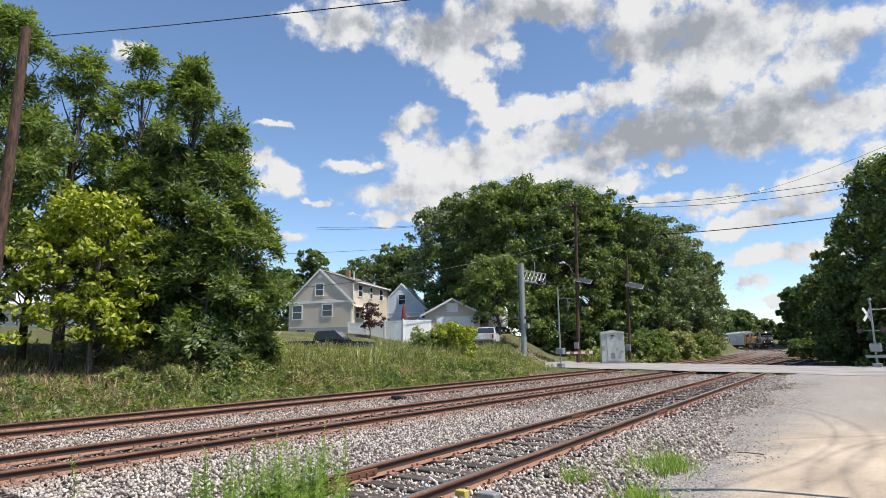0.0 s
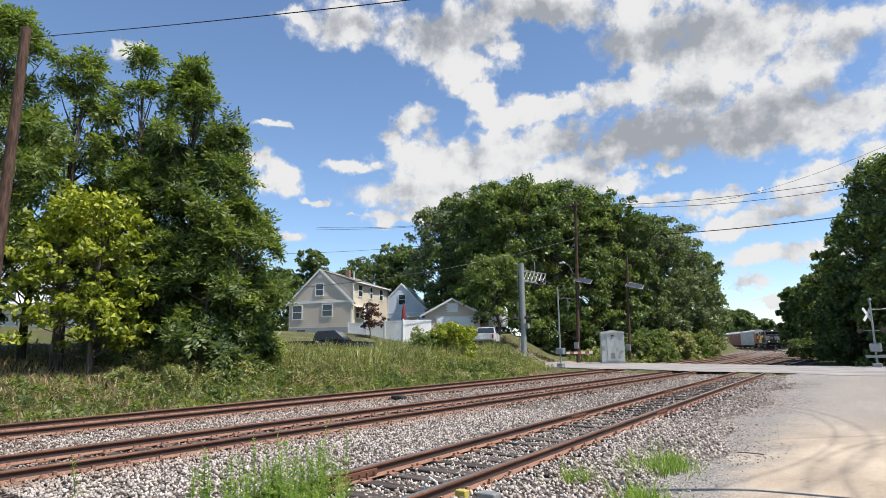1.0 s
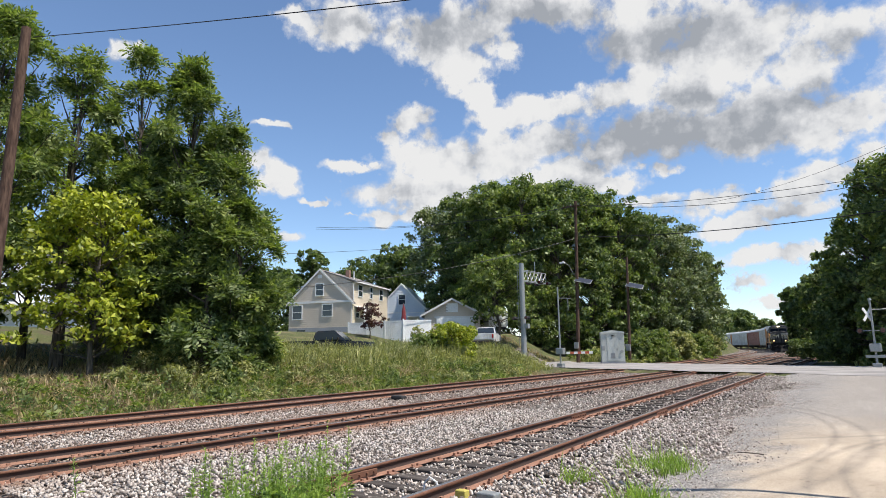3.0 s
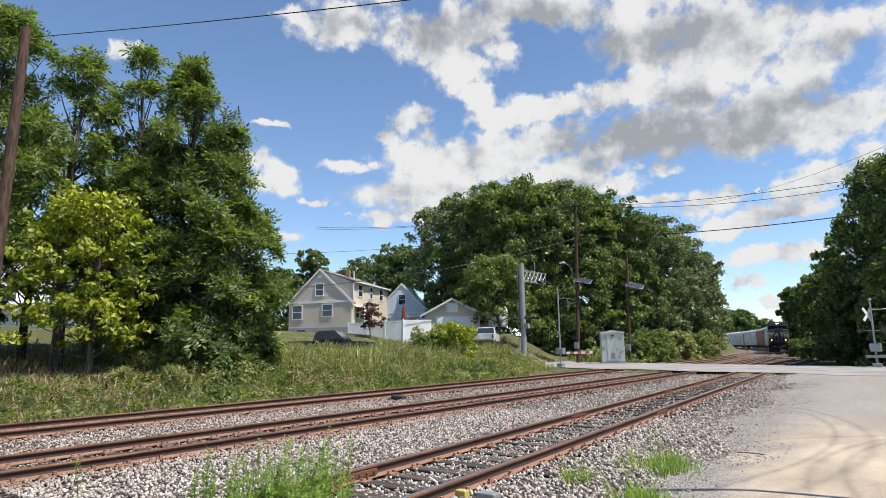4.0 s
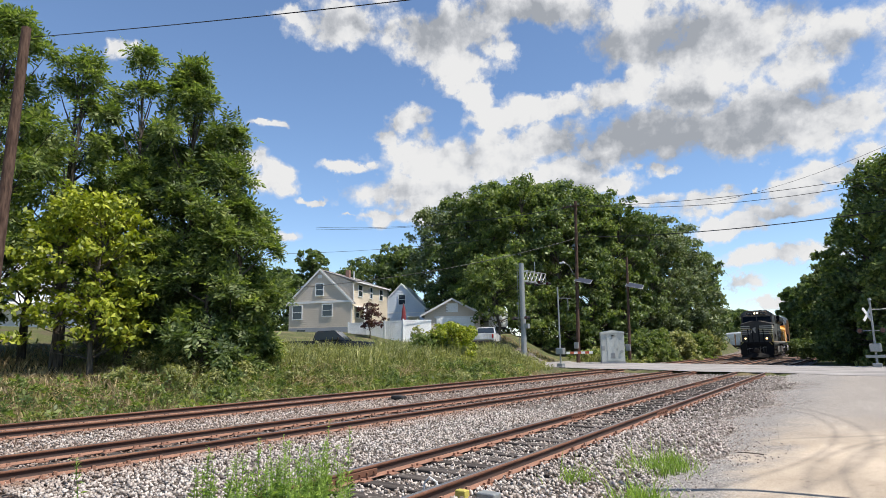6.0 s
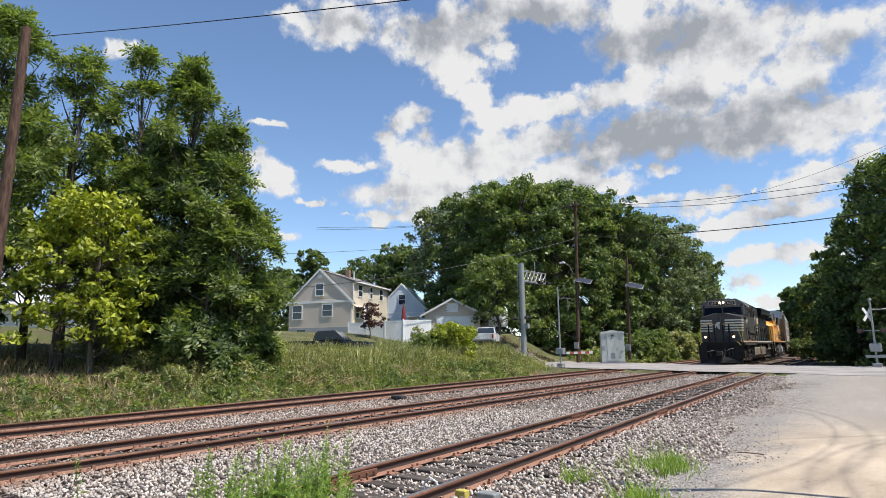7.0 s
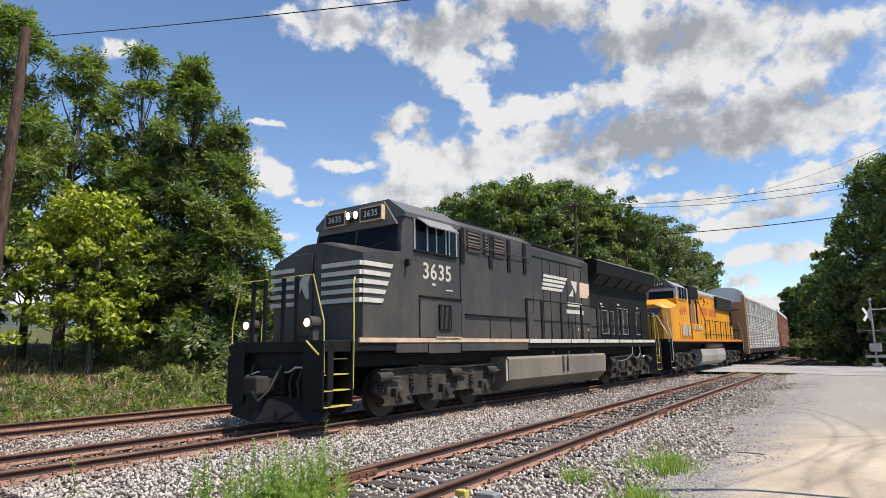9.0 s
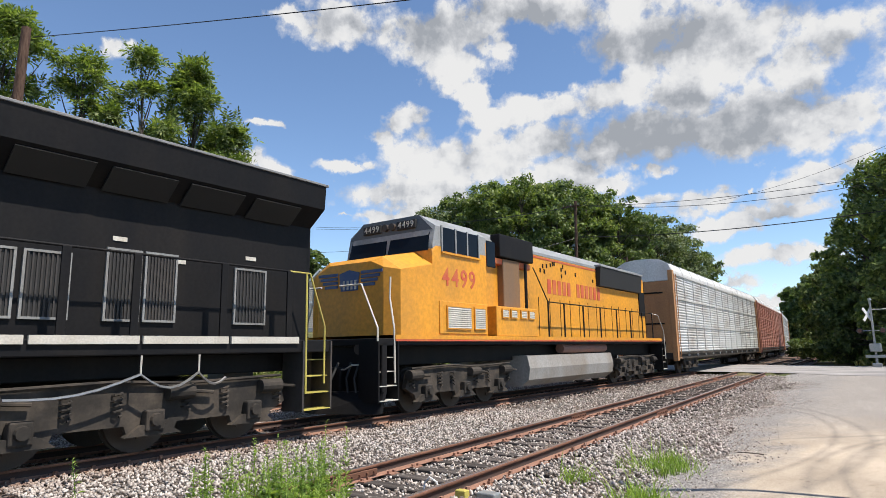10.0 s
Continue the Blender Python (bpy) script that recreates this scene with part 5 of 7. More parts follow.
    for sx in (-1, 1):
        win = part("side_window", boxed(*sorted((sx * 1.49, sx * 1.508)), -8.35, -6.65, 4.0, 4.62), GLASS, e, "dark cab side window")
        for y in (-8.36, -7.75, -7.2, -6.64):
            part("window_frame", boxed(*sorted((sx * 1.49, sx * 1.53)), y - 0.025, y + 0.025, 3.97, 4.65), HARBOUR, win)
        part("window_sill", boxed(*sorted((sx * 1.49, sx * 1.55)), -8.38, -6.62, 3.93, 3.98), ARMOUR, win)
        rot = "side" if sx > 0 else Euler((radians(90), 0, radians(-90)))
        lettering("digit", "4499", 0.66, (sx * 1.506, -7.6, 3.32), e, REDLET, rot, 1.12)
        bx = part("lower_cab_box", boxed(*sorted((sx * 1.47, sx * 1.53)), -8.5, -6.3, 1.9, 2.72, 0.012), ARMOUR, e)
        louvres(bx, "vent", 1.53, -8.2, -7.15, 2.05, 2.58, 10, ARMOUR, WHITE, sx)
        louvres(bx, "vent", 1.53, -6.95, -6.45, 2.05, 2.58, 10, ARMOUR, WHITE, sx)
        part("rear_cab_window", boxed(*sorted((sx * 1.485, sx * 1.51)), -6.22, -5.75, 3.8, 4.55, 0.02), GLASS, e)
        # boxes on the walkway
        bx = part("walkway_box", boxed(*sorted((sx * 1.02, sx * 1.5)), -5.75, -3.3, 1.86, 2.72, 0.02), ARMOUR, e, "yellow walkway cabinet")
        for y in (-5.45, -4.95, -4.35, -3.85):
            louvres(bx, "vent", 1.5, y, y + 0.32, 2.42, 2.62, 4, ARMOUR, WHITE, sx)
        part("air_filter", boxed(*sorted((sx * 1.0, sx * 1.34)), -5.2, -3.1, 4.22, 4.92, 0.03), NSDARK, e, "black inertial air filter box")
        part("blower_duct", boxed(*sorted((sx * 1.0, sx * 1.26)), -4.9, -3.9, 2.72, 4.2, 0.03), worn("brown_duct", (0.20, 0.11, 0.05), 0.7), e)
        part("duct_pipe", rods([(sx * 1.3, -3.6, 4.15), (sx * 1.3, -3.6, 2.72)], 0.05), NSDARK, e)
        part("duct_cover", boxed(*sorted((sx * 1.0, sx * 1.22)), -5.6, -3.1, 4.0, 4.2, 0.04), REDLET, e)
    bm = prism(bmesh.new(), sym([(1.05, 1.78), (1.05, 4.62), (0.88, 4.70)]), "y", -6.25, 8.5)
    part("engine_hood", bm, ARMOUR, e, "yellow engine hood")
    bm = prism(bmesh.new(), sym([(1.06, 4.62), (1.06, 4.72), (0.85, 4.97)]), "y", -6.25, 8.3)
    part("hood_roof", bm, HARBOUR, e, "grey hood roof")
    part("exhaust_stack", boxed(-0.3, 0.3, -0.8, 0.3, 4.95, 5.15, 0.03), NSDARK, e)
    for y in (4.0, 5.4, 6.8):
        part("fan", rod(bmesh.new(), (0, y, 4.95), (0, y, 5.08), 0.62, seg=20), NSDARK, e, "round radiator fan")
    for sx in (-1, 1):
        rad = part("radiator_grille", prism(bmesh.new(), [(sx * 1.0, 3.92), (sx * 1.20, 3.95), (sx * 1.28, 4.72), (sx * 1.0, 4.78)], "y", 2.75, 7.7), GRILLE, e, "black radiator grille")
        part("grille_edge", boxed(*sorted((sx * 1.0, sx * 1.31)), 2.7, 7.75, 4.72, 4.79), HARBOUR, e)
        part("hood_end_panel", boxed(*sorted((sx * 1.04, sx * 1.09)), 7.7, 8.45, 2.9, 4.0), NSDARK, e)
        # faded name as plain bars
        for k in range(12):
            if k != 5:
                y = -1.6 + k * 0.4
                part("name_bar", boxed(*sorted((sx * 1.05, sx * 1.062)), y, y + 0.26, 3.36, 3.86), REDLET, e)
        part("red_line", boxed(*sorted((sx * 1.05, sx * 1.064)), -2.6, 3.0, 4.52, 4.58), REDLET, e)
        for k in range(13):
            y = -2.3 + k * 0.82
            part("door_seam", boxed(*sorted((sx * 1.05, sx * 1.062)), y - 0.012, y + 0.012, 1.9, 3.2), NSDARK, e)
        rng = random.Random(8)
        for k in range(14):
            y = rng.uniform(-2.2, 2.4)
            z = rng.uniform(4.0, 4.45)
            part("hinge", boxed(*sorted((sx * 1.05, sx * 1.075)), y - 0.03, y + 0.03, z - 0.07, z + 0.07), NSDARK, e)
        handrail_run(e, [-2.5, -1.3, 0.3, 1.9, 3.6, 5.2, 6.7, 8.1], sx * 1.5, 1.86, 3.0, NSDARK, NSDARK, 0.06)
        part("handrail", rods([(sx * 1.5, -2.5, 3.0), (sx * 1.35, -3.0, 3.9), (sx * 1.3, -3.1, 4.1)], 0.02), NSDARK, e)
        part("handrail", rods([(sx * 1.5, 8.1, 3.0), (sx * 1.5, 9.0, 2.95), (sx * 1.5, 9.75, 2.2), (sx * 1.5, 9.8, 0.9)], 0.02), WHITE, e, "pale corner handrail")
        part("handrail", rods([(sx * 1.3, -10.1, 3.2), (sx * 1.3, -10.12, 2.7), (sx * 1.5, -10.2, 2.0), (sx * 1.52, -10.2, 0.8)], 0.022), WHITE, e, "pale corner handrail")
        part("handrail", rods([(sx * 0.3, -10.75, 3.0), (sx * 1.0, -10.75, 3.0), (sx * 1.5, -10.75, 2.0), (sx * 1.5, -10.75, 1.0)], 0.022), WHITE, e, "pale front handrail")
        side_steps(e, -10.75, -10.1, sx, NSDARK, WHITE)
        side_steps(e, 9.2, 9.85, sx, NSDARK, WHITE)
        part("ditch_light", rod(bmesh.new(), (sx * 0.9, -10.5, 1.55), (sx * 0.9, -10.75, 1.55), 0.12, seg=14), STEEL, e)
        part("air_reservoir", rods([(sx * 1.22, -1.2, 1.48), (sx * 1.22, 2.7, 1.48)], 0.16, 14), worn("brown_reservoir", (0.26, 0.13, 0.10), 0.7), e, "brown air reservoir")
    part("fuel_tank", prism(bmesh.new(), sym([(1.15, 0.34), (1.45, 0.55), (1.5, 0.9), (1.42, 1.28)]), "y", -3.9, 2.95), GREYTANK, e, "light grey fuel tank streaked with dirt")
    plow(e, -11.15, NSDARK)
    coupler(e, -11.2, -1)
    coupler(e, 11.2, 1)
    truck(e, -7.1, (-8.75, -7.1, -5.4), DUST)
    truck(e, 6.4, (4.7, 6.4, 8.05), DUST)
    return e


def build_autorack(panel, frame_mat, end_mat, label, roof):
    e = thing("autorack_car", label, "rail car", "cars of the freight train")
    half = 13.95
    bm = bmesh.new()
    box(bm, -1.45, 1.45, -half, half, 0.82, 1.15, 0.02)
    box(bm, -0.5, 0.5, -half - 0.3, half + 0.3, 0.6, 0.85, 0.02)
    part("underframe", bm, DUST, e, "dusty steel underframe")
    n = 13
    for sx in (-1, 1):
        for k in range(n):
            y0 = -half + 0.5 + k * (2 * half - 1.0) / n
            y1 = -half + 0.5 + (k + 1) * (2 * half - 1.0) / n
            # corrugated panel
            pts = []
            z = 1.18
            while z < 5.15:
                pts += [(sx * 1.46, z), (sx * 1.49, z + 0.035), (sx * 1.49, z + 0.075), (sx * 1.46, z + 0.11)]
                z += 0.145
            out = pts + [(sx * 1.40, z), (sx * 1.40, 1.18)]
            bm = prism(bmesh.new(), out, "y", y0 + 0.02, y1 - 0.02)
            part("side_panel", bm, panel, e)
            part("side_post", boxed(*sorted((sx * 1.42, sx * 1.515)), y0 - 0.045, y0 + 0.045, 0.95, 5.25), panel if k else frame_mat, e)
        for y in (-half + 0.12, half - 0.12):
            part("corner_post", boxed(*sorted((sx * 1.30, sx * 1.55)), y - 0.14, y + 0.14, 0.75, 5.4, 0.02), frame_mat, e, "rust-orange corner post")
        for z in (1.12, 2.55, 3.95, 5.22):
            part("side_rail", boxed(*sorted((sx * 1.45, sx * 1.525)), -half + 0.25, half - 0.25, z - 0.05, z + 0.05), panel if z > 2 else DUST, e)
        for y in (-half + 0.42, half - 0.42):
            bm = bmesh.new()
            for dy in (-0.2, 0.2):
                rod(bm, (sx * 1.56, y + dy, 0.8), (sx * 1.56, y + dy, 5.2), 0.02, seg=6)
            for k in range(14):
                rod(bm, (sx * 1.56, y - 0.2, 0.9 + k * 0.32), (sx * 1.56, y + 0.2, 0.9 + k * 0.32), 0.016, seg=5)
            part("ladder", bm, frame_mat, e, "steel corner ladder")
    arch = sym([(1.50, 5.25), (1.50, 5.40), (1.36, 5.72), (0.9, 5.98), (0.35, 6.06)])
    part("roof", prism(bmesh.new(), arch, "y", -half, half), roof, e, "pale arched metal roof")
    for k in range(14):
        y = -half + 0.2 + k * (2 * half - 0.4) / 13
        big = [(x * 1.012, 5.25 + (z - 5.25) * 1.03) for x, z in arch]
        part("roof_seam", prism(bmesh.new(), big, "y", y - 0.03, y + 0.03), roof, e)
    for way in (-1, 1):
        y = way * (half - 0.02)
        dr = part("end_door", boxed(-1.32, 1.32, *sorted((y - way * 0.1, y)), 1.15, 4.85), end_mat, e, "orange-brown end doors")
        part("end_cap", prism(bmesh.new(), sym([(1.48, 4.87), (1.48, 5.38), (1.34, 5.70), (0.88, 5.96), (0.33, 6.04)]), "y", *sorted((y - way * 0.08, y + way * 0.01))), ROOFWHITE, e, "pale grey end cap")
        part("door_bar", boxed(-1.0, 1.0, *sorted((y, y + way * 0.05)), 4.2, 4.28), NSDARK, dr)
        part("door_bar", boxed(-1.0, 1.0, *sorted((y, y + way * 0.05)), 2.6, 2.68), NSDARK, dr)
        part("door_seam", boxed(-0.02, 0.02, *sorted((y, y + way * 0.02)), 1.2, 4.8), NSDARK, dr)
        coupler(e, way * 14.25, way)
        yt = way * 10.1
        truck(e, yt, (yt - 0.88, yt + 0.88), DUST, False)
    return e


def rack_copy(src, label):
    ob = copy_thing(src, Matrix())
    tagged(ob, label)
    return ob


def build_train():
    cars = [(build_black_engine(), 22.4), (build_yellow_engine(), 22.4)]
    silver = build_autorack(GALV, RACKTAN, RACKTAN, "closed autorack car with weathered silver side panels", ROOFWHITE)
    rusty = build_autorack(RACKRED, RACKRED, RACKTAN, "closed autorack car with faded rust-red side panels", ROOFWHITE)
    cars += [(silver, 28.6), (rusty, 28.6)]
    for k in range(8):
        cars.append((rack_copy(silver, "closed autorack car with weathered silver side panels"), 28.6))
    out, s = [], 8.3
    for ob, length in cars:
        out.append((ob, s + length / 2, length))
        s += length
    return out


TRAIN = build_train()
# ---- sky backdrop: drifting fair-weather clouds ----
# bearing, height, half width, half height, all in degrees
CUMULUS_EDGE = [(-45.7, 29.7, 6.4, 2.0), (-50.7, 29.9, 2.1, 1.0), (-35.0, 29.1, 7.4, 2.8), (-34.2, 25.7, 2.8, 2.2), (-32.3, 23.5, 2.2, 1.9), (-29.7, 26.7, 2.1, 1.8),
          (-25.9, 30.2, 9.3, 2.2), (-16.0, 27.3, 6.5, 2.9), (-8.9, 25.5, 8.9, 3.8), (-1.0, 24.0, 4.9, 3.2), (0.0, 17.8, 2.2, 1.7), (-15.7, 23.8, 3.2, 1.6),
          (-12.5, 21.9, 4.2, 2.3), (-3.7, 20.9, 2.8, 2.5), (-38.8, 21.2, 2.8, 1.5), (-41.0, 20.0, 2.6, 1.1), (-44.2, 17.3, 2.8, 0.7), (-35.8, 17.2, 6.8, 3.0),
          (-38.6, 14.3, 7.0, 2.2), (-29.7, 17.8, 7.0, 2.8), (-30.7, 21.6, 3.9, 1.2), (-24.9, 22.4, 5.4, 1.3)]
CUMULUS_BANK = [(-18.9, 22.4, 5.6, 1.6), (-24.3, 19.0, 6.3, 2.7), (-23.4, 15.8, 5.7, 2.0), (-16.6, 18.4, 7.8, 3.0), (-8.7, 18.5, 6.5, 3.0), (-4.1, 17.6, 4.0, 2.2),
          (-20.4, 14.1, 4.0, 1.0), (-15.4, 15.3, 1.6, 0.8), (-51.3, 15.7, 2.6, 1.3), (-53.6, 16.8, 1.9, 1.2), (-52.2, 20.3, 1.4, 0.4), (-47.7, 14.3, 1.9, 0.4),
          (-45.0, 12.5, 1.2, 0.3), (-41.3, 12.2, 4.3, 0.9), (-65.4, 24.5, 1.6, 1.0), (-51.2, 10.6, 1.7, 0.7), (-16.6, 12.4, 2.9, 0.7), (-12.4, 11.7, 2.9, 1.1),
          (-5.0, 12.3, 2.4, 1.5), (-2.5, 13.5, 2.5, 1.2), (-6.0, 10.5, 4.0, 0.9), (0.3, 14.4, 1.4, 1.0)]
CUMULUS_LOW = [(-9.9, 9.6, 3.5, 0.9), (-6.4, 7.0, 4.4, 0.7), (-9.4, 5.5, 2.5, 0.6), (-8.6, 12.6, 0.5, 0.3), (-5.8, 3.9, 3.5, 0.5), (6.5, 19.0, 6.7, 5.5),
          (-8.2, 31.8, 18.9, 3.5), (-40.7, 34.5, 11.4, 2.5), (-68.9, 32.4, 5.0, 1.9)]
CLOUDS = CUMULUS_EDGE + CUMULUS_BANK + CUMULUS_LOW
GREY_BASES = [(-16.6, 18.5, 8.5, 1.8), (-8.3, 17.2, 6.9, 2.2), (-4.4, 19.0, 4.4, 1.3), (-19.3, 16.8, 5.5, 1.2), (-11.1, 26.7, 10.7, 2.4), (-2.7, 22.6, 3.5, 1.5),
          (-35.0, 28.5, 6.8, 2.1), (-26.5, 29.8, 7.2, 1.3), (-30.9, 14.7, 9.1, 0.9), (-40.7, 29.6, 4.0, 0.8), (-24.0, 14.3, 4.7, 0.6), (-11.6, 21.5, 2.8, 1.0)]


def cloud_material():
    m = Mat("cloud_layer", 1.0)
    t = m.t
    uv = m.co.outputs["UV"]

    def math_node(op, a, b, clamp=False):
        n = t.nodes.new("ShaderNodeMath")
        n.operation, n.use_clamp = op, clamp
        for sock, v in zip(n.inputs, (a, b)):
            if hasattr(v, "links"):
                m.link(v, sock)
            else:
                sock.default_value = v
        return n.outputs[0]

    def vec_node(op, a, b):
        n = t.nodes.new("ShaderNodeVectorMath")
        n.operation = op
        for sock, v in zip(n.inputs, (a, b)):
            if hasattr(v, "links"):
                m.link(v, sock)
            else:
                sock.default_value = v
        return n

    def fbm(scale, detail, offset=0.0):
        n = m.node("ShaderNodeTexNoise", Scale=scale, Detail=detail, Roughness=0.6)
        m.link(vec_node("ADD", uv, (offset, offset, offset)).outputs[0], n.inputs["Vector"])
        return n

    warp = vec_node("SUBTRACT", fbm(11, 5).outputs["Color"], (0.5, 0.5, 0.5)).outputs[0]
    warped = vec_node("ADD", uv, vec_node("MULTIPLY", warp, (0.07, 0.05, 0)).outputs[0]).outputs[0]
    ruffle = vec_node("SUBTRACT", fbm(46, 6, 9.2).outputs["Color"], (0.5, 0.5, 0.5)).outputs[0]
    warped = vec_node("ADD", warped, vec_node("MULTIPLY", ruffle, (0.035, 0.022, 0)).outputs[0]).outputs[0]

    def field(where, shapes):
        best = None
        for az, el, ra, re in shapes:
            d = vec_node("SUBTRACT", where, (az / 100, el / 100, 0)).outputs[0]
            d = vec_node("MULTIPLY", d, (100 / ra, 100 / re, 0)).outputs[0]
            n = vec_node("LENGTH", d, (0, 0, 0)).outputs["Value"]
            v = math_node("SUBTRACT", 1.25, n)
            best = v if best is None else math_node("SMOOTH_MAX", best, v)
        return best

    best = field(warped, CLOUDS)
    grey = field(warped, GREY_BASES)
    for node in t.nodes:
        if node.type == "MATH" and node.operation == "SMOOTH_MAX":
            node.inputs[2].default_value = 0.25
    puff = math_node("MULTIPLY", math_node("SUBTRACT", fbm(17, 9, 3.1).outputs["Fac"], 0.5), 2.0)
    fine = math_node("MULTIPLY", math_node("SUBTRACT", fbm(52, 8, 5.3).outputs["Fac"], 0.5), 1.3)
    body = math_node("ADD", math_node("ADD", best, puff), fine)
    alpha = m.ramp(body, [(0.14, (0, 0, 0)), (0.36, (0.35, 0.35, 0.35)), (0.60, (1, 1, 1))])
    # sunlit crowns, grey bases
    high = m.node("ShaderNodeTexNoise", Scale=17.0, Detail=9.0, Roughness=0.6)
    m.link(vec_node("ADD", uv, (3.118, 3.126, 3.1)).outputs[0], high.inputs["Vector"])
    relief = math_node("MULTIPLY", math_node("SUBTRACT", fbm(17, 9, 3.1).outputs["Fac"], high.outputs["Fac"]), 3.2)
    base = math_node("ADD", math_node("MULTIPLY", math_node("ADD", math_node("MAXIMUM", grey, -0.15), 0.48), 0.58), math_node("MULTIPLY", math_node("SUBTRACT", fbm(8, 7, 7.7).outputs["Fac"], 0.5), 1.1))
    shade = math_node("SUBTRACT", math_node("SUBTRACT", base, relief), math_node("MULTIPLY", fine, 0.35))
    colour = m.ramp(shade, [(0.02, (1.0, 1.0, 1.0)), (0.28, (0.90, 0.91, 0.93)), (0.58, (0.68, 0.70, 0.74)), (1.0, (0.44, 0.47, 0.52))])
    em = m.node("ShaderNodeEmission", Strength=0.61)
    m.link(colour, em.inputs[0])
    clear = t.nodes.new("ShaderNodeBsdfTransparent")
    mix = t.nodes.new("ShaderNodeMixShader")
    m.link(alpha, mix.inputs[0])
    m.link(clear.outputs[0], mix.inputs[1])
    m.link(em.outputs[0], mix.inputs[2])
    m.link(mix.outputs[0], t.nodes["Material Output"].inputs[0])
    return m.m


def build_sky():
    v, f, uvs = [], [], []
    na, ne, radius = 60, 24, 3200.0
    for j in range(ne + 1):
        el = -0.5 + 62.5 * j / ne
        for i in range(na + 1):
            az = -115 + 170 * i / na
            a, e = radians(az), radians(el)
            v.append((radius * math.cos(e) * math.sin(a), radius * math.cos(e) * math.cos(a), radius * math.sin(e)))
            uvs.append((az / 100, el / 100))
    for j in range(ne):
        for i in range(na):
            p = j * (na + 1) + i
            f.append((p, p + 1, p + na + 2, p + na + 1))
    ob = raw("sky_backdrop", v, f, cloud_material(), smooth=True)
    layer = ob.data.uv_layers.new(name="sky")
    flat = np.array(uvs, np.float32)[np.array(f).ravel()]
    layer.data.foreach_set("uv", flat.ravel())
    tagged(ob, "drifting white and grey fair-weather clouds", "clouds", kind="structure")
    return ob


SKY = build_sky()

# ---- houses ----
SIDING_TAN = worn("tan_siding", (0.60, 0.51, 0.41), 0.7, 0.0, (0.48, 0.43, 0.36), 0.4, 0.7)
# slightly lighter copy of the siding: the right wall's sunlight put into colour
SIDING_CREAM = worn("cream_siding", (0.62, 0.54, 0.42), 0.7, 0.0, (0.50, 0.44, 0.34), 0.4, 0.7)
SIDING_BLUE = worn("pale_blue_siding", (0.60, 0.64, 0.69), 0.7, 0.0, (0.44, 0.48, 0.53), 0.4, 0.7)
TRIM = worn("white_trim", (0.75, 0.74, 0.72), 0.6, 0.0, (0.55, 0.53, 0.5), 0.3, 1.5)
SHINGLE = worn("grey_shingles", (0.17, 0.165, 0.16), 0.9, 0.0, (0.10, 0.10, 0.10), 0.6, 3.0, (1, 1, 1), 0.4)
PALEROOF = worn("pale_green_roof", (0.52, 0.58, 0.55), 0.7, 0.0, (0.40, 0.44, 0.42), 0.5, 1.5)
CONCRETE = worn("grey_block", (0.30, 0.31, 0.33), 0.9, 0.0, (0.22, 0.22, 0.23), 0.5, 1.5, (1, 1, 1), 0.3)
VINYL = worn("white_vinyl", (0.80, 0.80, 0.79), 0.45, 0.0, (0.62, 0.62, 0.60), 0.3, 1.0)
PANE = Mat("window_pane", 0.05, 0.0, 0.6).color((0.03, 0.04, 0.05)).m
BRICK = worn("chimney_brick", (0.28, 0.16, 0.12), 0.9, 0.0, (0.18, 0.12, 0.1), 0.5, 4)
DARKRED = worn("maroon_cloth", (0.20, 0.03, 0.035), 0.85, 0.0, (0.13, 0.02, 0.02), 0.4, 3)


def clapboards(parent, name, outline_at, z0, z1, y, pitch=0.2, material=None, axis="y", thick=0.02):
    """Overlapping boards on a wall; outline_at(z) gives the span at each height."""
    z = z0
    while z < z1 - 0.02:
        a, b = outline_at(z + pitch / 2)
        if b - a > 0.1:
            bm = bmesh.new()
            top = min(z + pitch, z1)
            if axis == "y":
                prism(bm, [(y, z), (y - thick * 1.6, z), (y - thick * 0.4, top), (y, top)], "x", a, b)
            else:
                prism(bm, [(y, z), (y + thick * 1.6, z), (y + thick * 0.4, top), (y, top)], "y", a, b)
            part(name, bm, material, parent)
        z += pitch


def window_at(parent, cx, cz, w, h, y, axis="y", sill=True):
    """A sash window on a wall facing -y (axis y) or +x (axis x)."""
    def bar(u0, u1, z0, z1, d0, d1):
        return boxed(u0, u1, y - d1, y - d0, z0, z1) if axis == "y" else boxed(y + d0, y + d1, u0, u1, z0, z1)
    win = part("window", bar(cx - w / 2, cx + w / 2, cz - h / 2, cz + h / 2, 0.02, 0.05), PANE, parent, "white-framed sash window")
    t = 0.09
    for u0, u1, z0, z1 in ((cx - w / 2 - t, cx - w / 2, cz - h / 2 - t, cz + h / 2 + t), (cx + w / 2, cx + w / 2 + t, cz - h / 2 - t, cz + h / 2 + t), (cx - w / 2, cx + w / 2, cz + h / 2, cz + h / 2 + t), (cx - w / 2, cx + w / 2, cz - h / 2 - t, cz - h / 2), (cx - w / 2, cx + w / 2, cz - 0.025, cz + 0.025)):
        part("window_frame", bar(u0, u1, z0, z1, 0.02, 0.075), TRIM, win)


def roof_slab(bm, x0, z0, x1, z1, y0, y1, t=0.14):
    prism(bm, [(x0, z0), (x1, z1), (x1, z1 + t), (x0, z0 + t)], "y", y0, y1)
    return bm


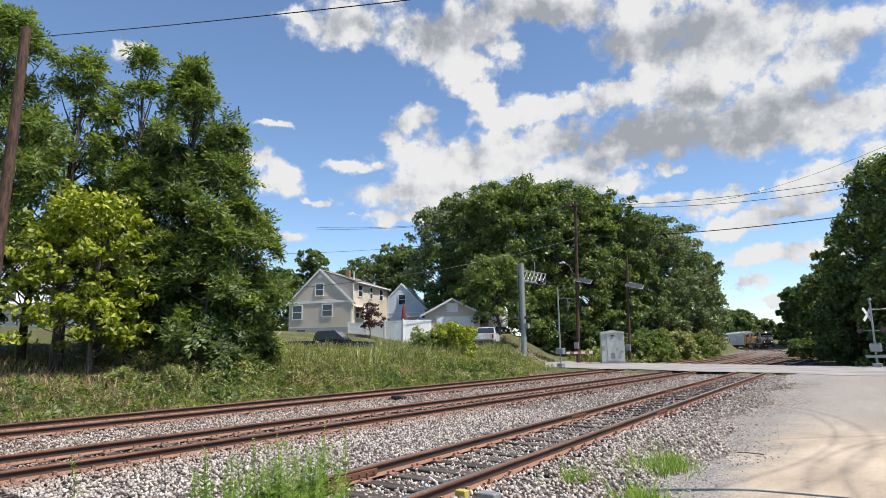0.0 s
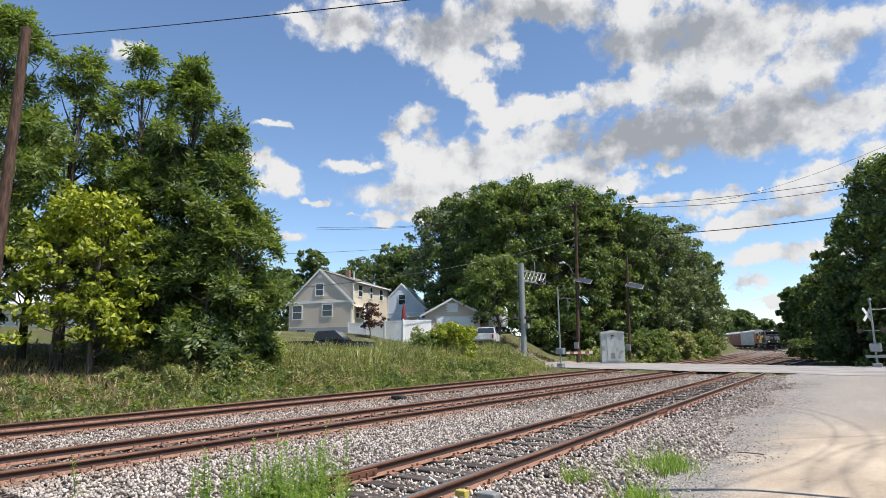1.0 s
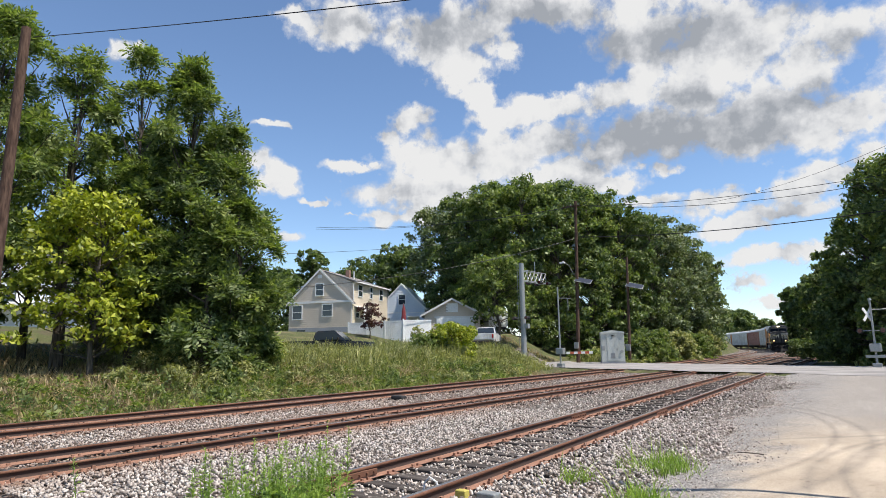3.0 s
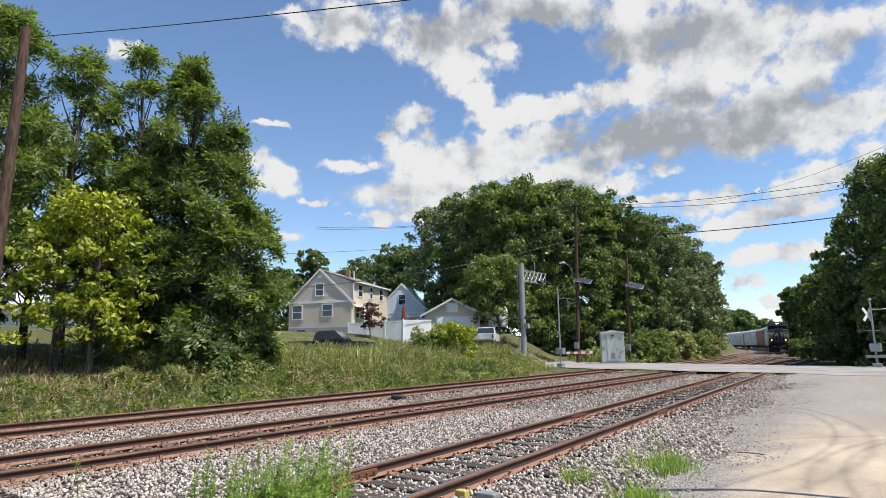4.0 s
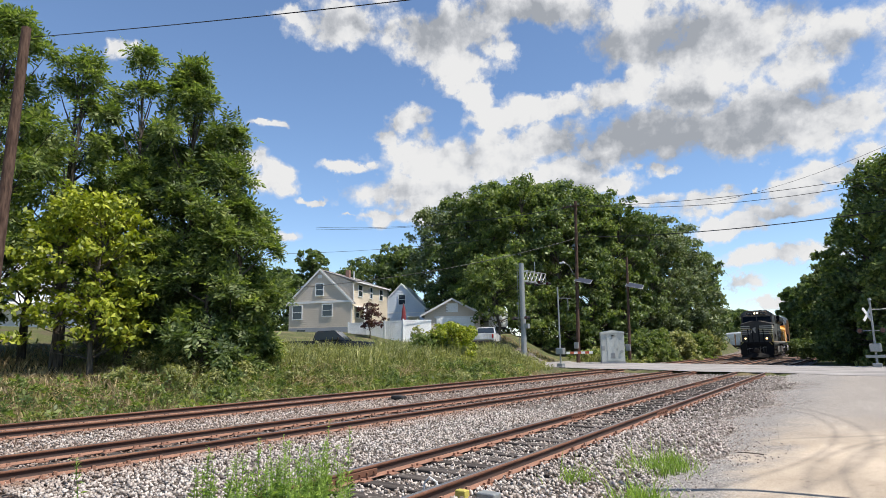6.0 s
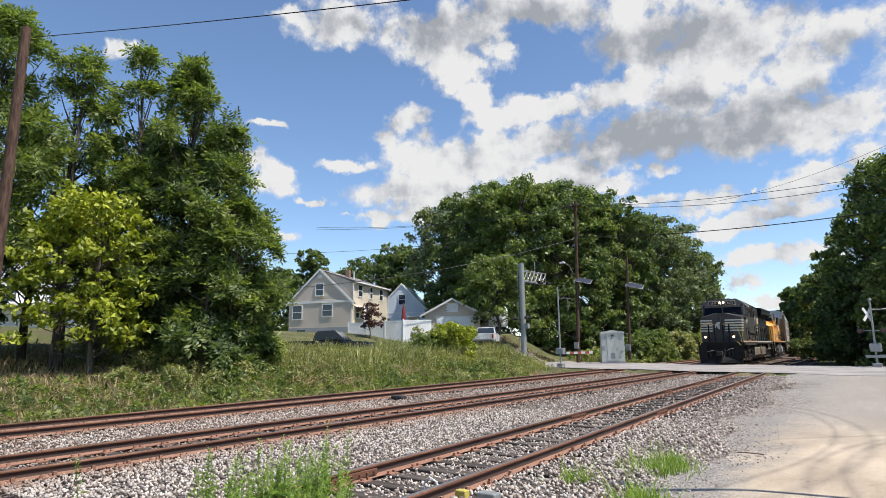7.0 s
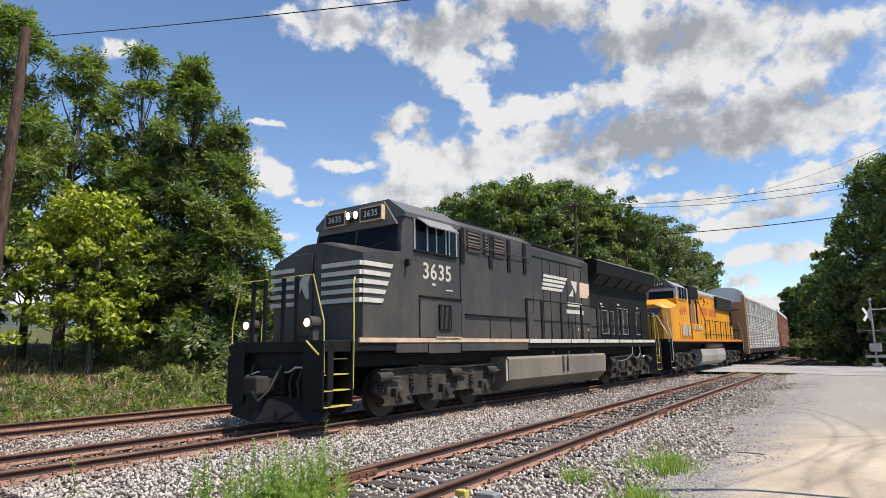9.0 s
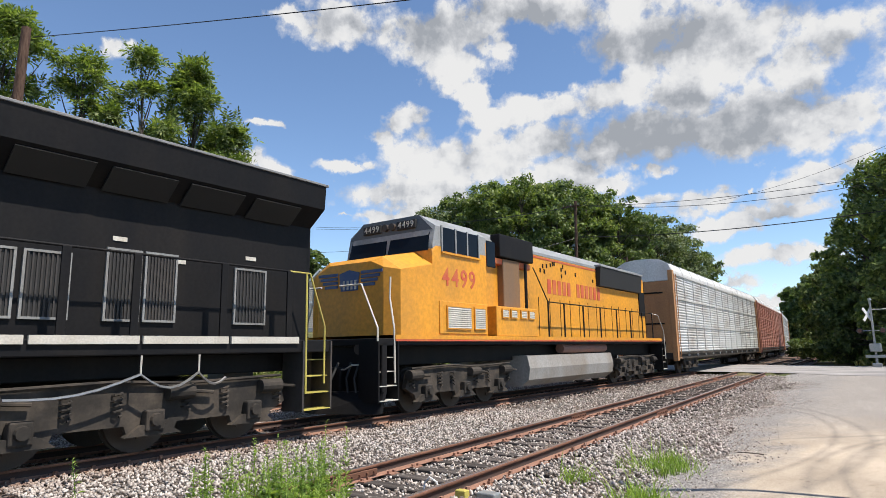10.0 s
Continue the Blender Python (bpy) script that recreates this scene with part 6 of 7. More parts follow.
def build_house():
    base = stand(-44.48, 63)[2] - 0.15
    h = thing("house", "tan clapboard house with a gable, shed dormer and grey shingle roof", "house", at=Matrix.Translation((-44.5, 44.7, 0)) @ pose(0, 0, 0, 0, 0, 21))
    W, L, eave, peak = 7.0, 10.6, 6.46, 9.8
    part("foundation", boxed(-W, 0, 0, L, base - 0.4, 3.85), CONCRETE, h, "grey block foundation")
    bm = prism(bmesh.new(), [(-W + 0.03, 3.85), (-0.03, 3.85), (-0.03, eave), (-W / 2, peak - 0.1), (-W + 0.03, eave)], "y", 0.03, L - 0.03)
    part("wall", bm, SIDING_TAN, h, "tan clapboard wall")
    part("dormer_wall", prism(bmesh.new(), [(-W / 2, eave - 0.2), (-0.035, eave - 0.2), (-0.035, 8.46), (-W / 2, 9.88)], "y", 0.55, L - 0.1), SIDING_TAN, h, "grey-tan dormer wall")

    def span(z):
        if z < eave:
            return -W, 0
        k = (z - eave) / (peak - eave)
        return -W + k * W / 2, -k * W / 2
    clapboards(h, "clapboard", span, 3.85, peak - 0.15, 0.03, 0.2, SIDING_TAN)
    clapboards(h, "clapboard", lambda z: (0.0, L) if z < eave else (0.55, L - 0.1), 3.85, 8.45, -0.03, 0.2, SIDING_CREAM, "x")
    part("belt_trim", boxed(-W, 0.02, -0.06, 0.03, eave - 0.1, eave + 0.12), TRIM, h)
    bm = bmesh.new()
    roof_slab(bm, -W - 0.3, eave - 0.28, -W / 2, peak, -0.07, L + 0.3)
    part("roof", bm, SHINGLE, h, "grey shingle roof slope")
    bm = bmesh.new()
    roof_slab(bm, 0.3, eave - 0.28, -W / 2, peak, -0.07, 0.5)
    part("roof", bm, SHINGLE, h, "grey shingle roof slope")
    bm = bmesh.new()
    roof_slab(bm, 0.32, 8.46, -W / 2, peak - 0.05, 0.45, L + 0.2, 0.12)
    part("dormer_roof", bm, SHINGLE, h, "low-pitched shingle dormer roof")
    for x0, x1 in ((-W - 0.32, -W / 2), (0.32, -W / 2)):
        bm = bmesh.new()
        roof_slab(bm, x0, eave - 0.36, x1, peak - 0.08, -0.12, -0.065, 0.24)
        part("rake_board", bm, TRIM, h, "white rake board")
    part("gutter", boxed(0.28, 0.42, 0.45, L + 0.2, 8.42, 8.54), TRIM, h, "white gutter")
    for y in (0.1, L):
        part("downspout", rods([(0.06, y, eave if y < 1 else 8.4), (0.06, y, base)], 0.045), TRIM, h)
    part("downspout", rods([(0.35, 0.5, 8.45), (0.06, 0.5, 8.2), (0.06, 0.5, eave)], 0.045), TRIM, h)
    part("chimney", boxed(-2.9, -2.45, 5.0, 5.45, 8.8, 10.35, 0.02), BRICK, h, "small brick chimney")
    part("vent_pipe", rods([(-1.0, 3.0, 8.8), (-1.0, 3.0, 9.9)], 0.07), TRIM, h)
    window_at(h, -3.5, 7.75, 0.8, 1.15, 0.0)
    window_at(h, -2.6, 5.6, 1.05, 1.15, 0.0)
    window_at(h, -6.0, 5.45, 1.0, 1.35, 0.0)
    part("gable_vent", boxed(-3.72, -3.28, -0.06, 0.0, 8.95, 9.3), TRIM, h)
    part("cellar_window", boxed(-6.0, -5.1, -0.04, 0.01, 3.4, 3.65), PANE, h)
    for y, w in ((2.4, 1.0), (5.4, 0.65), (8.4, 1.0)):
        window_at(h, y, 7.7, w, 1.15, 0.0, "x")
    window_at(h, 1.6, 5.4, 0.8, 1.1, 0.0, "x")
    dr = part("door", boxed(0.0, 0.06, 3.3, 4.2, 3.9, 5.95), TRIM, h, "white back door")
    bm = bmesh.new()
    loft(bm, [[(0.02, 0.8, 6.0), (0.02, 3.4, 6.0), (0.02, 3.4, 6.05), (0.02, 0.8, 6.05)], [(1.1, 0.9, 5.6), (1.1, 3.3, 5.6), (1.1, 3.3, 5.65), (1.1, 0.9, 5.65)]])
    part("awning", bm, TRIM, h, "pale metal door awning")
    return h


def build_second_house():
    h = thing("house", "pale blue gabled house with a light roof behind the fence", "house", at=Matrix.Translation((-52.3, 66.9, 0)) @ pose(0, 0, 0, 0, 0, 30))
    W, L, eave, peak, base = 6.6, 9.0, 7.1, 10.5, 2.4
    bm = prism(bmesh.new(), [(-W, base), (0, base), (0, eave), (-W / 2, peak - 0.1), (-W, eave)], "y", 0.02, L)
    part("wall", bm, SIDING_BLUE, h, "pale blue wall")

    def span(z):
        if z < eave:
            return -W, 0
        k = (z - eave) / (peak - eave)
        return -W + k * W / 2, -k * W / 2
    clapboards(h, "clapboard", span, 3.4, peak - 0.15, 0.02, 0.24, SIDING_BLUE)
    for x0 in (-W - 0.3, 0.3):
        bm = bmesh.new()
        roof_slab(bm, x0, eave - 0.3, -W / 2, peak, -0.07, L + 0.2)
        part("roof", bm, PALEROOF, h, "pale green-grey roof slope")
        bm = bmesh.new()
        roof_slab(bm, x0, eave - 0.36, -W / 2, peak - 0.08, -0.12, -0.065, 0.22)
        part("rake_board", bm, TRIM, h)
    window_at(h, -3.2, 8.35, 0.9, 1.35, 0.0)
    part("belt_trim", boxed(-W, 0, -0.05, 0.02, 6.45, 6.6), TRIM, h)
    part("porch_awning", prism(bmesh.new(), [(-1.4, 5.9), (0.2, 5.2), (0.2, 5.3), (-1.4, 6.0)], "x", -2.2, -0.6), TRIM, h, "white porch awning")
    window_at(h, -5.4, 5.2, 0.9, 1.2, 0.0)


def build_garage():
    g = thing("garage", "tan gabled garage with a white overhead door", "garage", at=Matrix.Translation((-33.7, 52.1, 0)) @ pose(0, 0, 0, 0, 0, 33))
    W, L, eave, peak = 5.6, 7.0, 4.95, 6.45
    base = 1.2
    bm = prism(bmesh.new(), [(-W, base), (0, base), (0, eave), (-W / 2, peak - 0.08), (-W, eave)], "y", 0.02, L)
    part("wall", bm, SIDING_TAN, g, "tan clapboard wall")

    def span(z):
        if z < eave:
            return -W, 0
        k = (z - eave) / (peak - eave)
        return -W + k * W / 2, -k * W / 2
    clapboards(g, "clapboard", span, 2.4, peak - 0.1, 0.02, 0.2, SIDING_TAN)
    for x0 in (-W - 0.4, 0.4):
        bm = bmesh.new()
        roof_slab(bm, x0, eave - 0.2, -W / 2, peak, -0.35, L + 0.2, 0.12)
        part("roof", bm, SHINGLE, g, "grey shingle roof slope")
        bm = bmesh.new()
        roof_slab(bm, x0, eave - 0.26, -W / 2, peak - 0.07, -0.42, -0.34, 0.2)
        part("rake_board", bm, TRIM, g)
    dr = part("overhead_door", boxed(-4.4, -0.5, -0.05, 0.0, 2.0, 4.6), VINYL, g, "white panelled overhead door")
    for k in range(4):
        part("panel", boxed(-4.35, -0.55, -0.075, -0.05, 2.05 + k * 0.64, 2.62 + k * 0.64, 0.02), VINYL, dr)
    part("door_trim", boxed(-4.6, -0.3, -0.07, 0.0, 4.6, 4.75), TRIM, g)
    part("loft_door", boxed(-3.4, -2.2, -0.09, -0.02, 5.15, 6.05, 0.02), VINYL, g, "white loft door with black hinges")
    for z in (5.3, 5.6, 5.9):
        part("hinge", boxed(-3.42, -3.25, -0.11, -0.09, z - 0.03, z + 0.03), GRILLE, g)


def build_fence():
    fence = thing("vinyl_fence", "white vinyl privacy fence beside the garden", "fence")
    runs = (((-42.4, 42.3), (-37.3, 44.4), 4.15, 4.3), ((-37.3, 44.4), (-35.6, 46.6), 4.3, 4.3))
    for (ax, ay), (bx, by), za, zb in runs:
        length = math.hypot(bx - ax, by - ay)
        n = max(2, round(length / 1.8))
        turn = math.degrees(math.atan2(by - ay, bx - ax))
        for k in range(n):
            u, w = k / n, (k + 1) / n
            x, y = ax + (bx - ax) * u, ay + (by - ay) * u
            top = za + (zb - za) * u
            low = min(float(ground_height(x, y)), float(ground_height(ax + (bx - ax) * w, ay + (by - ay) * w))) - 0.1
            d = length / n
            m = Matrix.Translation((x, y, 0)) @ pose(0, 0, 0, 0, 0, turn)
            ob = part("fence_panel", boxed(0.06, d - 0.06, -0.02, 0.02, low, top - 0.1), VINYL, fence)
            ob.matrix_basis = m
            for j in range(8):
                s = part("board", boxed(0.07 + j * (d - 0.14) / 8, 0.07 + (j + 1) * (d - 0.14) / 8 - 0.012, -0.034, -0.02, low, top - 0.14), VINYL, ob)
            r = part("fence_rail", boxed(0.05, d - 0.05, -0.045, 0.045, top - 0.16, top - 0.04), VINYL, fence)
            r.matrix_basis = m
            p = part("fence_post", boxed(-0.065, 0.065, -0.065, 0.065, low, top + 0.06, 0.01), VINYL, fence)
            p.matrix_basis = m


def build_umbrella(x, y, top):
    z = float(ground_height(x, y))
    u = thing("patio_umbrella", "closed maroon patio umbrella behind the fence", "umbrella", at=Matrix.Translation((x, y, z)))
    part("pole", rods([(0, 0, -0.1), (0, 0, top - z)], 0.025), TRIM, u)
    bm = bmesh.new()
    h = top - z
    for z0, z1, r1, r2 in ((h - 2.0, h - 1.7, 0.16, 0.27), (h - 1.7, h - 0.8, 0.27, 0.2), (h - 0.8, h - 0.05, 0.2, 0.03)):
        rod(bm, (0, 0, z0), (0, 0, z1), r1, r2, 10)
    part("canopy", bm, DARKRED, u, "folded maroon canopy")


# ---- vehicles ----


def build_pickup(name, label, paint, at, turn, lift=0.0):
    z = float(ground_height(*at))
    v = thing(name, label, "pickup truck", at=Matrix.Translation((at[0], at[1], z + lift)) @ pose(0, 0, 0, 0, 0, turn))
    # nose towards +y
    bm = prism(bmesh.new(), [(-2.75, 0.55), (2.7, 0.5), (2.85, 0.8), (2.75, 1.15), (1.15, 1.25), (-2.8, 1.25), (-2.85, 0.75)], "x", -0.98, 0.98)
    bmesh.ops.bevel(bm, geom=list(bm.edges), offset=0.06, segments=2, affect="EDGES")
    part("body", bm, paint, v)
    bm = loft(bmesh.new(), [[(-0.95, -0.95, 1.24), (0.95, -0.95, 1.24), (0.95, 1.25, 1.24), (-0.95, 1.25, 1.24)], [(-0.80, -0.72, 1.88), (0.80, -0.72, 1.88), (0.80, 0.45, 1.92), (-0.80, 0.45, 1.92)]])
    bmesh.ops.bevel(bm, geom=list(bm.edges), offset=0.05, segments=2, affect="EDGES")
    part("cab", bm, paint, v)
    for sx in (-1, 1):
        bm = loft(bmesh.new(), [[(sx * 0.93, -0.8, 1.32), (sx * 0.93, 0.95, 1.32), (sx * 0.96, 0.95, 1.32), (sx * 0.96, -0.8, 1.32)], [(sx * 0.82, -0.65, 1.80), (sx * 0.82, 0.4, 1.80), (sx * 0.86, 0.4, 1.80), (sx * 0.86, -0.65, 1.80)]])
        part("side_glass", bm, PANE, v)
        part("mirror", boxed(*sorted((sx * 0.95, sx * 1.2)), 0.75, 0.85, 1.3, 1.48, 0.02), GRILLE, v)
        part("tail_light", boxed(*sorted((sx * 0.84, sx * 0.99)), -2.9, -2.84, 0.85, 1.2), plain("red_lens", (0.4, 0.02, 0.02), 0.2), v)
        for y in (-1.75, 1.8):
            bm = bmesh.new()
            rod(bm, (sx * 0.74, y, 0.4), (sx * 1.0, y, 0.4), 0.4, seg=20)
            w = part("wheel", bm, GRILLE, v, "black tyre")
            part("rim", rod(bmesh.new(), (sx * 0.98, y, 0.4), (sx * 1.015, y, 0.4), 0.23, seg=14), STEEL, w)
    bm = loft(bmesh.new(), [[(-0.82, -0.97, 1.32), (0.82, -0.97, 1.32), (0.82, -0.93, 1.32), (-0.82, -0.93, 1.32)], [(-0.72, -0.80, 1.8), (0.72, -0.80, 1.8), (0.72, -0.76, 1.8), (-0.72, -0.76, 1.8)]])
    part("rear_glass", bm, PANE, v)
    bm = loft(bmesh.new(), [[(-0.85, 1.18, 1.3), (0.85, 1.18, 1.3), (0.85, 1.22, 1.3), (-0.85, 1.22, 1.3)], [(-0.74, 0.50, 1.85), (0.74, 0.50, 1.85), (0.74, 0.54, 1.85), (-0.74, 0.54, 1.85)]])
    part("windshield", bm, PANE, v)
    part("tailgate", boxed(-0.8, 0.8, -2.91, -2.85, 0.72, 1.22, 0.02), paint, v)
    part("bumper", boxed(-0.95, 0.95, -3.02, -2.88, 0.45, 0.65, 0.03), STEEL, v)
    return v


def build_trailer():
    x, y = -35.5, 56.3
    z = float(ground_height(x, y))
    t = thing("camper_trailer", "white camper trailer parked under the trees", "trailer", at=Matrix.Translation((x, y, z)) @ pose(0, 0, 0, 0, 0, 60))
    bm = prism(bmesh.new(), [(-2.6, 0.6), (2.6, 0.6), (2.9, 1.4), (2.5, 2.5), (2.0, 2.8), (-2.3, 2.8), (-2.7, 2.3)], "x", -1.1, 1.1)
    bmesh.ops.bevel(bm, geom=list(bm.edges), offset=0.1, segments=2, affect="EDGES")
    part("body", bm, VINYL, t, "white body with rounded ends")
    part("stripe", boxed(-1.12, 1.12, -2.4, 2.4, 1.1, 1.25), HARBOUR, t)
    for sx in (-1, 1):
        part("window", boxed(*sorted((sx * 1.09, sx * 1.12)), -1.4, -0.3, 1.7, 2.3, 0.02), PANE, t)
        for yy in (-0.5, 0.4):
            part("wheel", rod(bmesh.new(), (sx * 0.85, yy, 0.34), (sx * 1.08, yy, 0.34), 0.34, seg=18), GRILLE, t)
    part("chassis", boxed(-0.9, 0.9, -2.5, 3.6, 0.45, 0.62), NSDARK, t)


def build_street_house():
    h = thing("house", "white gabled house with a porch beyond the trees on the bank", "house", at=Matrix.Translation((-57.0, 24.5, 0)) @ pose(0, 0, 0, 0, 0, 62))
    W, L, eave, peak, base = 7.4, 9.0, 7.6, 10.6, 2.9
    part("wall", prism(bmesh.new(), [(-W, base), (0, base), (0, eave), (-W / 2, peak - 0.1), (-W, eave)], "y", 0.02, L), VINYL, h, "white wall")

    def span(z):
        if z < eave:
            return -W, 0
        k = (z - eave) / (peak - eave)
        return -W + k * W / 2, -k * W / 2
    clapboards(h, "clapboard", span, 3.4, peak - 0.15, 0.02, 0.24, VINYL)
    for x0 in (-W - 0.3, 0.3):
        bm = bmesh.new()
        roof_slab(bm, x0, eave - 0.3, -W / 2, peak, -0.3, L + 0.2)
        part("roof", bm, SHINGLE, h, "grey shingle roof slope")
    for cx, cz in ((-5.4, 6.6), (-2.0, 6.6), (-2.0, 4.6)):
        window_at(h, cx, cz, 0.9, 1.3, 0.0)
    part("porch_roof", boxed(-W - 2.4, 0.2, -2.2, 0.0, 5.55, 5.72), TRIM, h, "white flat porch roof")
    for x in (-W - 2.2, -W / 2, 0.05):
        part("porch_post", boxed(x - 0.07, x + 0.07, -2.1, -1.96, 2.9, 5.55), TRIM, h)


def build_street():
    ob = sheet("side_street", lambda y: (-53.5, -47.0), -6, 34, 20, ROAD, 4, 0.04)
    tagged(ob, "grey asphalt side street beyond the bank", "road", kind="structure")


build_street_house()
build_street()
build_house()
build_second_house()
build_garage()
build_fence()
build_umbrella(-41.6, 49.6, 6.3)
build_umbrella(-38.2, 51.2, 4.9)
build_pickup("pickup_truck", "dark blue pickup truck parked behind the weeds", worn("dark_blue_car", (0.025, 0.035, 0.05), 0.25), (-30.3, 28.6), -60, 0.0)
build_pickup("pickup_truck", "white pickup truck parked on the driveway", worn("white_car", (0.72, 0.72, 0.72), 0.25), (-31.5, 49.9), 24, 0.03)
build_trailer()
# ---- crossing equipment, poles and wires ----
GREYSTEEL = worn("galvanised_steel", (0.33, 0.34, 0.33), 0.5, 0.5, (0.28, 0.27, 0.25), 0.5, 2.0)
HUTPAINT = worn("pale_hut_paint", (0.50, 0.52, 0.48), 0.55, 0.1, (0.34, 0.33, 0.28), 0.5, 1.2)
PANEL = plain("solar_cells", (0.03, 0.035, 0.05), 0.45, 0.0, 0.2)
WIRE = plain("black_cable", (0.015, 0.015, 0.015), 0.6)
REDLENS = plain("red_signal_lens", (0.07, 0.012, 0.012), 0.2)


def flashers(parent, x, y, z, turn=0):
    bar = part("crossarm", rods([(x - 0.75, y, z), (x + 0.75, y, z)], 0.03), GREYSTEEL, parent)
    for dx in (-0.6, 0.6):
        for way in (-1, 1):
            hd = part("flasher", rod(bmesh.new(), (x + dx, y + way * 0.03, z), (x + dx, y + way * 0.28, z), 0.17, 0.14, 14), GRILLE, parent, "black flashing light unit")
            part("lens", rod(bmesh.new(), (x + dx, y + way * 0.27, z), (x + dx, y + way * 0.30, z), 0.12, seg=14), REDLENS, hd)


def build_mast():
    x, y = -26.1, 47.25
    z = float(ground_height(x, y))
    m = thing("signal_mast", "galvanised cantilever signal mast with a truss arm", "signal mast", at=Matrix.Translation((x, y, z)))
    h = 8.85 - z
    part("pole", rod(bmesh.new(), (0, 0, 0.3), (0, 0, h), 0.25, 0.22, 14), GREYSTEEL, m, "thick galvanised pole")
    bm = bmesh.new()
    rod(bm, (0, 0, -0.05), (0, 0, 0.35), 0.45, 0.3, 14)
    part("base", bm, GREYSTEEL, m)
    for k in range(6):
        a = k * math.pi / 3
        part("bolt", rod(bmesh.new(), (0.4 * math.cos(a), 0.4 * math.sin(a), 0.0), (0.4 * math.cos(a), 0.4 * math.sin(a), 0.2), 0.03, seg=6), STEEL, m)
    ladder = bmesh.new()
    for dy in (-0.18, 0.18):
        rod(ladder, (-0.32, dy, 0.8), (-0.32, dy, h), 0.018, seg=5)
    for k in range(26):
        rod(ladder, (-0.32, -0.18, 0.9 + k * 0.3), (-0.32, 0.18, 0.9 + k * 0.3), 0.012, seg=5)
    part("ladder", ladder, GREYSTEEL, m, "steel ladder up the mast")
    # truss arm reaching over the road
    end = Vector((0.1, 4.0, 0))
    bm = bmesh.new()
    for off in (Vector((-0.22, 0.0, 0)), Vector((0.22, 0.0, 0))):
        for zz in (h - 0.6, h - 1.5):
            rod(bm, Vector((0, 0, zz)) + off, end + off + Vector((0, 0, zz)), 0.035, seg=6)
        for k in range(6):
            a = end * (k / 6) + off
            b = end * ((k + 1) / 6) + off
            rod(bm, a + Vector((0, 0, h - 1.5)), b + Vector((0, 0, h - 0.6)), 0.02, seg=5)
            rod(bm, b + Vector((0, 0, h - 1.5)), b + Vector((0, 0, h - 0.6)), 0.02, seg=5)
    part("truss_arm", bm, GREYSTEEL, m, "light truss arm")
    for k in (0.55, 0.95):
        p = end * k
        flashers(m, p.x, p.y, h - 1.55)
    part("post", rods([tuple(end * 0.6 + Vector((0, 0, h - 0.6))), tuple(end * 0.6 + Vector((0, 0, h + 0.4)))], 0.04), GREYSTEEL, m)
    flashers(m, 0.0, -0.35, 4.1)
    part("box", boxed(0.2, 0.55, -0.2, 0.2, 3.2, 3.6, 0.02), GREYSTEEL, m)
    part("bell", rod(bmesh.new(), (-0.45, 0, 5.4), (-0.55, 0, 5.4), 0.15, 0.12, 14), GREYSTEEL, m)


def build_gate_mast(x, y, height, label, arm, cross=False):
    z = float(ground_height(x, y))
    m = thing("crossing_signal", label, "crossing signal", at=Matrix.Translation((x, y, z)))
    part("pole", rod(bmesh.new(), (0, 0, 0.2), (0, 0, height), 0.07, 0.06, 12), GREYSTEEL, m)
    part("base", boxed(-0.25, 0.25, -0.25, 0.25, -0.1, 0.3, 0.03), GREYSTEEL, m)
    part("gate_motor", boxed(-0.30, 0.34, -0.26, 0.26, 1.0, 1.5, 0.05), GREYSTEEL, m, "grey gate motor housing")
    if cross:
        for a in (-1, 1):
            ob = part("crossbuck_blade", boxed(-0.52, 0.52, -0.015, 0.015, -0.09, 0.09), TRIM, m, "white crossbuck blade")
            ob.matrix_basis = Matrix.Translation((-0.2, -0.1, height - 0.9)) @ pose(0, 0, 0, 0, 48 * a, 55)
        flashers(m, -0.1, 0.0, height - 1.9)
        part("counterweight", boxed(-0.55, 0.6, -0.1, 0.1, 0.62, 0.8, 0.02), GREYSTEEL, m)
        part("crossarm", rods([(0, 0, height - 0.6), (1.6, 0.3, height - 0.55)], 0.03), GREYSTEEL, m)
        part("bell", rod(bmesh.new(), (0, 0, height), (0, 0, height + 0.12), 0.12, 0.08, 12), GREYSTEEL, m)
    else:
        part("crossarm", rods([(0, 0, height - 0.9), (0.95, 0.4, height - 0.95)], 0.03), GREYSTEEL, m)
        part("hanger", rods([(0.7, 0.3, height - 0.95), (0.7, 0.3, height - 1.9)], 0.03), GREYSTEEL, m)
    if arm:
        for k in range(7):
            a, b = Vector((0.45, 0.15, 1.1)), Vector((2.3, 0.95, 1.12))
            p, q = a.lerp(b, k / 7), a.lerp(b, (k + 1) / 7)
            bm = bmesh.new()
            d = (q - p).normalized()
            s = Vector((-d.y, d.x, 0)) * 0.02
            loft(bm, [[p + s + Vector((0, 0, -0.09)), p - s + Vector((0, 0, -0.09)), p - s + Vector((0, 0, 0.09)), p + s + Vector((0, 0, 0.09))], [q + s + Vector((0, 0, -0.09)), q - s + Vector((0, 0, -0.09)), q - s + Vector((0, 0, 0.09)), q + s + Vector((0, 0, 0.09))]])
            part("gate_arm_band", bm, REDLET if k % 2 else TRIM, m, "red and white gate arm band")


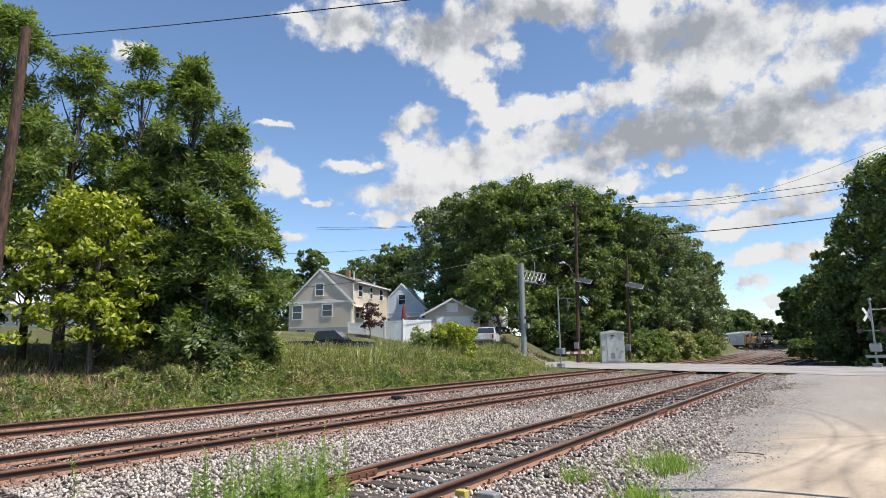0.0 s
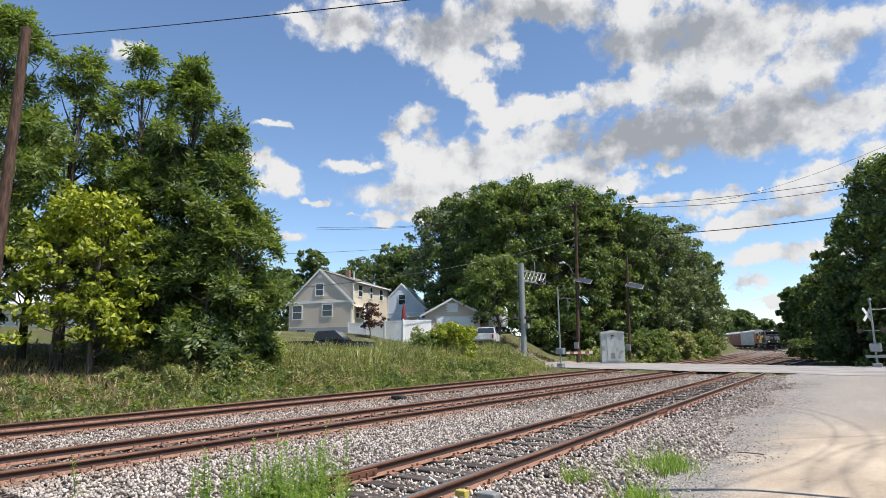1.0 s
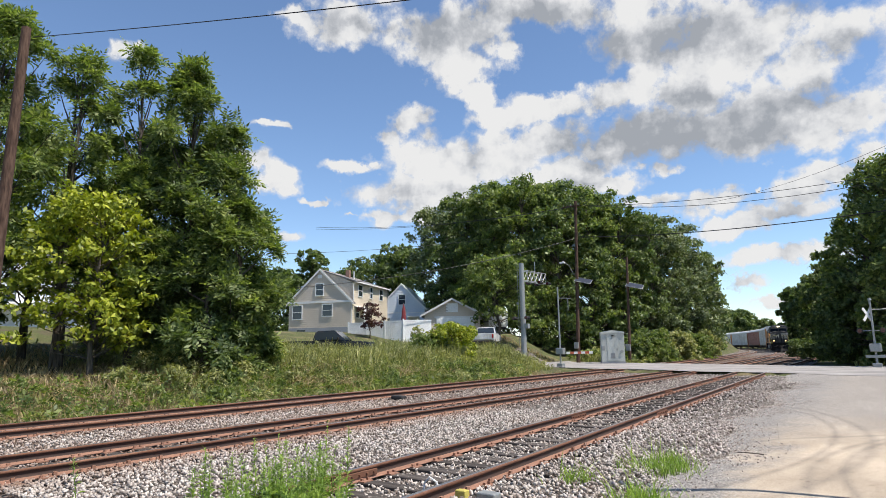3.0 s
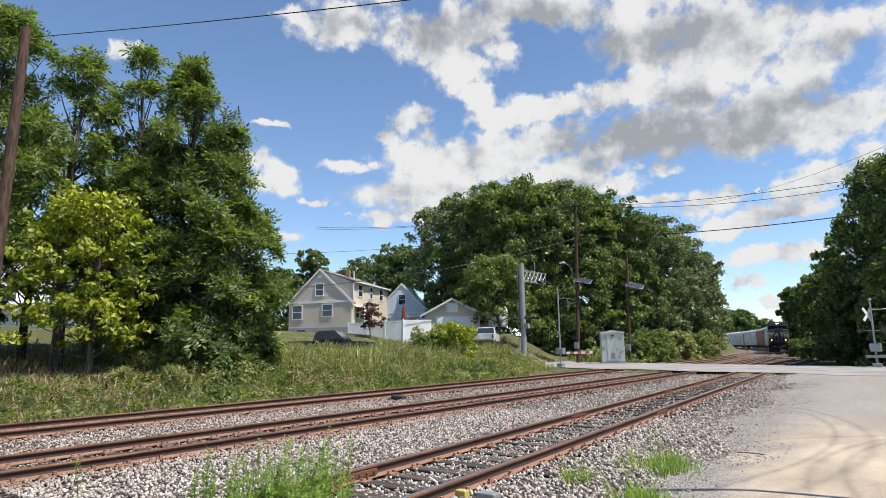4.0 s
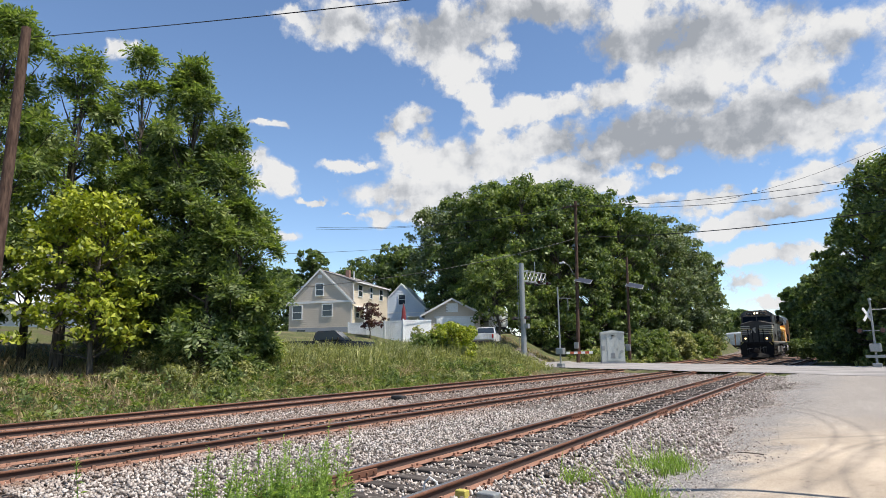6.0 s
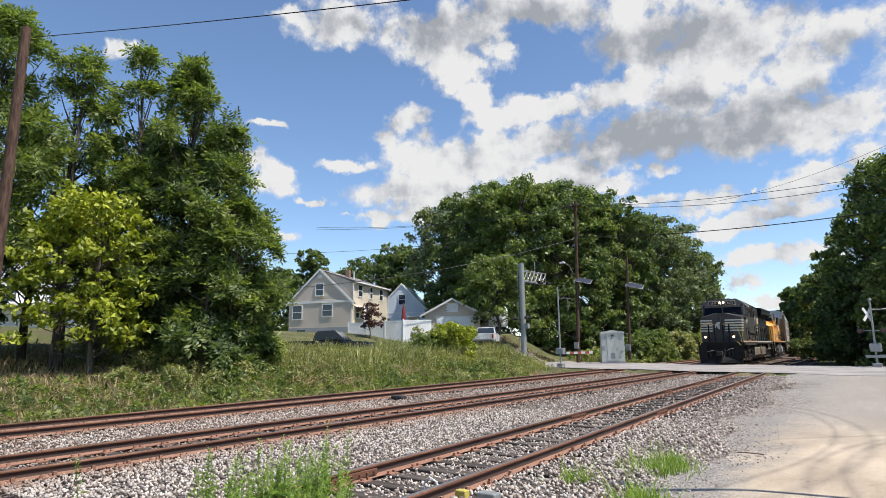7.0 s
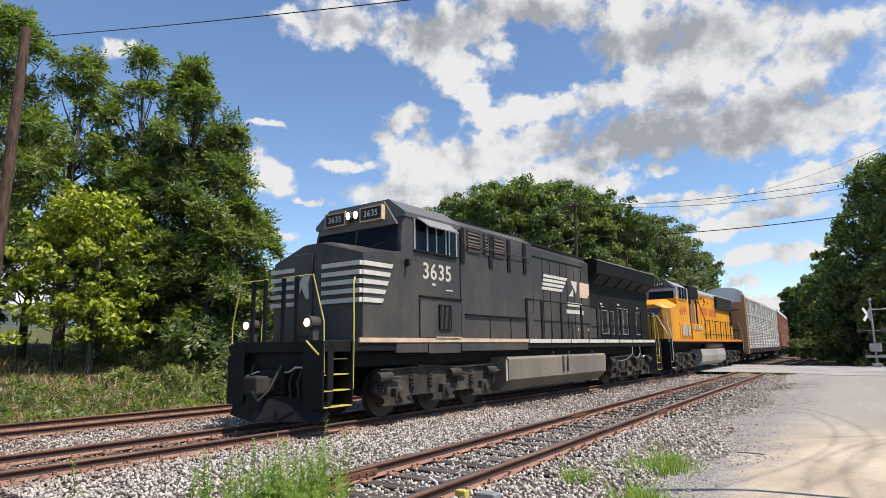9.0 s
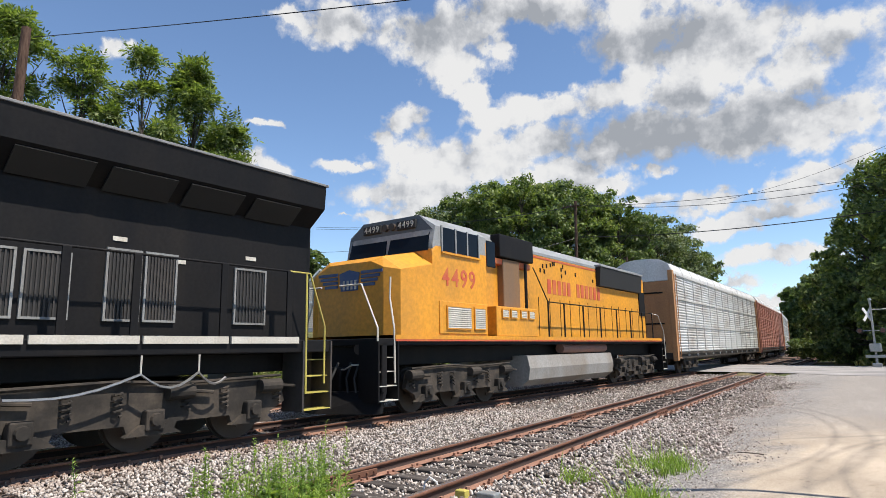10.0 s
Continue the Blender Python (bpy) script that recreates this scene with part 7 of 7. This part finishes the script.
def solar(parent, z, reach):
    part("bracket", rods([(0, 0, z - 0.5), reach * 0.6 + Vector((0, 0, z - 0.15)), (0, 0, z - 0.1)], 0.03), GREYSTEEL, parent)
    ob = part("solar_panel", boxed(-0.8, 0.8, -0.55, 0.55, -0.025, 0.025, 0.01), GREYSTEEL, parent, "tilted solar panel")
    ob.matrix_basis = Matrix.Translation(reach + Vector((0, 0, z))) @ pose(0, 0, 0, 26, 14, 15)
    cells = part("cells", boxed(-0.76, 0.76, -0.51, 0.51, 0.025, 0.032), PANEL, ob)


def build_pole(x, y, top, label, r=0.16, lean=(0, 0), arms=False, panel=None, lamp=False):
    z = float(ground_height(x, y))
    p = thing("utility_pole", label, "utility pole", "poles at the crossing", Matrix.Translation((x, y, z)))
    h = top - z
    part("pole", rod(bmesh.new(), (0, 0, -0.2), (lean[0], lean[1], h), r, r * 0.72, 12), POLEWOOD, p, "weathered brown wooden pole")
    if arms:
        part("crossarm", boxed(-0.9, 0.9, -0.06, 0.06, h - 0.6, h - 0.46), POLEWOOD, p)
        for dx in (-0.8, 0.0, 0.8):
            part("insulator", rod(bmesh.new(), (dx, 0, h - 0.46), (dx, 0, h - 0.28), 0.05, 0.03, 8), HARBOUR, p)
    if panel:
        solar(p, panel, Vector((0.9, 0.1, 0)))
        part("control_box", boxed(-0.22, 0.22, -0.35, -0.14, 1.4, 2.0, 0.02), GREYSTEEL, p)
    if lamp:
        part("lamp_arm", rods([(0, 0, 8.6), (-0.4, -0.2, 9.6), (-0.8, -0.4, 9.9)], 0.03), GREYSTEEL, p)
        bm = boxed(-1.3, -0.75, -0.55, -0.3, 9.8, 10.0, 0.06)
        part("lamp_head", bm, TRIM, p, "pale street lamp head")
    return p


def build_hut():
    x, y = -20.95, 54.3
    z = float(ground_height(x, y))
    hut = thing("relay_hut", "pale grey-green metal relay hut with a door", "equipment hut", at=Matrix.Translation((x, y, z)) @ pose(0, 0, 0, 0, 0, 26))
    part("plinth", boxed(-1.05, 1.05, -0.85, 0.85, -0.2, 0.2), CONCRETE, hut)
    part("body", boxed(-1.0, 1.0, -0.8, 0.8, 0.2, 2.72, 0.03), HUTPAINT, hut)
    part("roof", prism(bmesh.new(), [(-1.08, 2.7), (1.08, 2.7), (1.0, 2.84), (0.0, 3.0), (-1.0, 2.84)], "y", -0.9, 0.9), HUTPAINT, hut, "shallow arched metal roof")
    dr = part("door", boxed(-0.5, 0.45, -0.84, -0.8, 0.3, 2.35, 0.01), HUTPAINT, hut)
    part("vent", boxed(-0.2, 0.15, -0.86, -0.84, 0.5, 0.95), HARBOUR, dr)
    part("handle", rods([(0.35, -0.88, 1.2), (0.35, -0.88, 1.4)], 0.02), GRILLE, dr)
    part("meter", rod(bmesh.new(), (0.75, -0.8, 1.1), (0.75, -0.92, 1.1), 0.14, seg=14), GREYSTEEL, hut)
    part("lamp", boxed(-0.1, 0.1, -0.9, -0.8, 2.45, 2.55), GRILLE, hut)
    part("cable_box", boxed(-0.95, -0.7, -0.9, -0.8, 1.2, 1.6, 0.02), GREYSTEEL, hut)


def build_wire(points, r=0.016, sag=0.4, label="black overhead cable strung between poles"):
    bm = bmesh.new()
    a, b = Vector(points[0]), Vector(points[1])
    n = 14
    pts = [a.lerp(b, k / n) - Vector((0, 0, sag * 4 * (k / n) * (1 - k / n))) for k in range(n + 1)]
    tube(bm, pts, r, 5)
    tagged(mesh_object("overhead_wire", bm, WIRE), label, "cable", "overhead wires")


def build_gravel_pile():
    rng = np.random.default_rng(5)
    x, y = -28.3, 50.2
    z = float(ground_height(x, y))
    v, f = [], []
    n, k = 28, 10
    for j in range(k + 1):
        for i in range(n):
            a = 2 * math.pi * i / n
            r = 2.0 * (j / k)
            h = 1.25 * max(0, 1 - (j / k) ** 1.3) + rng.normal(0, 0.03)
            v.append((math.cos(a) * r * 1.2, math.sin(a) * r, h - (0.08 if j == k else 0)))
    for j in range(k):
        for i in range(n):
            f.append((j * n + i, (j + 1) * n + i, (j + 1) * n + (i + 1) % n, j * n + (i + 1) % n))
    ob = raw("gravel_pile", v, f, BALLAST)
    ob.location = (x, y, z)
    tagged(ob, "grey gravel pile beside the driveway", "gravel pile")


def build_far_pole():
    x, y, a = track_point(150)
    p = thing("utility_pole", "distant pole with a crossarm beside the curve", "utility pole", "poles at the crossing", Matrix.Translation((x + 6.5, y, -0.36)))
    part("pole", rod(bmesh.new(), (0, 0, -0.1), (0, 0, 11.0), 0.15, 0.1, 8), POLEWOOD, p)
    part("crossarm", boxed(-1.6, 1.6, -0.06, 0.06, 10.0, 10.15), POLEWOOD, p)


build_mast()
build_gate_mast(-21.65, 45.05, 6.35, "grey crossing signal post with a gate motor and lowered arm stub", True)
build_gate_mast(-1.2, 47.0, 4.2, "grey crossing signal with white crossbuck and gate motor", False, True)
build_pole(-25.3, 56.55, 16.1, "tall brown wooden utility pole with solar panel and lamp", 0.19, (0.45, 0.2), True, 8.0, True)
build_pole(-20.85, 58.36, 10.1, "brown wooden pole with a solar panel by the hut", 0.15, (0.3, 0.1), False, 7.6)
build_pole(-19.13, 5.85, 10.72, "leaning brown wooden pole beside the tracks", 0.17, (0.1, 0.22))
build_hut()
build_gravel_pile()
build_far_pole()
build_wire([(-18.9, 6.2, 10.45), (-6.0, 8.9, 8.2)], 0.012, 0.05)
build_wire([(-24.9, 56.8, 12.3), (-42.0, 35.5, 7.0)], 0.03, 0.7)
build_wire([(-24.9, 56.8, 12.4), (2.0, 50.0, 10.3)], 0.035, 0.5)
build_wire([(-24.8, 56.8, 15.6), (-58.0, 52.0, 17.0)], 0.02, 0.8)
build_wire([(-23.9, 56.8, 15.6), (-56.0, 50.0, 16.2)], 0.02, 0.8)
build_wire([(-58.0, 47.0, 13.0), (-38, 62.0, 14.5)], 0.02, 0.3)
build_wire([(-24.8, 56.8, 15.6), (2.0, 52.0, 13.2)], 0.022, 0.6)
build_wire([(-23.9, 56.9, 15.5), (2.0, 53.0, 13.0)], 0.022, 0.9)
build_wire([(-16.0, 75.0, 18.0), (1.5, 60.0, 17.5)], 0.016, 0.6)

# a slim lamp post beyond the lot's edge, seen by its shadow
post = thing("lamp_post", "slim dark post with a flat head beside the lot", "lamp post", at=Matrix.Translation((0.55, 8.2, -0.12)))
part("pole", rod(bmesh.new(), (0, 0, -0.05), (0, 0, 4.6), 0.045, 0.045, 8), GREYSTEEL, post)
part("lamp_head", rod(bmesh.new(), (0, 0, 4.5), (0, 0, 6.45), 0.07, 0.10, 12), GREYSTEEL, post)

# small things along the rails
def build_small(name, label, category, at, bm, material):
    ob = mesh_object(name, bm, material)
    ob.location = at
    tagged(ob, label, category)


build_small("rail_marker", "small yellow painted block beside the siding rail", "rail marker", (-4.22, 6.06, -0.20), boxed(-0.07, 0.07, -0.05, 0.05, 0, 0.13, 0.01), YELLOW)
build_small("junction_box", "small pale grey junction box beside the siding", "junction box", (-3.95, 6.2, -0.20), boxed(-0.12, 0.12, -0.08, 0.08, 0, 0.11, 0.015), GREYSTEEL)
build_small("cable_loop", "white bond cable looped over the siding rail", "cable", (-4.57, 5.98, -0.16), tube(bmesh.new(), [(-0.16, 0, 0.0), (-0.14, 0, 0.12), (-0.06, 0, 0.2), (0.03, 0.02, 0.15), (0.05, 0.02, 0.0)], 0.012), TRIM)
build_small("rail_lubricator", "black lump of hardware between the main tracks", "track hardware", (-14.08, 16.5, -0.20), boxed(-0.25, 0.25, -0.16, 0.16, 0, 0.16, 0.06), GRILLE)
build_small("twig", "dark twig lying on the gravel lot", "twig", (-2.0, 10.5, -0.10), tube(bmesh.new(), [(-0.18, 0.02, 0), (-0.05, -0.02, 0.01), (0.2, 0.0, 0)], 0.008), BARK)

# ---- weeds, grass and shrubs ----


def blades(name, xyz, height, width, rng, material, label, category="weeds", lean=0.25, kind="stuff"):
    """Narrow bent blades, three quads each."""
    n = len(xyz)
    a = rng.uniform(0, 6.28, n)
    side = np.stack([np.cos(a), np.sin(a), np.zeros(n)], 1) * (width * rng.uniform(0.6, 1.3, n))[:, None]
    bend = np.stack([rng.normal(0, lean, n), rng.normal(0, lean, n), np.zeros(n)], 1) * height[:, None]
    up = np.zeros((n, 3))
    up[:, 2] = height
    rings = []
    for t, w in ((0, 1.0), (0.45, 0.85), (0.8, 0.5), (1.0, 0.06)):
        c = xyz + up * t + bend * t * t
        rings += [c - side * w * 0.5, c + side * w * 0.5]
    v = np.stack(rings, 1).reshape(-1, 3)
    base = np.arange(n)[:, None] * 8
    f = np.concatenate([base + np.array([0, 1, 3, 2]), base + np.array([2, 3, 5, 4]), base + np.array([4, 5, 7, 6])], 0)
    ob = raw(name, v, f, material)
    tagged(ob, label, category, kind=kind)
    return ob


def scatter(rng, n, x0, x1, y0, y1, keep=None):
    x, y = rng.uniform(x0, x1, n), rng.uniform(y0, y1, n)
    if keep is not None:
        k = keep(x, y)
        x, y = x[k], y[k]
    return np.stack([x, y, ground_height(x, y) - 0.02], 1)


def patch(p, seed, scale=0.35):
    return np.array([noise.noise((q[0] * scale + seed, q[1] * scale, 0.0)) for q in p])


def south(x, y):
    return road_side(x, y) < -1.5


def build_weeds():
    rng = np.random.default_rng(12)
    # tall green weeds on the bank
    p = scatter(rng, 13500, -32, -20.5, 13, 45, south)
    h = 1.15 + 0.55 * patch(p, 3) + rng.normal(0, 0.18, len(p))
    h *= np.clip((-20.0 - p[:, 0]) / 3.0, 0.35, 1.0) * np.clip((p[:, 1] - 11) / 8, 0.25, 1.0)
    blades("tall_weeds", p, np.clip(h, 0.25, 2.0), 0.055, rng, WEED, "tall green weeds covering the bank")
    c = p[rng.random(len(p)) < 0.85].copy()
    hh = np.clip(1.1 + 0.55 * patch(c, 3), 0.4, 1.9) * np.clip((-20.0 - c[:, 0]) / 3.0, 0.35, 1.0)
    c[:, 2] += hh * rng.uniform(0.35, 1.0, len(c))
    ob = leaf_mesh("weed_leaves", c, np.tile(np.array([0, 0, 0.8]), (len(c), 1)) + rng.normal(0, 0.3, (len(c), 3)), 0.24, rng, WEED, None, 5, 0.0, 0.3)
    tagged(ob, "leafy tops of the weeds on the bank", "weeds", kind="stuff")
    # leafy mounds of brush along the front of the bank
    for seed, leaf, label in ((31, WEED, "pale green brush mounds on the bank"), (32, LEAF, "green brush mounds on the bank"), (33, DRYWEED, "dry straw-coloured brush on the bank")):
        r2 = np.random.default_rng(seed)
        spots = scatter(r2, 260, -27.5, -19.2, -1, 40, south)
        spots = spots[(patch(spots, seed * 3, 0.3) > (0.02 if seed != 33 else 0.12)) & ((spots[:, 0] > -23.5) | (spots[:, 1] > 14))]
        blobs = []
        for x, y, z in spots:
            big = r2.uniform(0.3, 0.62) * (0.55 + 0.45 * min(1.0, max(0.0, (y + 2) / 18)))
            for k in range(5):
                a, q = r2.uniform(0, 6.28), r2.uniform(0, big)
                blobs.append((x + q * math.cos(a), y + q * math.sin(a), z + r2.uniform(0.1, 1.15) * big, big * r2.uniform(0.3, 0.6)))
        ob = clump_leaves("brush", blobs, 30000 if seed != 33 else 14000, 0.16 if seed != 33 else 0.11, r2, leaf, None, 0.45 if seed != 33 else 0.2)
        tagged(ob, label, "brush", kind="stuff")
    # low mixed growth along the far track
    p = scatter(rng, 14000, -23.5, -18.0, -2, 38, south)
    h = 0.30 + 0.30 * patch(p, 9, 0.6) + rng.normal(0, 0.08, len(p))
    dry = patch(p, 20, 0.5) > -0.14
    blades("dry_grass", p[dry], np.clip(h[dry] * 1.1, 0.12, 0.8), 0.04, rng, DRYWEED, "dry brown grass beside the far track", "grass", 0.5)
    blades("low_weeds", p[~dry], np.clip(h[~dry], 0.1, 0.8), 0.06, rng, WEED, "low green weeds beside the far track", "weeds", 0.45)
    c = scatter(rng, 2600, -23, -18.3, -2, 34, south)
    c[:, 2] += rng.uniform(0.05, 0.5, len(c))
    ob = leaf_mesh("creeper_leaves", c, np.tile(np.array([0.5, -0.3, 0.6]), (len(c), 1)), 0.3, rng, LEAF, None, 5, 0.1, 0.45)
    tagged(ob, "leafy creepers and low growth at the bank's foot", "weeds", kind="stuff")
    # rough growth on the rise beside the driveway
    p = scatter(rng, 5200, -38.5, -26.8, 43, 57, lambda x, y: (road_side(x, y) > -2) & (x < -27.6))
    blades("rough_grass", p, np.clip(0.28 + 0.22 * patch(p, 25, 0.5), 0.08, 0.6), 0.06, rng, DRYWEED, "rough dry grass on the rise by the driveway", "grass", 0.5)
    # brush on both verges beyond the crossing
    for seed, lo, hi, leaf, label in ((41, -17.5, -9.2, LEAF, "green brush at the foot of the woods"), (42, -16.0, -8.8, WEED, "pale weedy brush at the foot of the woods"), (43, 8.6, 15.0, WEED, "low green brush beside the line")):
        r2 = np.random.default_rng(seed)
        blobs = []
        for k in range(330):
            y = r2.uniform(53, 112)
            x = float(np.interp(y, LINE_Y, LINE_X)) + r2.uniform(lo, hi)
            if road_side(x, y) < 13.5:
                continue
            big = r2.uniform(0.35, 0.8) * (1.0 if lo < 0 else 0.6)
            z = float(ground_height(x, y))
            for j in range(4):
                a, q = r2.uniform(0, 6.28), r2.uniform(0, big)
                blobs.append((x + q * math.cos(a), y + q * math.sin(a), z + r2.uniform(0.05, 1.2) * big, big * r2.uniform(0.35, 0.65)))
        ob = clump_leaves("brush", blobs, 24000, 0.26, r2, leaf, None, 0.5)
        tagged(ob, label, "brush", kind="stuff")
    # ground under the left trees and beyond the road
    p = scatter(rng, 9000, -36, -21, -6, 16)
    blades("bank_grass", p, np.clip(0.35 + 0.25 * patch(p, 5), 0.1, 0.8), 0.05, rng, DRYWEED, "thin dry grass under the trees", "grass", 0.5)
    p = scatter(rng, 5000, -27, -14, 52, 62, lambda x, y: (road_side(x, y) > 12.5) & (x < np.interp(y, LINE_Y, LINE_X) - 9))
    blades("verge_grass", p, np.clip(0.6 + 0.4 * patch(p, 15), 0.2, 1.2), 0.07, rng, WEED, "green and dry verge by the woods", "grass", 0.4)
    p = scatter(rng, 4000, -10, 12, 52, 70, lambda x, y: (road_side(x, y) > 12.5) & (x > np.interp(y, LINE_Y, LINE_X) + 8.5))
    blades("verge_grass", p, np.clip(0.5 + 0.35 * patch(p, 18), 0.15, 1.0), 0.07, rng, WEED, "weedy verge beside the line", "grass", 0.4)
    # grass tufts in the ballast
    for cx, cy, r, n in ((-2.85, 9.0, 0.5, 420), (-2.45, 7.0, 0.3, 260), (-3.55, 7.6, 0.25, 120), (-2.9, 9.5, 0.2, 90)):
        q = rng.normal(0, 0.5, (n, 2)) * r
        p = np.stack([cx + q[:, 0], cy + q[:, 1], np.full(n, -0.2)], 1)
        blades("grass_tuft", p, rng.uniform(0.08, 0.26, n) + 0.25 * (rng.random(n) < 0.06), 0.012, rng, FRESH, "bright green grass tuft in the ballast", "grass", 0.5, "stuff")


def build_shrub(seed, at, radius, height, leaf, label, name="shrub", count=1500, size=0.34):
    make_tree(name, seed, height, radius, 0.0, "lobed", 140, count * 4, size * 0.6, leaf, label, "shrub", 0.05, at)


SWAY = []


def build_stalk(seed, x, y, height):
    """A goldenrod-like stalk with narrow leaves up its length."""
    rng = np.random.default_rng(seed)
    z = -0.17
    plant = thing("weed_stalk", "fresh green leafy weed stalk growing at the ballast edge", "weed", "weeds in front of the tracks", Matrix.Translation((x, y, z)))
    bend = rng.normal(0, 0.07, 2)
    bm = bmesh.new()
    pts = [Vector((bend[0] * t * t, bend[1] * t * t, height * t)) for t in (0, 0.35, 0.7, 1.0)]
    for i in range(3):
        rod(bm, pts[i], pts[i + 1], 0.006 - i * 0.0015, 0.005 - i * 0.0015, 5)
    part("stem", bm, FRESH, plant)
    n = int(120 * height)
    t = rng.uniform(0.08, 1.0, n)
    c = np.stack([bend[0] * t * t, bend[1] * t * t, height * t], 1)
    a = rng.uniform(0, 6.28, n)
    up = rng.uniform(0.35, 1.1, n)
    d = unit(np.stack([np.cos(a), np.sin(a), up], 1))
    length = (0.12 - 0.07 * t) * rng.uniform(0.7, 1.3, n)
    side = unit(np.cross(d, np.array([0, 0, 1.0])))
    w = (length * 0.11)[:, None]
    tip = c + d * length[:, None] - np.array([0, 0, 0.02])
    mid = c + d * (length * 0.5)[:, None]
    v = np.stack([c, mid + side * w, tip, mid - side * w], 1).reshape(-1, 3)
    raw("leaves", v, np.arange(len(v)).reshape(-1, 4), FRESH, plant)
    SWAY.append((plant, x, y, z, seed))


def build_foreground():
    rng = random.Random(21)
    spots = [(-65.9, 6.0, 0.86)]
    for k in range(120):
        b = rng.triangular(-60.5, -42.5, -49.0)
        d = rng.uniform(4.6, 6.4)
        hh = rng.uniform(0.5, 0.86) + (0.16 if rng.random() < 0.12 else 0)
        if b < -58:
            hh *= 0.72
        spots.append((b, d, hh))
    for i, (b, d, hh) in enumerate(spots):
        x, y = polar(b, d)
        build_stalk(300 + i, x, y, hh)


build_weeds()
build_shrub(201, stand(-35.6, 42), 2.0, 2.6, LEAF_LIME, "rounded yellow-green shrub at the end of the weeds", count=1900)
build_shrub(202, stand(-37.8, 41), 1.4, 1.9, LEAF, "green shrub among the weeds", count=1000)
build_shrub(203, stand(-38.8, 50), 0.7, 2.3, WEED, "thin pale-leaved shrub in front of the fence", count=150)
make_tree("plum_tree", 204, 3.0, 1.35, 0.3, "lobed", 70, 1500, 0.22, LEAF_RED, "small purple-leaved plum tree in front of the house", trunk=0.06, at=stand(-43.1, 57), leaflets=5)
for i, (b, d, r, h) in enumerate(((-17.6, 70, 2.6, 3.2), (-15.6, 74, 2.4, 3.0), (-14.2, 82, 2.2, 3.0), (-13.4, 92, 2.0, 3.4), (-18.9, 66, 1.6, 2.2))):
    build_shrub(210 + i, stand(b, d), r, h, WEED if i % 2 else LEAF, "bright green shrubs at the foot of the woods", count=1300, size=0.5)
for i, (b, d, r, h) in enumerate(((-5.2, 80, 2.4, 2.2), (-3.5, 68, 2.6, 2.4), (-1.2, 60, 2.6, 2.6), (1.0, 56, 2.4, 2.4), (-6.0, 95, 2.2, 2.4))):
    build_shrub(220 + i, stand(b, d, -0.1), r, h, LEAF_DARK, "dark green shrubs under the lineside trees", count=1300, size=0.5)
build_foreground()


def motions():
    # the train runs along its track at a steady speed
    for ob, s0, length in TRAIN:
        rows = []
        for i in range(41):
            t = i * 0.25
            sc = s0 + SPEED * (9 - t)
            a, b = track_point(sc - length * 0.3), track_point(sc + length * 0.3)
            rows.append((t, Matrix.Translation(((a[0] + b[0]) / 2, (a[1] + b[1]) / 2, 0)) @ Matrix.Rotation(math.atan2(a[0] - b[0], b[1] - a[1]), 4, "Z")))
        walk(ob, rows)
    # the clouds drift slowly to the west
    walk(SKY, [(0, pose(0, 0, 0, 0, 0, 0)), (5, pose(0, 0, 0, 0, 0, 0.42)), (10, pose(0, 0, 0, 0, 0, 0.84))])
    # weeds nod in the breeze
    for plant, x, y, z, seed in SWAY:
        rng = random.Random(seed)
        ph, amp = rng.uniform(0, 1.2), rng.uniform(1.0, 2.6)
        rows = []
        for i in range(21):
            t = i * 0.5
            gust = math.sin(0.75 * t + ph) + 0.35 * math.sin(2.3 * t + 2 * ph)
            rows.append((t, pose(x, y, z, 0.4 * amp * gust, -amp * gust, 0)))
        walk(plant, rows)
    # the engines' wheels roll
    for ob, y, radius in WHEELS[:12]:
        walk(ob, [(i / 30, pose(0, y, radius, math.degrees(SPEED * i / 30 / radius))) for i in range(301)])


motions()
